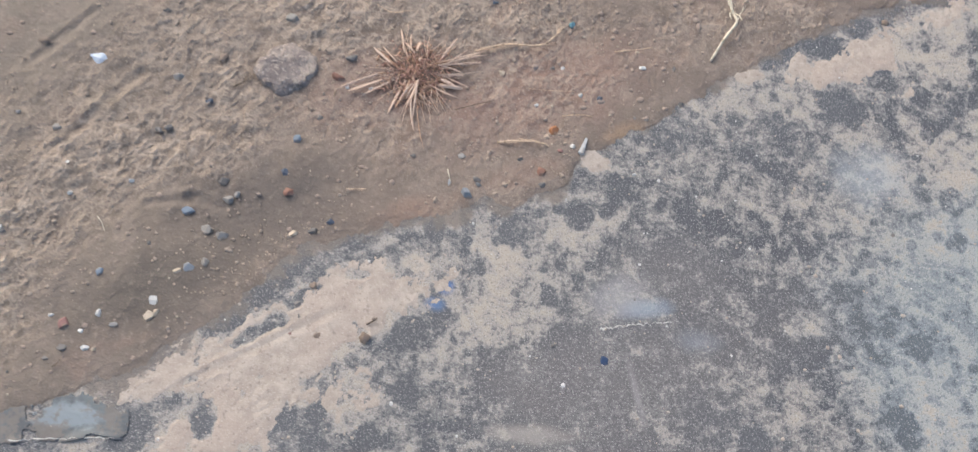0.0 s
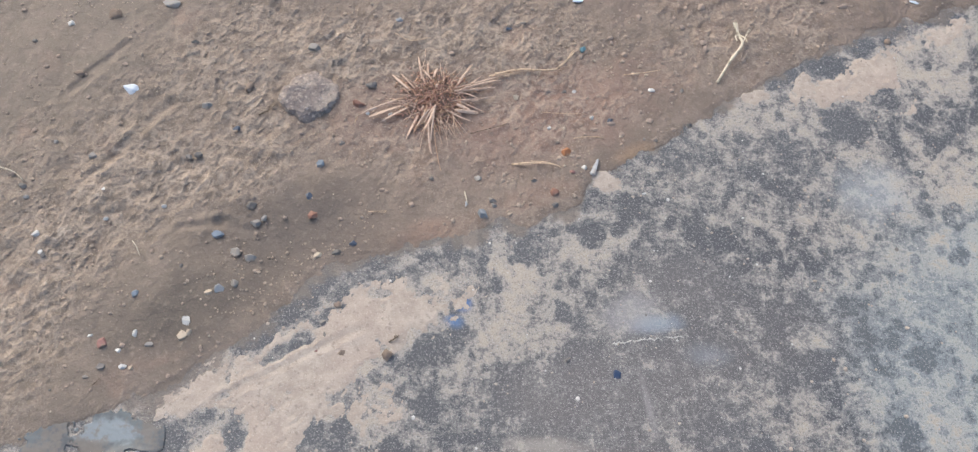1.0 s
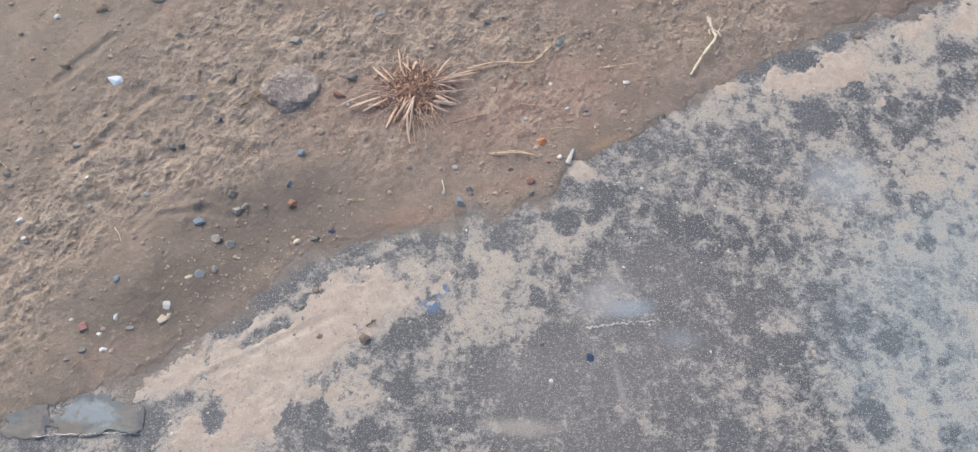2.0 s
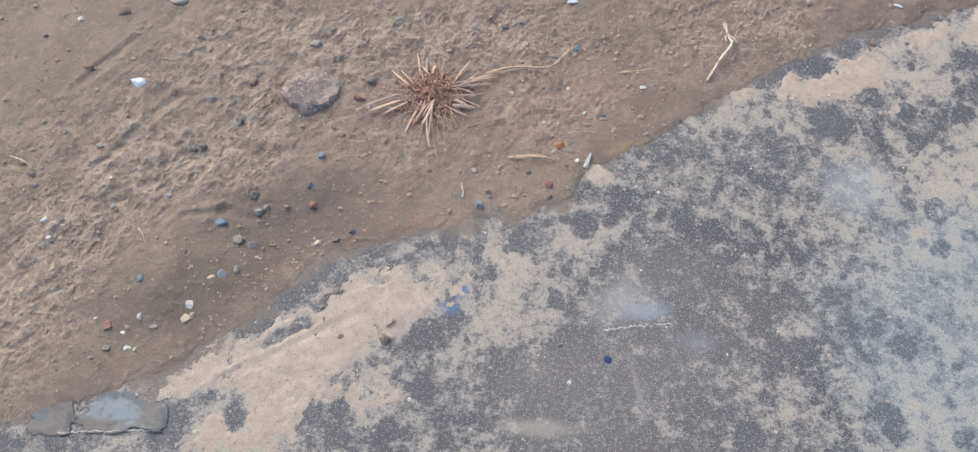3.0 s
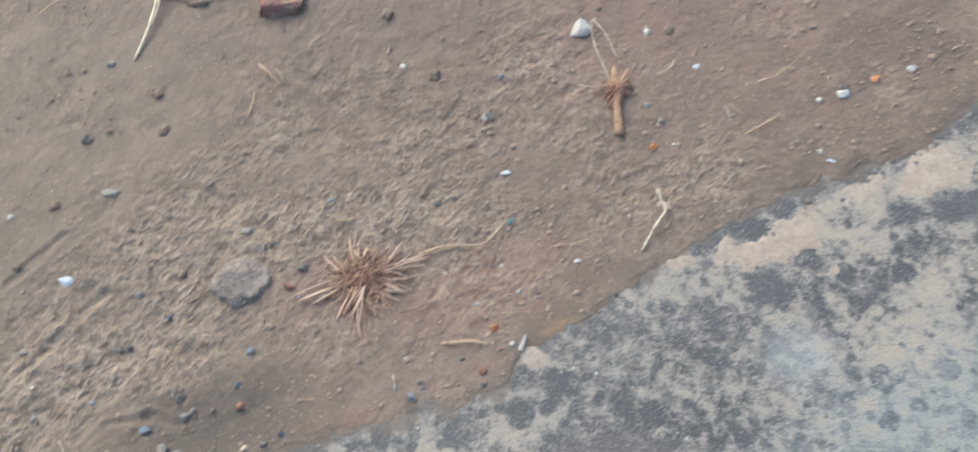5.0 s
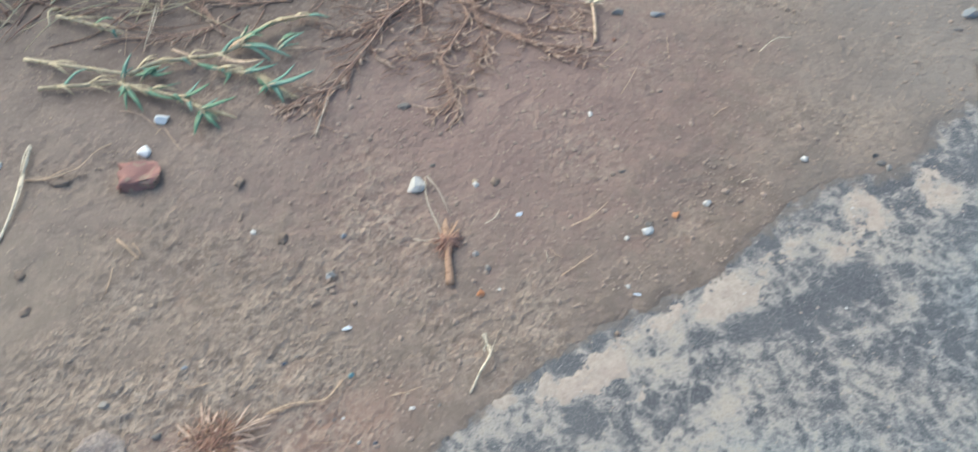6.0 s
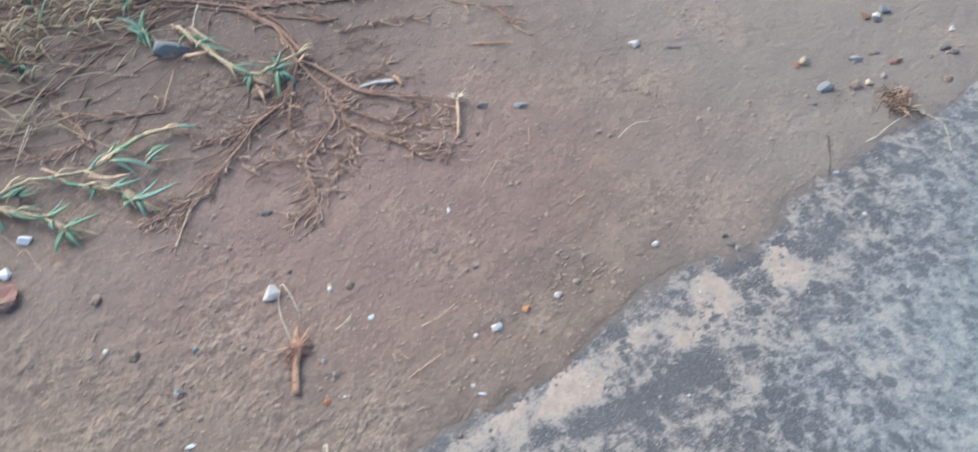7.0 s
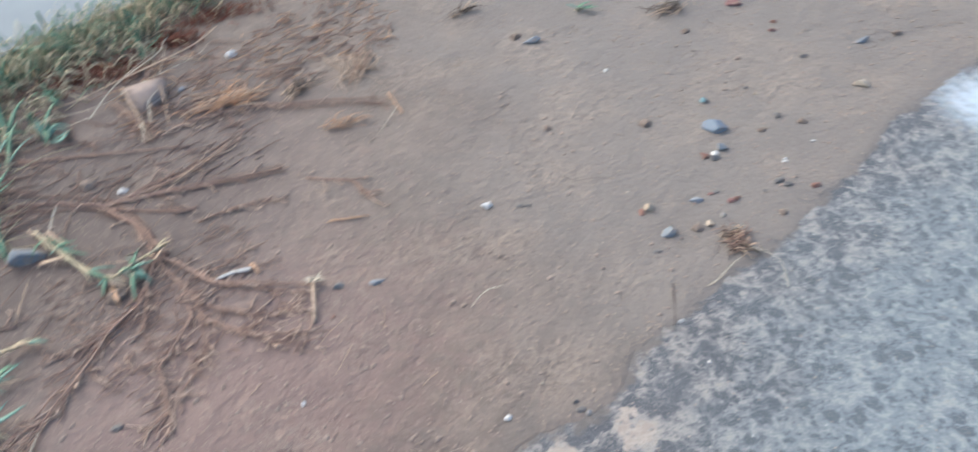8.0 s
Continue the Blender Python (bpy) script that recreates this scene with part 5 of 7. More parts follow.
# bits of dead grass root
root(1.7, [(0.166, 1.005, 0.0040), (0.179, 0.966, 0.0060), (0.190, 0.920, 0.0060), (0.178, 0.876, 0.0050), (0.169, 0.849, 0.0060), (0.136, 0.825, 0.0050), (0.107, 0.808, 0.0040), (0.070, 0.801, 0.0020)])
root(1.5, [(0.164, 0.846, 0.0050), (0.135, 0.818, 0.0060), (0.114, 0.782, 0.0060), (0.092, 0.753, 0.0050), (0.069, 0.722, 0.0040), (0.040, 0.711, 0.0040), (0.020, 0.699, 0.0010)])
root(0.8, [(0.069, 0.722, 0.0040), (0.059, 0.692, 0.0050), (0.048, 0.663, 0.0010)])
root(0.9, [(0.190, 0.921, 0.0050), (0.178, 0.854, 0.0050), (0.174, 0.820, 0.0060), (0.176, 0.794, 0.0010)])
root(2.0, [(0.187, 0.930, 0.0060), (0.211, 0.910, 0.0050), (0.252, 0.856, 0.0040), (0.293, 0.834, 0.0050), (0.319, 0.817, 0.0050), (0.355, 0.801, 0.0040)])
root(1.3, [(0.193, 0.920, 0.0050), (0.223, 0.857, 0.0030), (0.247, 0.819, 0.0030), (0.279, 0.794, 0.0040), (0.315, 0.781, 0.0010)])
root(1.1, [(0.223, 0.857, 0.0030), (0.235, 0.809, 0.0040), (0.256, 0.785, 0.0030), (0.281, 0.762, 0.0040), (0.319, 0.746, 0.0040), (0.353, 0.740, 0.0010)])
root(0.8, [(0.256, 0.785, 0.0030), (0.299, 0.748, 0.0040), (0.330, 0.729, 0.0040), (0.354, 0.713, 0.0010)])
root(1.2, [(0.219, 0.851, 0.0040), (0.225, 0.810, 0.0050), (0.203, 0.773, 0.0050), (0.186, 0.747, 0.0050), (0.190, 0.708, 0.0050), (0.192, 0.673, 0.0040), (0.192, 0.657, 0.0010)])
root(0.7, [(0.203, 0.774, 0.0040), (0.185, 0.762, 0.0050), (0.161, 0.754, 0.0040), (0.143, 0.759, 0.0010)])
root(0.7, [(0.190, 0.692, 0.0030), (0.180, 0.676, 0.0040), (0.167, 0.664, 0.0010)])
root(0.7, [(0.232, 0.810, 0.0040), (0.235, 0.782, 0.0050), (0.235, 0.753, 0.0030), (0.229, 0.745, 0.0010)])
root(0.9, [(0.232, 0.870, 0.0030), (0.270, 0.879, 0.0050), (0.299, 0.899, 0.0020)])
root(1.2, [(-0.081, 0.896, 0.0030), (-0.028, 0.872, 0.0040), (0.033, 0.869, 0.0020)])
root(1.2, [(-0.087, 0.905, 0.0030), (-0.061, 0.862, 0.0050), (-0.041, 0.822, 0.0020)])
root(1.0, [(-0.157, 0.834, 0.0020), (-0.117, 0.829, 0.0040), (-0.085, 0.828, 0.0040), (-0.054, 0.839, 0.0020)])
root(0.9, [(-0.170, 0.938, 0.0030), (-0.136, 0.947, 0.0050), (-0.100, 0.940, 0.0040)])
root(0.8, [(0.040, 0.716, 0.0030), (0.031, 0.705, 0.0050), (0.021, 0.698, 0.0010)])
root(0.7, [(0.136, 0.825, 0.0050), (0.121, 0.813, 0.0060), (0.103, 0.798, 0.0010)])
root(0.7, [(0.114, 0.783, 0.0050), (0.118, 0.767, 0.0050), (0.121, 0.758, 0.0010)])
root(0.7, [(0.092, 0.753, 0.0050), (0.086, 0.736, 0.0050), (0.083, 0.722, 0.0010)])
root(0.6, [(0.281, 0.762, 0.0040), (0.296, 0.773, 0.0040), (0.319, 0.765, 0.0010)])
root(0.6, [(0.299, 0.748, 0.0040), (0.304, 0.737, 0.0040), (0.335, 0.739, 0.0010)])
root(0.6, [(0.190, 0.709, 0.0040), (0.200, 0.700, 0.0040), (0.206, 0.701, 0.0010)])
root(0.6, [(0.059, 0.692, 0.0050), (0.052, 0.703, 0.0050), (0.045, 0.692, 0.0010)])
root(0.6, [(0.340, 0.781, 0.0040), (0.328, 0.782, 0.0030), (0.317, 0.787, 0.0010)])
root(0.5, [(0.319, 0.817, 0.0050), (0.325, 0.795, 0.0040), (0.341, 0.782, 0.0030)])
root(0.6, [(0.220, 0.773, 0.0020), (0.220, 0.746, 0.0040), (0.216, 0.725, 0.0010)])
root(3.0, [(0.205, 0.925, 0.0030), (0.170, 1.001, 0.0020), (0.128, 1.055, 0.0020), (0.063, 1.084, 0.0020), (-0.019, 1.113, 0.0020), (-0.098, 1.115, 0.0010)])
root(2.2, [(0.128, 1.053, 0.0020), (0.210, 1.050, 0.0030), (0.268, 1.046, 0.0030), (0.361, 1.043, 0.0010)])
root(1.6, [(0.130, 1.054, 0.0030), (0.228, 1.072, 0.0040), (0.282, 1.101, 0.0040), (0.321, 1.132, 0.0020)])
root(1.6, [(-0.024, 1.209, 0.0030), (0.105, 1.175, 0.0030), (0.251, 1.140, 0.0030)])
root(1.5, [(0.394, 1.008, 0.0010), (0.451, 0.975, 0.0020), (0.468, 0.929, 0.0010)])
root(1.8, [(0.137, 1.045, 0.0020), (0.223, 1.004, 0.0030), (0.248, 1.004, 0.0010)])
root(1.4, [(-0.100, 1.300, 0.0040), (-0.007, 1.220, 0.0050), (0.079, 1.149, 0.0030)])
root(1.4, [(-0.107, 1.204, 0.0040), (-0.036, 1.151, 0.0050), (0.046, 1.114, 0.0030)])
root(1.2, [(0.248, 0.973, 0.0020), (0.294, 0.982, 0.0030), (0.350, 0.979, 0.0010)])
root(1.2, [(0.229, 1.088, 0.0030), (0.186, 1.070, 0.0040), (0.152, 1.052, 0.0020)])
root(1.8, [(0.212, 1.180, 0.0020), (0.240, 1.197, 0.0040), (0.296, 1.199, 0.0060), (0.344, 1.205, 0.0060), (0.388, 1.185, 0.0040), (0.469, 1.163, 0.0030), (0.531, 1.142, 0.0010)])
root(1.2, [(0.296, 1.202, 0.0040), (0.314, 1.229, 0.0080), (0.340, 1.252, 0.0050)])
root(1.0, [(0.314, 1.233, 0.0060), (0.303, 1.260, 0.0080), (0.291, 1.245, 0.0030)])
root(1.0, [(0.344, 1.208, 0.0040), (0.338, 1.230, 0.0080), (0.314, 1.280, 0.0050)])
root(1.0, [(0.314, 1.197, 0.0030), (0.316, 1.173, 0.0050), (0.308, 1.165, 0.0010)])
root(1.3, [(0.153, 1.290, 0.0040), (0.187, 1.216, 0.0050), (0.193, 1.170, 0.0020)])
root(1.1, [(0.196, 1.215, 0.0040), (0.206, 1.186, 0.0050), (0.202, 1.172, 0.0010)])
root(1.0, [(0.512, 1.273, 0.0030), (0.538, 1.294, 0.0090), (0.576, 1.324, 0.0060)])
root(1.0, [(0.497, 1.203, 0.0030), (0.516, 1.242, 0.0090), (0.536, 1.290, 0.0060)])
root(1.0, [(0.519, 1.214, 0.0030), (0.532, 1.247, 0.0090), (0.546, 1.276, 0.0060)])
root(1.0, [(0.407, 1.251, 0.0030), (0.421, 1.216, 0.0050), (0.440, 1.240, 0.0030)])
# green grass
runner(1.0, [(-0.146, 0.761, 0.0040), (-0.119, 0.744, 0.0060), (-0.081, 0.725, 0.0080), (-0.061, 0.706, 0.0080), (-0.044, 0.699, 0.0040)])
runner(1.1, [(-0.136, 0.772, 0.0040), (-0.111, 0.781, 0.0080), (-0.074, 0.784, 0.0080), (-0.036, 0.787, 0.0090), (-0.004, 0.813, 0.0100), (0.018, 0.824, 0.0100), (0.060, 0.838, 0.0060)])
runner(0.9, [(-0.054, 0.768, 0.0060), (-0.034, 0.758, 0.0080), (-0.015, 0.752, 0.0080)])
runner(0.9, [(-0.011, 0.756, 0.0060), (0.007, 0.733, 0.0070), (0.034, 0.712, 0.0030)])
runner(1.2, [(0.048, 1.027, 0.0060), (0.071, 0.987, 0.0080), (0.113, 0.926, 0.0090), (0.141, 0.902, 0.0090), (0.172, 0.916, 0.0120), (0.207, 0.935, 0.0120)])
leaf("green",5, [(-0.081, 0.725, 0.0080), (-0.065, 0.725, 0.0140), (-0.051, 0.734, 0.0160)])
leaf("green",5, [(-0.061, 0.706, 0.0080), (-0.044, 0.705, 0.0140), (-0.025, 0.715, 0.0120)])
leaf("green",5, [(-0.060, 0.704, 0.0080), (-0.064, 0.686, 0.0100), (-0.067, 0.673, 0.0060)])
leaf("green",4, [(-0.060, 0.704, 0.0080), (-0.050, 0.687, 0.0100), (-0.043, 0.679, 0.0040)])
leaf("green",4, [(-0.119, 0.744, 0.0060), (-0.104, 0.730, 0.0100), (-0.080, 0.720, 0.0100)])
leaf("green",4, [(-0.137, 0.750, 0.0060), (-0.125, 0.727, 0.0100), (-0.118, 0.713, 0.0050)])
leaf("green",4, [(-0.139, 0.753, 0.0060), (-0.139, 0.741, 0.0090), (-0.143, 0.738, 0.0060)])
leaf("green",5, [(-0.024, 0.804, 0.0090), (-0.004, 0.807, 0.0140), (0.013, 0.821, 0.0120)])
leaf("bluegreen",6, [(-0.018, 0.792, 0.0090), (0.004, 0.782, 0.0130), (0.031, 0.767, 0.0080)])
leaf("bluegreen",4, [(0.019, 0.783, 0.0080), (0.030, 0.789, 0.0140), (0.046, 0.800, 0.0140)])
leaf("green",4, [(0.020, 0.794, 0.0080), (0.031, 0.798, 0.0120), (0.042, 0.803, 0.0100)])
leaf("straw",3, [(0.021, 0.784, 0.0080), (0.029, 0.781, 0.0090), (0.046, 0.784, 0.0060)])
leaf("bluegreen",5, [(-0.018, 0.753, 0.0080), (-0.002, 0.750, 0.0120), (0.016, 0.758, 0.0100)])
leaf("green",5, [(-0.047, 0.763, 0.0080), (-0.059, 0.766, 0.0110), (-0.067, 0.774, 0.0090)])
leaf("green",4, [(-0.038, 0.759, 0.0070), (-0.035, 0.748, 0.0090), (-0.040, 0.743, 0.0040)])
leaf("bluegreen",6, [(0.004, 0.730, 0.0070), (0.030, 0.728, 0.0130), (0.054, 0.741, 0.0120)])
leaf("green",4, [(0.005, 0.731, 0.0070), (-0.000, 0.723, 0.0090), (-0.006, 0.722, 0.0050)])
leaf("green",4, [(-0.004, 0.744, 0.0070), (0.003, 0.731, 0.0090), (0.009, 0.727, 0.0040)])
leaf("straw",5, [(-0.042, 0.777, 0.0080), (-0.019, 0.766, 0.0090), (0.004, 0.771, 0.0060)])
leaf("straw",4, [(0.012, 0.821, 0.0090), (0.029, 0.826, 0.0120), (0.061, 0.835, 0.0080)])
leaf("green",6, [(-0.110, 0.773, 0.0080), (-0.117, 0.763, 0.0110), (-0.130, 0.764, 0.0090)])
leaf("green",5, [(-0.116, 0.771, 0.0080), (-0.106, 0.760, 0.0100), (-0.091, 0.765, 0.0080)])
leaf("green",5, [(-0.121, 0.760, 0.0080), (-0.114, 0.764, 0.0140), (-0.103, 0.775, 0.0100)])
leaf("bluegreen",4, [(-0.142, 0.768, 0.0050), (-0.138, 0.778, 0.0120), (-0.134, 0.796, 0.0120)])
leaf("green",5, [(0.113, 0.925, 0.0090), (0.128, 0.907, 0.0130), (0.141, 0.896, 0.0090)])
leaf("green",5, [(0.135, 0.904, 0.0090), (0.133, 0.888, 0.0100), (0.130, 0.877, 0.0050)])
leaf("bluegreen",5, [(0.163, 0.907, 0.0090), (0.175, 0.906, 0.0140), (0.192, 0.910, 0.0110)])
leaf("bluegreen",5, [(0.169, 0.906, 0.0090), (0.178, 0.890, 0.0120), (0.186, 0.881, 0.0060)])
leaf("green",5, [(0.166, 0.902, 0.0090), (0.166, 0.877, 0.0110), (0.166, 0.856, 0.0050)])
leaf("green",4, [(0.163, 0.909, 0.0090), (0.170, 0.917, 0.0160), (0.174, 0.937, 0.0140)])
leaf("green",4, [(0.150, 0.903, 0.0090), (0.158, 0.906, 0.0140), (0.177, 0.899, 0.0100)])
leaf("green",4, [(0.074, 0.986, 0.0080), (0.086, 0.984, 0.0120), (0.100, 0.987, 0.0100)])
leaf("green",4, [(0.078, 0.981, 0.0080), (0.097, 0.963, 0.0120), (0.116, 0.955, 0.0080)])
leaf("straw",3, [(0.193, 0.914, 0.0100), (0.202, 0.927, 0.0120), (0.213, 0.946, 0.0080)])
leaf("green",4, [(0.005, 1.041, 0.0030), (0.013, 1.003, 0.0100), (0.018, 0.981, 0.0050)])
leaf("straw",4, [(0.063, 1.024, 0.0060), (0.079, 0.995, 0.0100), (0.100, 0.974, 0.0080)])
leaf("straw",4, [(0.134, 0.903, 0.0080), (0.144, 0.890, 0.0090), (0.157, 0.884, 0.0040)])
leaf("gold",4, [(0.139, 0.893, 0.0030), (0.146, 0.866, 0.0080), (0.148, 0.854, 0.0030)])
leaf("straw",4, [(-0.036, 0.793, 0.0080), (-0.013, 0.803, 0.0120), (0.002, 0.817, 0.0100)])
leaf("straw",3, [(-0.095, 0.804, 0.0050), (-0.080, 0.791, 0.0080), (-0.062, 0.781, 0.0060)])
runner(1.0, [(-0.225, 0.765, 0.0040), (-0.182, 0.762, 0.0060), (-0.146, 0.760, 0.0040)])
runner(1.0, [(-0.246, 0.813, 0.0040), (-0.185, 0.786, 0.0080), (-0.135, 0.770, 0.0060)])
runner(0.9, [(-0.220, 0.877, 0.0040), (-0.183, 0.856, 0.0070), (-0.150, 0.836, 0.0050)])
leaf("green",6, [(0.906, 1.274, 0.0020), (0.917, 1.272, 0.0100), (0.931, 1.267, 0.0140)])
leaf("bluegreen",6, [(0.908, 1.269, 0.0020), (0.899, 1.271, 0.0100), (0.887, 1.281, 0.0120)])
leaf("green",6, [(0.911, 1.272, 0.0020), (0.921, 1.256, 0.0100), (0.939, 1.257, 0.0080)])
leaf("green",6, [(0.044, 1.271, 0.0060), (0.061, 1.228, 0.0140), (0.055, 1.215, 0.0080)])
leaf("bluegreen",6, [(0.084, 1.242, 0.0050), (0.078, 1.210, 0.0120), (0.055, 1.223, 0.0080)])
leaf("green",6, [(-0.011, 1.102, 0.0040), (0.007, 1.117, 0.0250), (0.020, 1.143, 0.0300)])
leaf("bluegreen",6, [(-0.016, 1.110, 0.0040), (0.002, 1.119, 0.0200), (0.013, 1.141, 0.0220)])
leaf("green",6, [(-0.021, 1.078, 0.0040), (-0.014, 1.089, 0.0150), (-0.034, 1.111, 0.0080)])
leaf("green",6, [(0.007, 1.005, 0.0040), (0.002, 1.016, 0.0120), (-0.015, 1.035, 0.0080)])
leaf("green",6, [(0.051, 1.363, 0.0080), (0.072, 1.301, 0.0250), (0.081, 1.296, 0.0100)])
leaf("straw",5, [(0.054, 0.966, 0.0040), (0.086, 0.961, 0.0100), (0.100, 0.973, 0.0060)])
leaf("straw",4, [(-0.035, 1.256, 0.0060), (-0.015, 1.270, 0.0140), (-0.000, 1.278, 0.0080)])
leaf("green",5, [(0.056, 1.016, 0.0030), (0.081, 0.989, 0.0080), (0.091, 0.973, 0.0030)])


def caked_material():
    m = Nodes("caked_stone", 0.95, 0.2)
    c = m.mix(m.step(m.noise(70.0, 5, 0.65), 0.40, 0.60), (0.240, 0.200, 0.184), (0.310, 0.258, 0.232))
    c = m.mix(m.step(m.noise(110.0, 6, 0.7, distort=0.4), 0.52, 0.62, 0.0, 0.8), c, (0.459, 0.378, 0.317))
    c = m.mix(m.step(m.noise(520.0, 3), 0.56, 0.68, 0.0, 0.7), c, (0.581, 0.493, 0.425))
    c = m.mix(m.step(m.noise(420.0, 3), 0.42, 0.32, 0.0, 0.6), c, (0.149, 0.124, 0.111))
    m.bump(m.math("ADD", m.noise(600.0, 3), m.math("MULTIPLY", m.noise(160.0, 5, 0.7), 2.0)), 0.8, 0.0016)
    return m.colour(c)


def big_stone():
    """A flat round stone, its top caked with dry mud."""
    bm = bmesh.new()
    bmesh.ops.create_icosphere(bm, subdivisions=4, radius=1.0)
    for v in bm.verts:
        p = v.co.copy()
        p *= 1 + 0.22 * noise.fractal(p * 1.1 + Vector((4, 9, 1)), 0.8, 2.2, 4) + 0.03 * noise.noise(p * 9)
        p.z = min(p.z, 0.50 + 0.16 * noise.noise(p * 2.5) + 0.07 * noise.noise(p * 8))
        v.co = Vector((p.x * 0.0212, p.y * 0.0192, p.z * 0.009))
    me = bpy.data.meshes.new("flat_stone")
    bm.to_mesh(me)
    bm.free()
    me.polygons.foreach_set("use_smooth", [True] * len(me.polygons))
    me.materials.append(caked_material())
    ob = new("flat_stone", me)
    ob.matrix_world = pose(-0.129, 0.357, ground_z(-0.129, 0.357) - 0.001, 2, 4, 20)
    return tagged(ob, "flat rounded grey stone caked with mud, sunk in soil", "stone")


def pink_stone():
    """A thin wedge-shaped slab of pinkish stone leaning on the litter."""
    bm = bmesh.new()
    outline = [(-0.034, 0.022), (0.030, 0.030), (0.034, -0.012), (0.004, -0.036), (-0.020, -0.012)]
    top = [bm.verts.new((x, y, 0.007)) for x, y in outline]
    low = [bm.verts.new((x * 1.06, y * 1.06, -0.007)) for x, y in outline]
    bm.faces.new(top), bm.faces.new(low[::-1])
    for i in range(5):
        j = (i + 1) % 5
        bm.faces.new((top[i], low[i], low[j], top[j]))
    bmesh.ops.bevel(bm, geom=bm.edges[:], offset=0.003, segments=2, affect="EDGES")
    bmesh.ops.subdivide_edges(bm, edges=bm.edges[:], cuts=2, use_grid_fill=True)
    for v in bm.verts:
        v.co += Vector((1, 1, 1)) * (0.0012 * noise.noise(v.co * 120))
    me = bpy.data.meshes.new("flat_stone")
    bm.to_mesh(me)
    bm.free()
    me.polygons.foreach_set("use_smooth", [True] * len(me.polygons))
    me.materials.append(stone_material("pink_stone", (0.290, 0.226, 0.198), (0.360, 0.290, 0.256), 0.95, 0.4))
    ob = new("flat_stone", me)
    ob.matrix_world = pose(0.195, 1.290, ground_z(0.195, 1.290) + 0.005, 10, -5, -8)
    return tagged(ob, "flat pinkish wedge-shaped stone lying in dry grass litter", "stone")


def crumb(q, size, rng):
    """An uneven lump of a few faces."""
    bm = bmesh.new()
    bmesh.ops.create_icosphere(bm, subdivisions=1, radius=1.0)
    turn = Matrix.Rotation(rng.uniform(0, 6.28), 3, "Z")
    verts = [q + turn @ Vector((v.co.x * size * rng.uniform(0.5, 1.3), v.co.y * size * rng.uniform(0.4, 0.9), v.co.z * size * rng.uniform(0.3, 0.7))) for v in bm.verts]
    faces = [tuple(v.index for v in f.verts) for f in bm.faces]
    bm.free()
    return verts, faces


def sheath(start, angle, length, wide, rise, droop, rng):
    """A flat dead blade with a crease, frayed at its end, lying close to the ground."""
    a = radians(angle)
    d, s = Vector((math.cos(a), math.sin(a), 0)), Vector((-math.sin(a), math.cos(a), 0))
    verts, faces = [], []
    n, bend, roll = 6, rng.gauss(0, 0.07), rng.uniform(-0.6, 0.6)
    for i in range(n):
        f = i / (n - 1)
        q = start + d * (length * f) + s * (bend * length * f * f) + Vector((0, 0, rise * math.sin(math.pi * min(1.0, f * 0.8 + 0.2)) - droop * f))
        half = 0.5 * wide * (0.75 + 0.45 * math.sin(2.6 * f)) * (1.0 if i < n - 1 else rng.uniform(0.15, 0.7)) * rng.uniform(0.85, 1.1)
        up = Vector((0, 0, half * roll))
        verts += [q - s * half - up, q + Vector((0, 0, 0.0003 + 0.15 * half)), q + s * half + up, q - Vector((0, 0, 0.0002))]
        if i:
            b = 4 * (i - 1)
            faces += [(b + k, b + (k + 1) % 4, b + (k + 1) % 4 + 4, b + k + 4) for k in range(4)]
    faces += [(3, 2, 1, 0), tuple(range(4 * n - 4, 4 * n))]
    return verts, faces


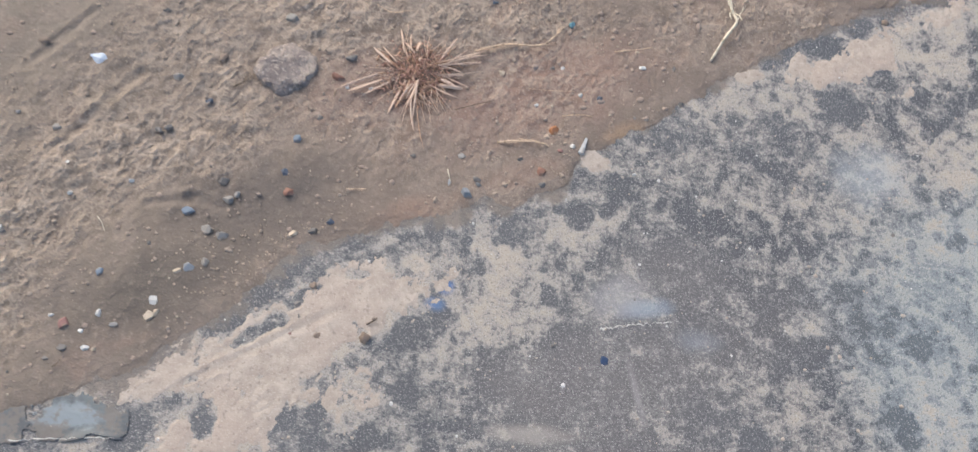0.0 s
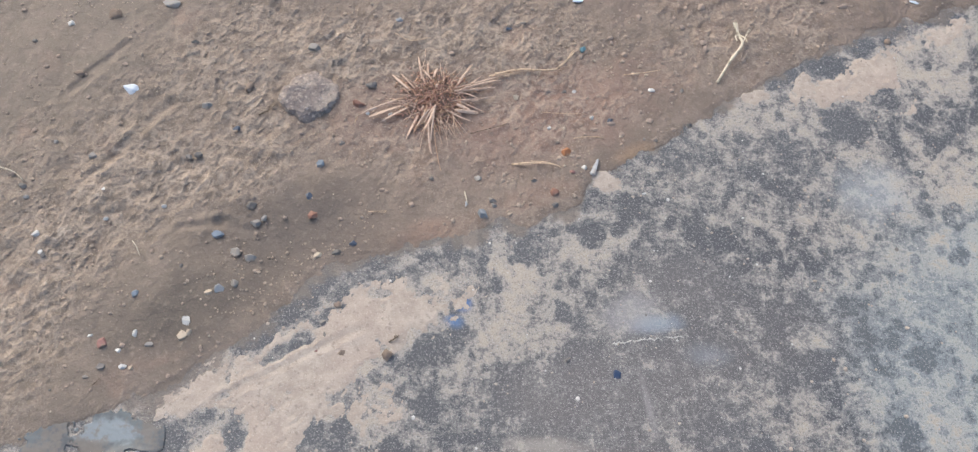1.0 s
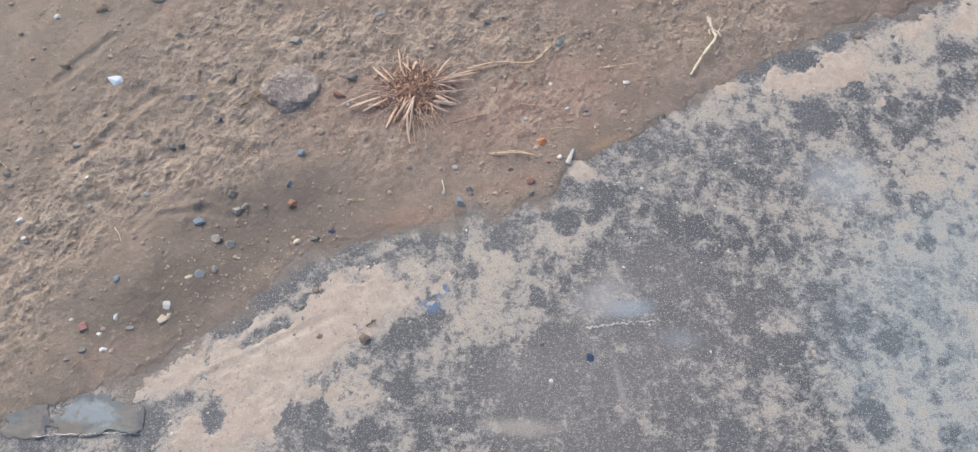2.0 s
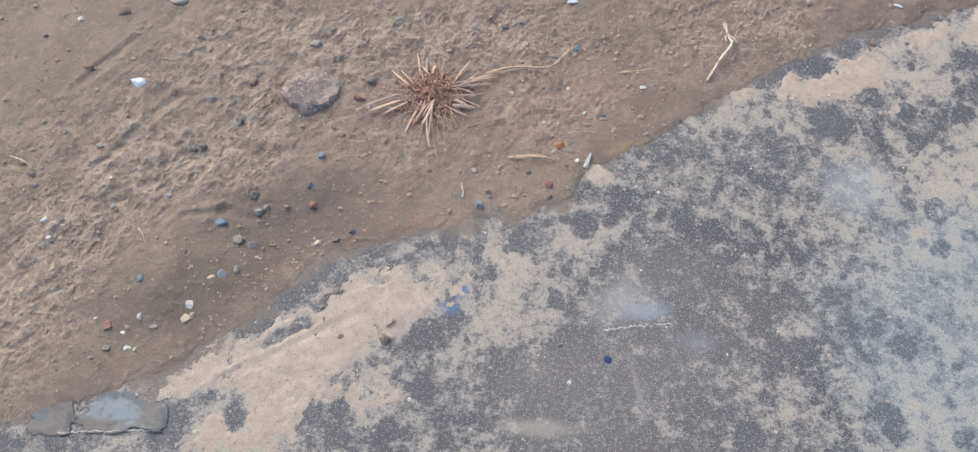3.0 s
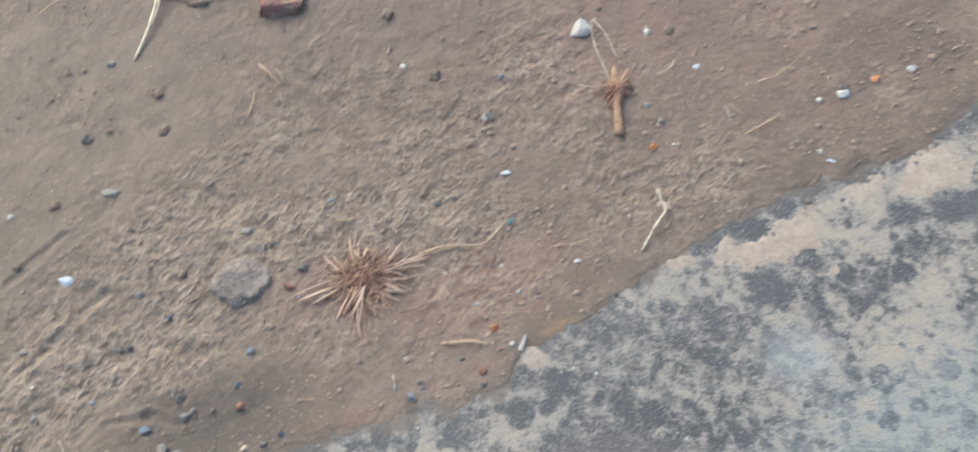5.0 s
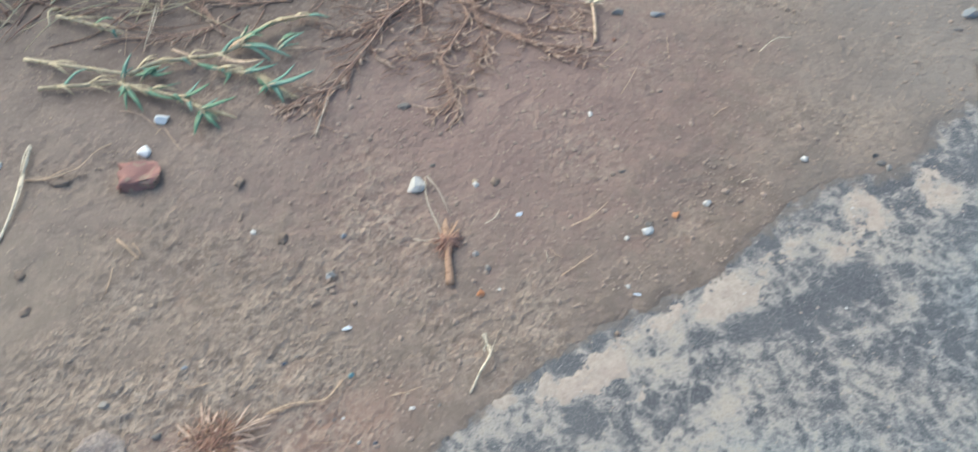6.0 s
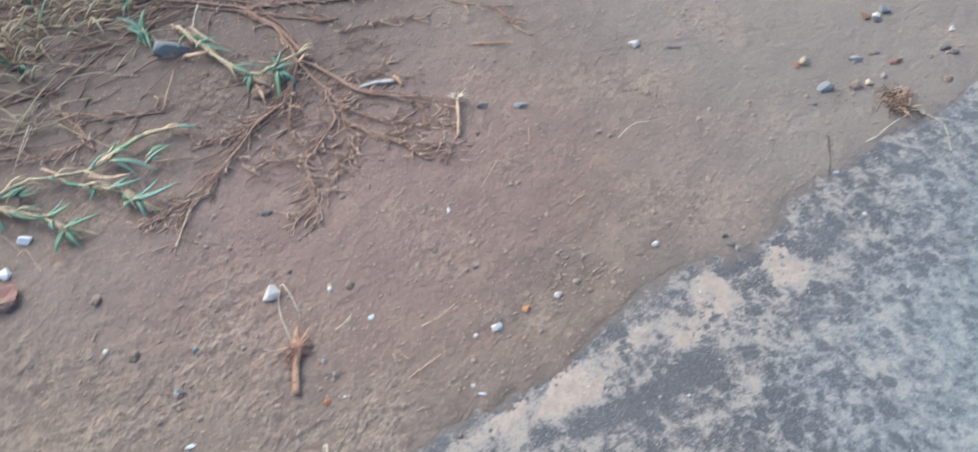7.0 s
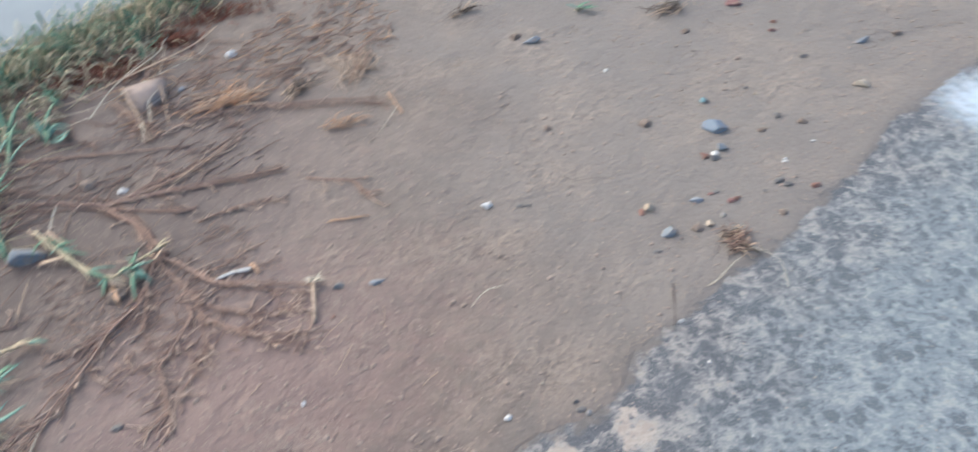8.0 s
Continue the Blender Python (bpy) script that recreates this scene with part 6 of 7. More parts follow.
def dead_tuft():
    """A dead grass tuft: a low crumbling crown, bundles of flat bleached sheaths and a few root hairs."""
    rng = random.Random(21)
    cx, cy = -0.044, 0.352
    tuft = tagged(new("dead_grass_tuft"), "dead straw-brown grass tuft splayed flat on soil", "grass tuft")
    tuft.location = (cx, cy, ground_z(cx, cy))
    pieces, light = [], []
    for k in range(900):
        a, inner = rng.uniform(0, 6.283), 0.0230 * rng.random() ** 0.6 * (1 + 0.22 * math.sin(3 * k) + 0.15 * math.sin(5.1 * k))
        q = Vector((math.cos(a) * inner, math.sin(a) * inner, 0.0008 + rng.uniform(0.0, 0.0050) * max(0.0, 1 - inner / 0.027)))
        if k % 6:
            (pieces if k % 4 else light).append(crumb(q, rng.uniform(0.0004, 0.0011), rng))
        else:
            (pieces if k % 4 else light).append(sheath(q, rng.uniform(0, 360), rng.uniform(0.003, 0.008), rng.uniform(0.0006, 0.0016), 0.0005, 0.002, rng))
    joined("crown", pieces, CROWN, tuft, "matted reddish-brown crown of old stubs")
    joined("flaked_sheath", light, STUB, tuft, "paler chewed flakes of old sheath")
    hairs = []
    for _ in range(50):
        a, inner = rng.uniform(0, 6.283), rng.uniform(0.010, 0.022)
        d = Vector((math.cos(a), math.sin(a), 0))
        s = Vector((-d.y, d.x, 0)) * rng.uniform(-0.010, 0.010)
        out = rng.uniform(0.006, 0.020)
        hairs.append(tube([d * inner + Vector((0, 0, 0.002)), d * (inner + out / 2) + s + Vector((0, 0, 0.002)), d * (inner + out) + s * 1.6 + Vector((0, 0, 0.0008))], 0.00026, 0.00012, 4, 3))
    joined("root_hairs", hairs, TUFT, tuft, "fine tan root hairs")
    # bundles: direction, how many, where they start and end from the middle, width
    for angle, n, near, far, wide in ((32, 6, 0.018, 0.056, 0.0028), (86, 3, 0.014, 0.034, 0.0028), (108, 3, 0.013, 0.034, 0.0026), (146, 4, 0.016, 0.035, 0.0026),
                                      (194, 3, 0.022, 0.048, 0.0030), (-120, 6, 0.014, 0.042, 0.0026), (-90, 4, 0.016, 0.042, 0.0022),
                                      (-74, 2, 0.028, 0.064, 0.0014), (-20, 3, 0.018, 0.034, 0.0030), (-46, 2, 0.016, 0.040, 0.0018), (8, 6, 0.020, 0.050, 0.0012), (62, 2, 0.014, 0.026, 0.0024)):
        lean = angle + rng.gauss(0, 3)
        for k in range(n):
            side = (k - (n - 1) / 2) * wide * 0.5 + rng.gauss(0, 0.0012)
            a, inner = radians(angle), near * rng.uniform(0.55, 1.15)
            start = Vector((math.cos(a) * inner - math.sin(a) * side, math.sin(a) * inner + math.cos(a) * side, rng.uniform(0.0012, 0.0034))) + Vector((rng.gauss(0, 0.0028), rng.gauss(0, 0.0028), 0))
            el = (far - near) * (rng.uniform(0.3, 0.95) if k else 1.0)
            v, f = sheath(start, lean + side * 1500 + rng.gauss(0, 17), el, wide * rng.uniform(0.25, 0.75), rng.uniform(0.0, 0.0018), 0.0012, rng)
            mesh_object("stalk", v, f, (TUFT, TUFT, STUB, TUFT, TUFT)[(k + n) % 5], tuft, smooth=False)


def root_knot():
    """A small uprooted stub: a short stalk with a beard of roots."""
    rng = random.Random(5)
    cx, cy = 0.158, 0.508
    knot = tagged(new("grass_stub"), "small uprooted grass stub with brown bearded roots", "grass stub")
    knot.location = (cx, cy, ground_z(cx, cy))
    v, f = tube([(0.0, 0.006, 0.003), (0.0, -0.004, 0.004), (-0.002, -0.018, 0.004), (-0.004, -0.044, 0.002)], 0.0028, 0.0032, 8, 5, 0.15, 0.4)
    mesh_object("stalk", v, f, STUB, knot, "split tan stalk")
    pieces = []
    for _ in range(90):
        a, r = rng.uniform(0, 6.28), rng.uniform(0.005, 0.020)
        tip = Vector((math.cos(a) * r * 0.85, math.sin(a) * r, rng.uniform(-0.001, 0.003)))
        mid = tip * 0.5 + Vector((rng.uniform(-0.003, 0.003), rng.uniform(-0.003, 0.003), rng.uniform(0.001, 0.006)))
        pieces.append(tube([Vector((0, 0, 0.003)), mid, tip], rng.uniform(0.0005, 0.0012), 0.0003, 5, 4, 0.3))
    for angle, reach, wide in ((94, 0.024, 0.0034), (86, 0.021, 0.0030), (56, 0.024, 0.0018), (108, 0.015, 0.0020), (38, 0.018, 0.0014), (64, 0.020, 0.0012)):
        v, f = sheath(Vector((0, 0.002, 0.004)), angle, reach, wide, 0.001, 0.001, rng)
        mesh_object("split_sheath", v, f, STUB, knot, smooth=False)
    joined("root_beard", pieces, CROWN, knot, "reddish brown bearded roots")
    for pts in ([(-0.004, 0.010, 0.004), (-0.012, 0.045, 0.008), (-0.010, 0.080, 0.001)], [(-0.008, 0.080, 0.002), (0.000, 0.060, 0.004), (0.006, 0.035, 0.001)],
                [(-0.006, 0.004, 0.005), (-0.020, 0.004, 0.004), (-0.030, 0.010, 0.001)]):
        v, f = tube(pts, 0.0006, 0.0003, 4, 5)
        mesh_object("root_hair", v, f, FIBRES["pale"][0], knot)


def straw_knot():
    """A pale dry stem node with a hanging stalk, caught on the roots."""
    rng = random.Random(9)
    cx, cy = 0.366, 0.808
    knot = tagged(new("straw_node"), "pale dry grass node with short frayed stalk", "grass stub")
    knot.location = (cx, cy, ground_z(cx, cy))
    v, f = tube([(0, 0, 0.006), (-0.004, -0.028, 0.006), (-0.010, -0.058, 0.002)], 0.0020, 0.0017, 7, 5, 0.15)
    mesh_object("stalk", v, f, FIBRES["straw"][0], knot)
    pieces = []
    for _ in range(26):
        a, r = rng.uniform(-0.4, 3.5), rng.uniform(0.007, 0.018)
        tip = Vector((math.cos(a) * r, math.sin(a) * r * 0.8, rng.uniform(0.003, 0.013)))
        pieces.append(blade([Vector((0, 0, 0.005)), tip * 0.5 + Vector((0, 0, 0.004)), tip], rng.uniform(0.002, 0.0036), 3, 0.4, 0.0003))
    joined("frayed_sheath", pieces, FIBRES["pale"][0], knot)


def white_stick():
    """A short white stem with a broken tan end."""
    pts = lifted([(0.258, 0.859, 0.002), (0.279, 0.863, 0.003), (0.300, 0.861, 0.003)])
    stick = tagged(new("white_stick"), "short whitish peeled stick with broken tan end", "stick")
    v, f = tube(pts, 0.0024, 0.0031, 8, 5, 0.16, 0.45)
    mesh_object("stem", v, f, STONES["white"][0], stick, "whitish peeled stem")
    v, f = tube(lifted([(0.301, 0.868, 0.004), (0.305, 0.860, 0.005), (0.308, 0.851, 0.002)]), 0.0024, 0.0018, 8, 4, 0.12, 0.7)
    mesh_object("broken_end", v, f, FIBRES["gold"][0], stick, "splintered tan end")


def edge_clump():
    """A knot of dead rootlets caught where mud meets slab."""
    rng = random.Random(31)
    cx, cy = 0.860, 0.688
    clump = tagged(new("rootlet_clump"), "muddy clump of dead rootlets at the slab edge", "roots")
    clump.location = (cx, cy, ground_z(cx, cy))
    for k in range(80):
        a, r = rng.uniform(0, 6.28), rng.uniform(0.006, 0.026)
        s = Vector((rng.uniform(-0.012, 0.012), rng.uniform(-0.016, 0.016), 0.001))
        tip = s + Vector((math.cos(a) * r, math.sin(a) * r, 0.001))
        mid = (s + tip) / 2 + Vector((rng.uniform(-0.006, 0.006), rng.uniform(-0.006, 0.006), rng.uniform(0.002, 0.008)))
        v, f = tube([s, mid, tip], rng.uniform(0.0005, 0.0012), 0.0003, 5, 4, 0.2)
        mesh_object("rootlet", v, f, (ROOT, FIBRES["straw"][0], ROOT, FIBRES["dark"][0])[k % 4], clump)


def wedge_chip():
    """A pale wedge of broken plaster standing at the slab edge."""
    bm = bmesh.new()
    bmesh.ops.create_cube(bm, size=1.0)
    for v in bm.verts:
        narrow = 0.35 if v.co.y > 0 else 1.0
        v.co = Vector((v.co.x * 0.0040 * narrow, v.co.y * 0.0125, v.co.z * 0.0024 * narrow))
    bmesh.ops.bevel(bm, geom=bm.edges[:], offset=0.0006, segments=2, affect="EDGES")
    me = bpy.data.meshes.new("plaster_chip")
    bm.to_mesh(me)
    bm.free()
    me.materials.append(STONES["white"][0])
    ob = new("plaster_chip", me)
    ob.matrix_world = pose(0.0635, 0.296, 0.0022, 6, 6, -22)
    return tagged(ob, "pale wedge-shaped plaster chip at the slab edge", "plaster chip")


def white_strip():
    """A crinkled white film edge stuck to the concrete."""
    rng = random.Random(3)
    verts, faces = [], []
    n = 46
    for i in range(n):
        f = i / (n - 1)
        x, y = 0.064 + 0.047 * f, 0.1745 + 0.0035 * f + 0.0009 * rng.uniform(-1, 1)
        w = 0.0008 * rng.uniform(0.1, 1.0) * (1 - 0.5 * f)
        verts += [(x, y - w, 0.0003), (x, y, 0.0006 * rng.uniform(0.5, 1.0)), (x, y + w, 0.0003)]
        if i:
            a = 3 * (i - 1)
            faces += [(a, a + 3, a + 4, a + 1), (a + 1, a + 4, a + 5, a + 2)]
    ob = mesh_object("paint_flake", verts, faces, STONES["white"][0])
    return tagged(ob, "crinkled thin white line stuck to the concrete", "paint flake")


def plastic_film():
    """A scrap of grey plastic film pressed on the slab, lifted and torn along one side."""
    m = Nodes("scuffed_grey_film", 0.5, 0.5)
    sheen_noise = m.noise(75.0, 5, 0.65, distort=0.6)
    c = m.mix(m.step(m.noise(30.0, 4, 0.6), 0.40, 0.60), (0.075, 0.082, 0.090), (0.125, 0.142, 0.152))
    # pale streak: sky mirrored in the film, painted into its colour
    pale = m.step(m.math("ADD", m.shift(-0.236, 0.130, 0.030, 0.010, -4), m.math("MULTIPLY", sheen_noise, 2.0)), 1.95, 1.45)
    c = m.mix(m.math("MULTIPLY", pale, 0.7), c, (0.270, 0.310, 0.335))
    c = m.mix(m.step(m.noise(55.0, 6, 0.7), 0.47, 0.58, 0.0, 0.85), c, (0.175, 0.150, 0.130))
    m.bump(m.noise(240.0, 3), 0.3, 0.0008)
    m.colour(c)
    keep = lambda u, v, x, y: np.minimum(np.minimum(u, 1 - u) * 3.0, np.minimum(v + 0.22, 1 - v)) + 0.85 * waves(x, y, 55, 5, 0.65, 341) > 0.18
    film = tagged(new("plastic_film"), "torn scrap of bluish grey plastic film on concrete", "plastic film")
    n, rows = 110, 48
    gx, gy = np.meshgrid(np.linspace(-0.284, -0.200, n), np.linspace(0.0, 1.0, rows))
    low = 0.1165 + 0.0022 * waves(gx, gx * 0, 60, 4, 0.7, 311)
    high = 0.1445 + 0.0060 * waves(gx, gx * 0 + 3, 45, 4, 0.65, 317) - 0.010 * np.clip((gx + 0.215) / 0.015, 0, 1)
    y = low + (high - low) * gy
    lift = np.exp(-(gy / 0.16) ** 2) * 0.0013 * np.clip(0.3 + 1.8 * waves(gx, y, 70, 3, 0.6, 331), 0, 1)
    z = 0.0003 + 0.00018 * (1 + waves(gx * 0.5, y * 2.2, 80, 3, 0.55, 337)) * (1 - np.abs(2 * gy - 1) ** 4) + lift * np.clip(8 * ((gx + 0.284) / 0.084) * (1 - (gx + 0.284) / 0.084), 0, 1)
    there = keep((gx + 0.284) / 0.084, gy, gx, y)
    verts = np.stack([gx, y, z], -1).reshape(-1, 3).tolist()
    faces = [(j * n + i, j * n + i + 1, (j + 1) * n + i + 1, (j + 1) * n + i) for j in range(rows - 1) for i in range(n - 1) if there[j, i]]
    body = mesh_object("sheet", verts, faces, m.mat, film)
    thick = body.modifiers.new("thickness", "SOLIDIFY")
    thick.thickness, thick.offset = 0.00012, -1.0
    rng = random.Random(83)
    pieces = []
    for start, end in ((-0.262, -0.246), (-0.249, -0.226), (-0.222, -0.206)):
        line = [Vector((x, 0.1172 + 0.0007 * rng.uniform(-1, 1), 0.0016 + rng.uniform(0, 0.0010))) for x in np.linspace(start, end, 9)]
        pieces.append(tube(line, rng.uniform(0.0003, 0.0006), 0.0001, 5, 4, 0.6, 0.5))
    joined("torn_edge", pieces, STONES["white"][0], film, "frayed white torn edge")


plastic_film()
big_stone()
pink_stone()
dead_tuft()
root_knot()
straw_knot()
white_stick()
edge_clump()
wedge_chip()
white_strip()


def frayed_straw(x, y, reach, turn, n, seed, tone="gold"):
    """A frayed bunch of old straw lying on the soil, its strands bent and split."""
    rng = random.Random(seed)
    bunch = tagged(new("frayed_straw"), "frayed bunch of orange-tan straw lying on soil", "straw bunch", "frayed straw bunches")
    bunch.location = (x, y, ground_z(x, y))
    for k in range(n):
        a = radians(turn) + rng.gauss(0, 0.45) + (math.pi if rng.random() < 0.4 else 0)
        d = Vector((math.cos(a), math.sin(a), 0))
        q = Vector((rng.gauss(0, 0.25) * reach, rng.gauss(0, 0.12) * reach, 0.001))
        el = reach * rng.uniform(0.3, 0.9)
        bend = Vector((rng.uniform(-1, 1), rng.uniform(-1, 1), 0)) * 0.2 * el
        v, f = tube([q, q + d * el * 0.5 + bend + Vector((0, 0, rng.uniform(0.002, 0.012))), q + d * el + Vector((0, 0, rng.uniform(0.0, 0.006)))],
                    rng.uniform(0.0009, 0.0018), 0.0006, 5, 4, 0.2, 0.6)
        mesh_object("strand", v, f, FIBRES[tone][0] if k % 3 else FIBRES["straw"][0], bunch)


frayed_straw(0.317, 1.232, 0.060, 5, 90, 71, "gold")
frayed_straw(0.519, 1.237, 0.07, 75, 34, 72, "straw")
frayed_straw(0.467, 1.111, 0.04, 12, 16, 73, "gold")
frayed_straw(0.422, 1.224, 0.06, 40, 18, 74, "dark")


frayed_straw(1.049, 1.209, 0.050, 10, 26, 75, "dark")
frayed_straw(0.722, 1.342, 0.040, 30, 18, 76, "dark")


def scattered(name, material, n, place, size, seed, label, category, flat=0.7):
    """Uncounted grains or crumbs on the ground, as one thing."""
    rng = random.Random(seed)
    unit = bmesh.new()
    bmesh.ops.create_icosphere(unit, subdivisions=1, radius=1.0)
    uv = [v.co.copy() for v in unit.verts]
    uf = [tuple(v.index for v in f.verts) for f in unit.faces]
    unit.free()
    verts, faces = [], []
    spots = [place(rng) for _ in range(n)]
    for (x, y), low in zip(spots, ground_zs(spots)):
        r = size * rng.uniform(0.4, 1.0) ** 1.6 if rng.random() < 0.9 else size * rng.uniform(1.0, 1.7)
        z = float(low) + 0.05 * r
        turn = Matrix.Rotation(rng.uniform(0, 6.28), 3, "Z") @ Matrix.Rotation(rng.uniform(0, 6.28), 3, "X")
        sx, sy = rng.uniform(0.7, 1.3), rng.uniform(0.7, 1.2)
        base = len(verts)
        for c in uv:
            p = turn @ (c * rng.uniform(0.75, 1.15))
            verts.append((x + p.x * r * sx, y + p.y * r * sy, z + p.z * r * flat))
        faces += [tuple(i + base for i in f) for f in uf]
    ob = mesh_object(name, verts, faces, material, smooth=False)
    return tagged(ob, label, category, kind="stuff")


def on_soil(rng):
    x = rng.uniform(-0.40, 1.45)
    return x, float(edge(x)) + 0.005 + rng.random() ** 1.3 * 0.95


def on_slab(rng):
    x = rng.uniform(-0.30, 1.20)
    return x, float(edge(x)) - 0.003 - rng.random() ** 1.2 * 0.40


def in_crust(rng):
    """Where the dry crust has broken into grains: in drifts, not evenly."""
    while True:
        x, y = on_soil(rng)
        if noise.noise(Vector((x * 16, y * 16, 3.0))) + 0.6 * noise.noise(Vector((x * 60, y * 60, 7.0))) > 0.12 + 0.35 * max(x, 0):
            return x, y


LUMP = stone_material("mud_lump", (0.265, 0.202, 0.166), (0.350, 0.272, 0.222), 0.9, 0.2)
CRUMB = stone_material("dry_crumb", (0.330, 0.255, 0.200), (0.450, 0.362, 0.290), 0.95, 0.2)
scattered("crust_grains", CRUMB, 9000, in_crust, 0.0011, 50, "pale grains of broken dry crust in drifts", "soil crumbs")
scattered("soil_crumbs", LUMP, 6500, on_soil, 0.0013, 51, "countless small brown soil crumbs on the ground", "soil crumbs", 0.55)
def on_far_soil(rng):
    x = rng.uniform(0.05, 1.45)
    return x, float(edge(x)) + 0.02 + rng.random() ** 1.2 * 0.75


scattered("mud_lumps", LUMP, 5200, on_far_soil, 0.0020, 57, "small soft lumps standing out of smooth mud", "soil crumbs", 0.5)
scattered("dark_grit", STONES["darkgrey"][0], 50, on_soil, 0.0010, 52, "fine dark grit strewn over damp soil", "grit")
scattered("pale_grit", STONES["tan"][0], 700, on_soil, 0.0010, 53, "fine pale grit strewn over damp soil", "grit")
scattered("white_grains", STONES["white"][0], 420, on_slab, 0.0008, 54, "tiny white grains sticking to the concrete", "grit")
scattered("sand_grains", SAND, 2600, on_slab, 0.0009, 55, "loose sand grains scattered over the concrete", "sand")
scattered("dark_grains", STONES["darkgrey"][0], 260, on_slab, 0.0009, 56, "tiny dark grains scattered over the concrete", "grit")


def litter(name, material, n, place, length, wide, seed, label, category, rise=0.012, flatblade=False):
    """Uncounted dry stalks or blades lying criss-cross, as one thing."""
    rng = random.Random(seed)
    verts, faces = [], []
    spots = [place(rng) for _ in range(n)]
    for (x, y), low in zip(spots, ground_zs(spots)):
        a, el = rng.gauss(0.15, 0.75), length * rng.uniform(0.35, 1.0)
        z = float(low)
        d = Vector((math.cos(a), math.sin(a), 0)) * rng.choice((-1, 1))
        up, top = rng.uniform(0.2, 1.0) * rise, rng.uniform(0, 1.0) * rise
        s = Vector((-d.y, d.x, 0)) * rng.uniform(-0.15, 0.15) * el
        p = [Vector((x, y, z)), Vector((x, y, z + up)) + d * el * 0.5 + s, Vector((x, y, z + top * 0.7)) + d * el]
        w = wide * rng.uniform(0.5, 1.2)
        v, f = blade(p, w, 3, 0.4, 0.0002) if flatblade else tube(p, w / 2, w / 4, 4, 3)
        base = len(verts)
        verts += v
        faces += [tuple(i + base for i in g) for g in f]
    ob = mesh_object(name, verts, faces, material)
    return tagged(ob, label, category, kind="stuff")


def rim_line(x):
    return 1.45 + 0.50 * x


def in_mat(rng):
    """The matted bank: thick along its far rim, thinning towards the bare soil."""
    while True:
        x, y = rng.uniform(-0.60, 0.62), rng.uniform(0.80, 1.75)
        rim = rim_line(x) + 0.06
        inner = 1.07 + 0.95 * (x + 0.07) + 0.05 * math.sin(11 * x)
        if x > 0.24:
            inner = rim - 0.14
        if inner < y < rim and rng.random() < 0.12 + 0.88 * (y - inner) / (rim - inner):
            return x, y


def in_fringe(rng):
    """Stray stalks on the bare soil before the bank."""
    x = rng.uniform(-0.42, 0.02)
    return x, 0.82 + 0.36 * rng.random() ** 0.7 - 0.12 * x


def in_belt(rng):
    """Old runners between the bank and the bare strip."""
    x = rng.uniform(-0.10, 0.34)
    return x, 1.02 + 0.20 * rng.random() + 0.15 * x


def on_rim(rng):
    x = rng.uniform(-0.6, 0.45)
    return x, rim_line(x) + rng.gauss(0, 0.045)


def in_mulch(rng):
    x, y, sx, sy = rng.choice(((0.125, 1.397, 0.050, 0.022), (0.125, 1.397, 0.050, 0.022), (0.325, 1.510, 0.045, 0.016), (0.255, 1.448, 0.022, 0.014)))
    return x + rng.gauss(0, sx), y + rng.gauss(0, sy)


litter("dry_grass_mat", HAY, 1500, in_mat, 0.055, 0.0034, 61, "dense mat of dry pale grass stalks", "dry grass", 0.026)
litter("dead_grass_litter", ROOT, 750, in_mat, 0.070, 0.0028, 62, "dark brown dead grass litter in the mat", "dry grass", 0.012)
litter("stray_stalks", ROOT, 240, in_fringe, 0.11, 0.0026, 63, "stray dead brown stalks on damp soil", "dry grass", 0.006)
litter("thin_stalks", HAY, 170, in_fringe, 0.10, 0.0022, 67, "thin pale stalks strewn on damp soil", "dry grass", 0.008)
litter("belt_stalks", ROOT, 140, in_belt, 0.08, 0.0020, 68, "half-buried brown stalks in damp soil", "dry grass", 0.004)
def by_roots(rng):
    """Among the spread roots."""
    a, r = rng.uniform(0, 6.283), rng.random() ** 0.7
    return 0.19 + 0.15 * r * math.cos(a), 0.85 + 0.14 * r * math.sin(a)


def in_debris(rng):
    """Between the bank and the bare strip at its far end."""
    x = rng.uniform(0.16, 0.60)
    return x, 1.17 + 0.30 * (x - 0.16) + 0.20 * rng.random()


scattered("bank_crumbs", STONES["brown"][0], 1500, lambda rng: in_belt(rng) if rng.random() < 0.5 else in_debris(rng), 0.0024, 73, "dark crumbs of earth before the grassy bank", "soil crumbs")
litter("debris_stalks", ROOT, 200, in_debris, 0.060, 0.0024, 71, "dark broken stalks strewn before the bank", "dry grass", 0.008)
litter("debris_straw", FIBRES["gold"][0], 130, in_debris, 0.034, 0.0024, 72, "orange-tan straw scraps strewn before the bank", "dry grass", 0.008)
litter("root_fibres", ROOT, 420, by_roots, 0.030, 0.0014, 70, "fine dead root fibres matted about the roots", "dry grass", 0.004)
litter("grass_rim", GREEN, 700, on_rim, 0.065, 0.0044, 64, "green grass blades growing along the bank rim", "grass", 0.050, True)
litter("yellowing_grass", HAY, 1000, on_rim, 0.065, 0.0030, 65, "yellowing grass blades along the bank rim", "grass", 0.045, True)
litter("mat_blades", GREEN, 190, in_mat, 0.055, 0.0060, 69, "single green blades growing through the mat", "grass", 0.050, True)
litter("red_mulch", MULCH, 620, in_mulch, 0.030, 0.0034, 66, "patch of rusty red-brown plant mulch", "mulch", 0.012, True)

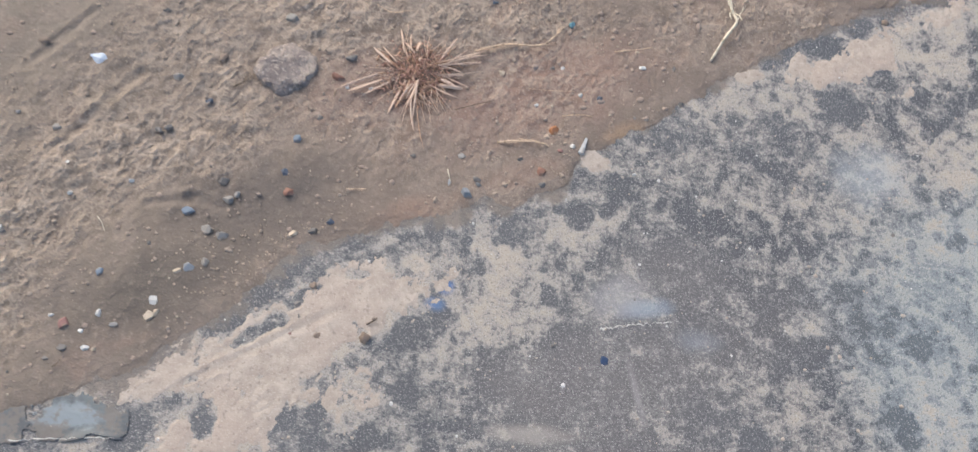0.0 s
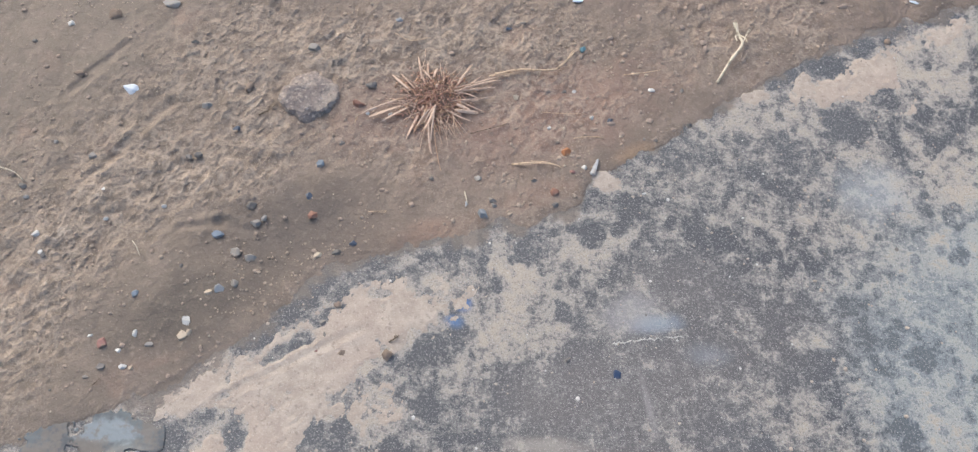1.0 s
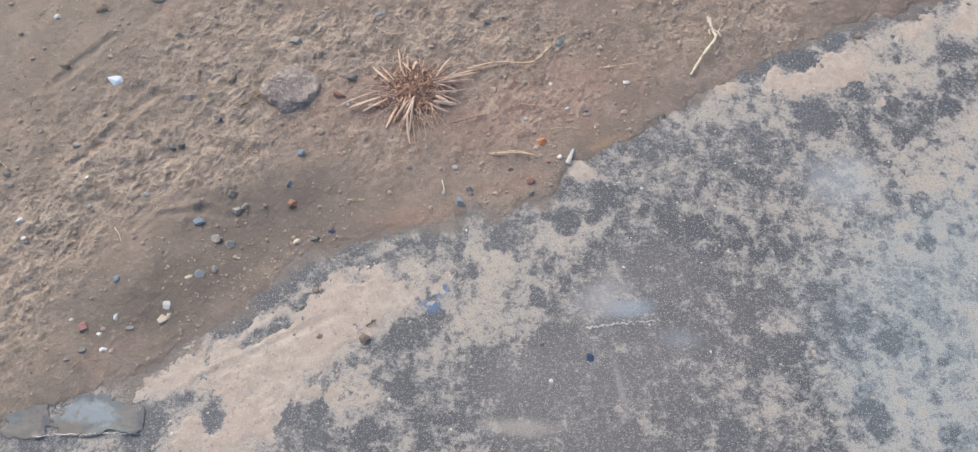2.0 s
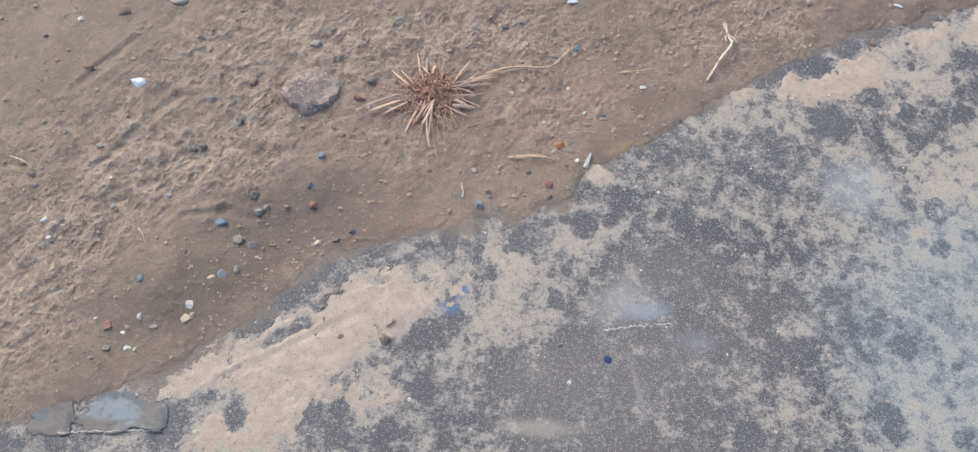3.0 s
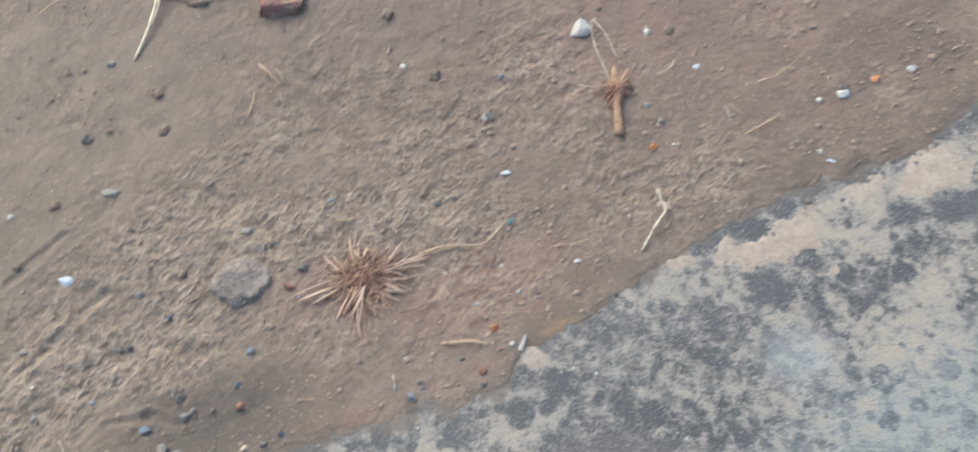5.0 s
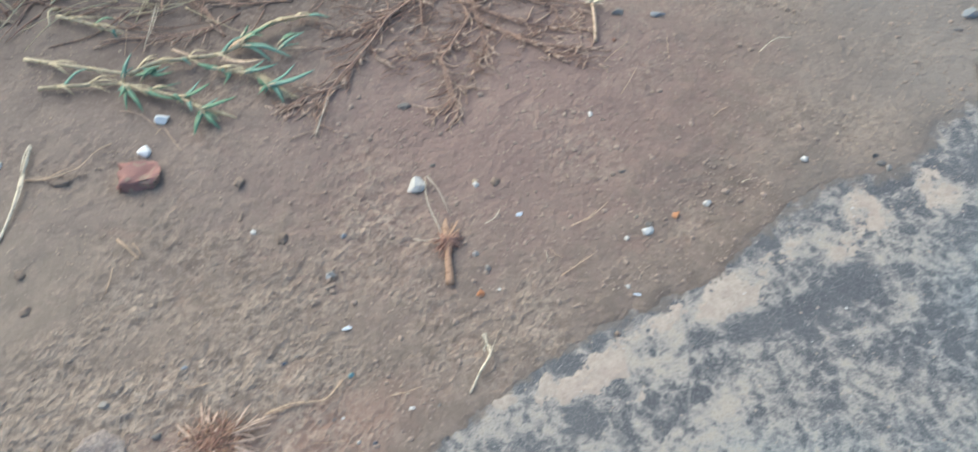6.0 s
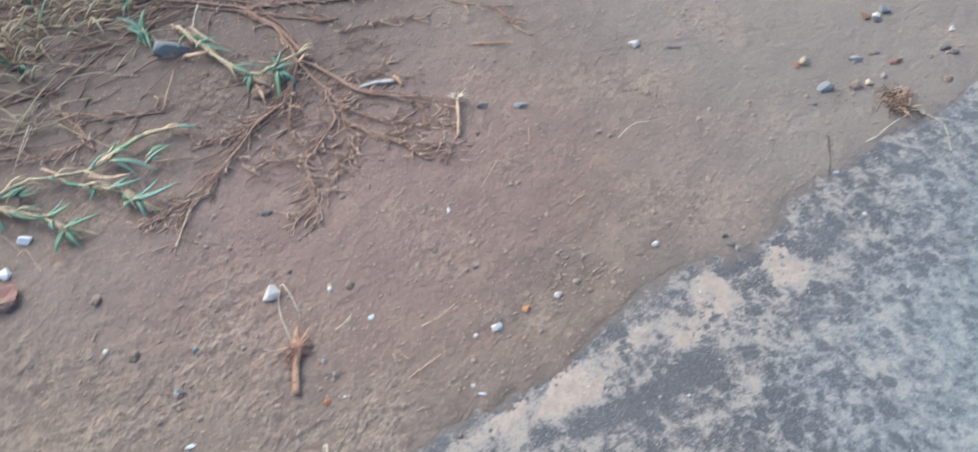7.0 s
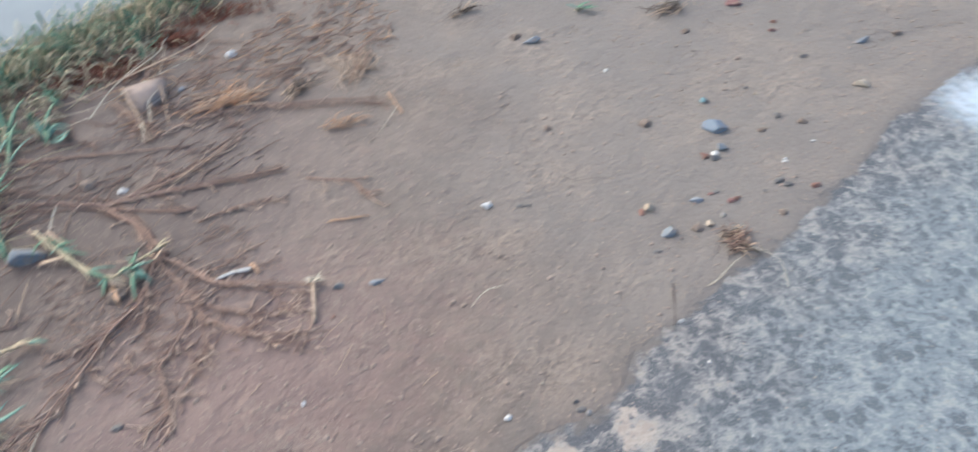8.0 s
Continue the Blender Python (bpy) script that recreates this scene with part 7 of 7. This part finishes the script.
# single stalks and sprigs in front of the bank
for colour, wide, line in (
        ("bluegreen", 6, [(-0.025, 1.117, 0.004), (-0.011, 1.150, 0.014), (0.004, 1.181, 0.016)]), ("bluegreen", 5, [(-0.027, 1.121, 0.004), (-0.031, 1.145, 0.012), (-0.039, 1.165, 0.010)]),
        ("green", 5, [(-0.025, 1.117, 0.004), (-0.014, 1.112, 0.010), (-0.002, 1.105, 0.006)]), ("bluegreen", 6, [(0.005, 1.026, 0.004), (-0.011, 1.046, 0.010), (-0.030, 1.060, 0.008)]),
        ("green", 5, [(0.005, 1.026, 0.004), (0.005, 1.046, 0.012), (0.007, 1.067, 0.010)]), ("green", 8, [(-0.003, 1.253, 0.006), (0.010, 1.255, 0.014), (0.029, 1.255, 0.010)]),
        ("green", 9, [(0.001, 1.264, 0.006), (-0.010, 1.316, 0.022), (-0.020, 1.361, 0.020)]), ("green", 5, [(0.006, 1.193, 0.004), (0.012, 1.241, 0.018), (0.019, 1.279, 0.018)]),
        ("bluegreen", 7, [(-0.004, 1.256, 0.006), (0.002, 1.235, 0.012), (-0.011, 1.210, 0.006)]), ("bluegreen", 7, [(0.055, 1.235, 0.004), (0.048, 1.263, 0.014), (0.035, 1.288, 0.012)]),
        ("bluegreen", 7, [(0.057, 1.234, 0.004), (0.069, 1.254, 0.012), (0.089, 1.251, 0.008)]), ("green", 6, [(0.057, 1.234, 0.004), (0.061, 1.280, 0.018), (0.078, 1.331, 0.014)])):
    leaf(colour, wide, line)
for thick, colour, line in (
        (2.2, "pale", [(-0.113, 1.248, 0.010), (-0.087, 1.249, 0.014), (-0.059, 1.231, 0.014), (-0.047, 1.203, 0.012), (-0.057, 1.170, 0.010), (-0.076, 1.150, 0.006), (-0.078, 1.120, 0.002)]),
        (1.8, "straw", [(-0.099, 1.207, 0.008), (-0.089, 1.174, 0.010), (-0.091, 1.129, 0.002)]), (1.6, "pale", [(-0.097, 1.104, 0.004), (-0.081, 1.121, 0.008), (-0.060, 1.098, 0.002)]),
        (2.0, "straw", [(0.167, 1.311, 0.016), (0.178, 1.264, 0.014), (0.193, 1.205, 0.008), (0.198, 1.175, 0.002)]), (1.4, "straw", [(0.222, 1.301, 0.016), (0.226, 1.250, 0.012), (0.226, 1.202, 0.002)]),
        (1.3, "pale", [(0.202, 1.216, 0.004), (0.203, 1.257, 0.014), (0.217, 1.281, 0.016)]), (1.5, "pale", [(0.187, 1.221, 0.004), (0.191, 1.193, 0.008), (0.188, 1.178, 0.002)]),
        (2.2, "straw", [(0.243, 1.213, 0.004), (0.265, 1.220, 0.008), (0.301, 1.219, 0.010)]), (2.2, "pale", [(-0.049, 1.273, 0.010), (-0.043, 1.285, 0.014), (-0.037, 1.296, 0.010)]),
        (2.0, "straw", [(0.039, 1.036, 0.004), (0.053, 1.017, 0.008), (0.072, 1.001, 0.006)]), (1.8, "pale", [(0.065, 1.021, 0.004), (0.070, 1.042, 0.010), (0.074, 1.063, 0.008)]),
        (2.4, "straw", [(0.062, 1.310, 0.006), (0.110, 1.314, 0.012), (0.157, 1.330, 0.018), (0.238, 1.367, 0.016), (0.290, 1.410, 0.012), (0.322, 1.458, 0.006)]),
        (2.0, "pale", [(0.114, 1.262, 0.004), (0.156, 1.326, 0.014), (0.224, 1.385, 0.018), (0.234, 1.420, 0.014), (0.240, 1.453, 0.006)]),
        (1.8, "straw", [(0.226, 1.372, 0.016), (0.260, 1.370, 0.010), (0.293, 1.359, 0.004)]),
        (0.8, "dark", [(0.755, 0.655, 0.001), (0.742, 0.626, 0.002), (0.728, 0.600, 0.001)])):
    straw(thick, colour, line)
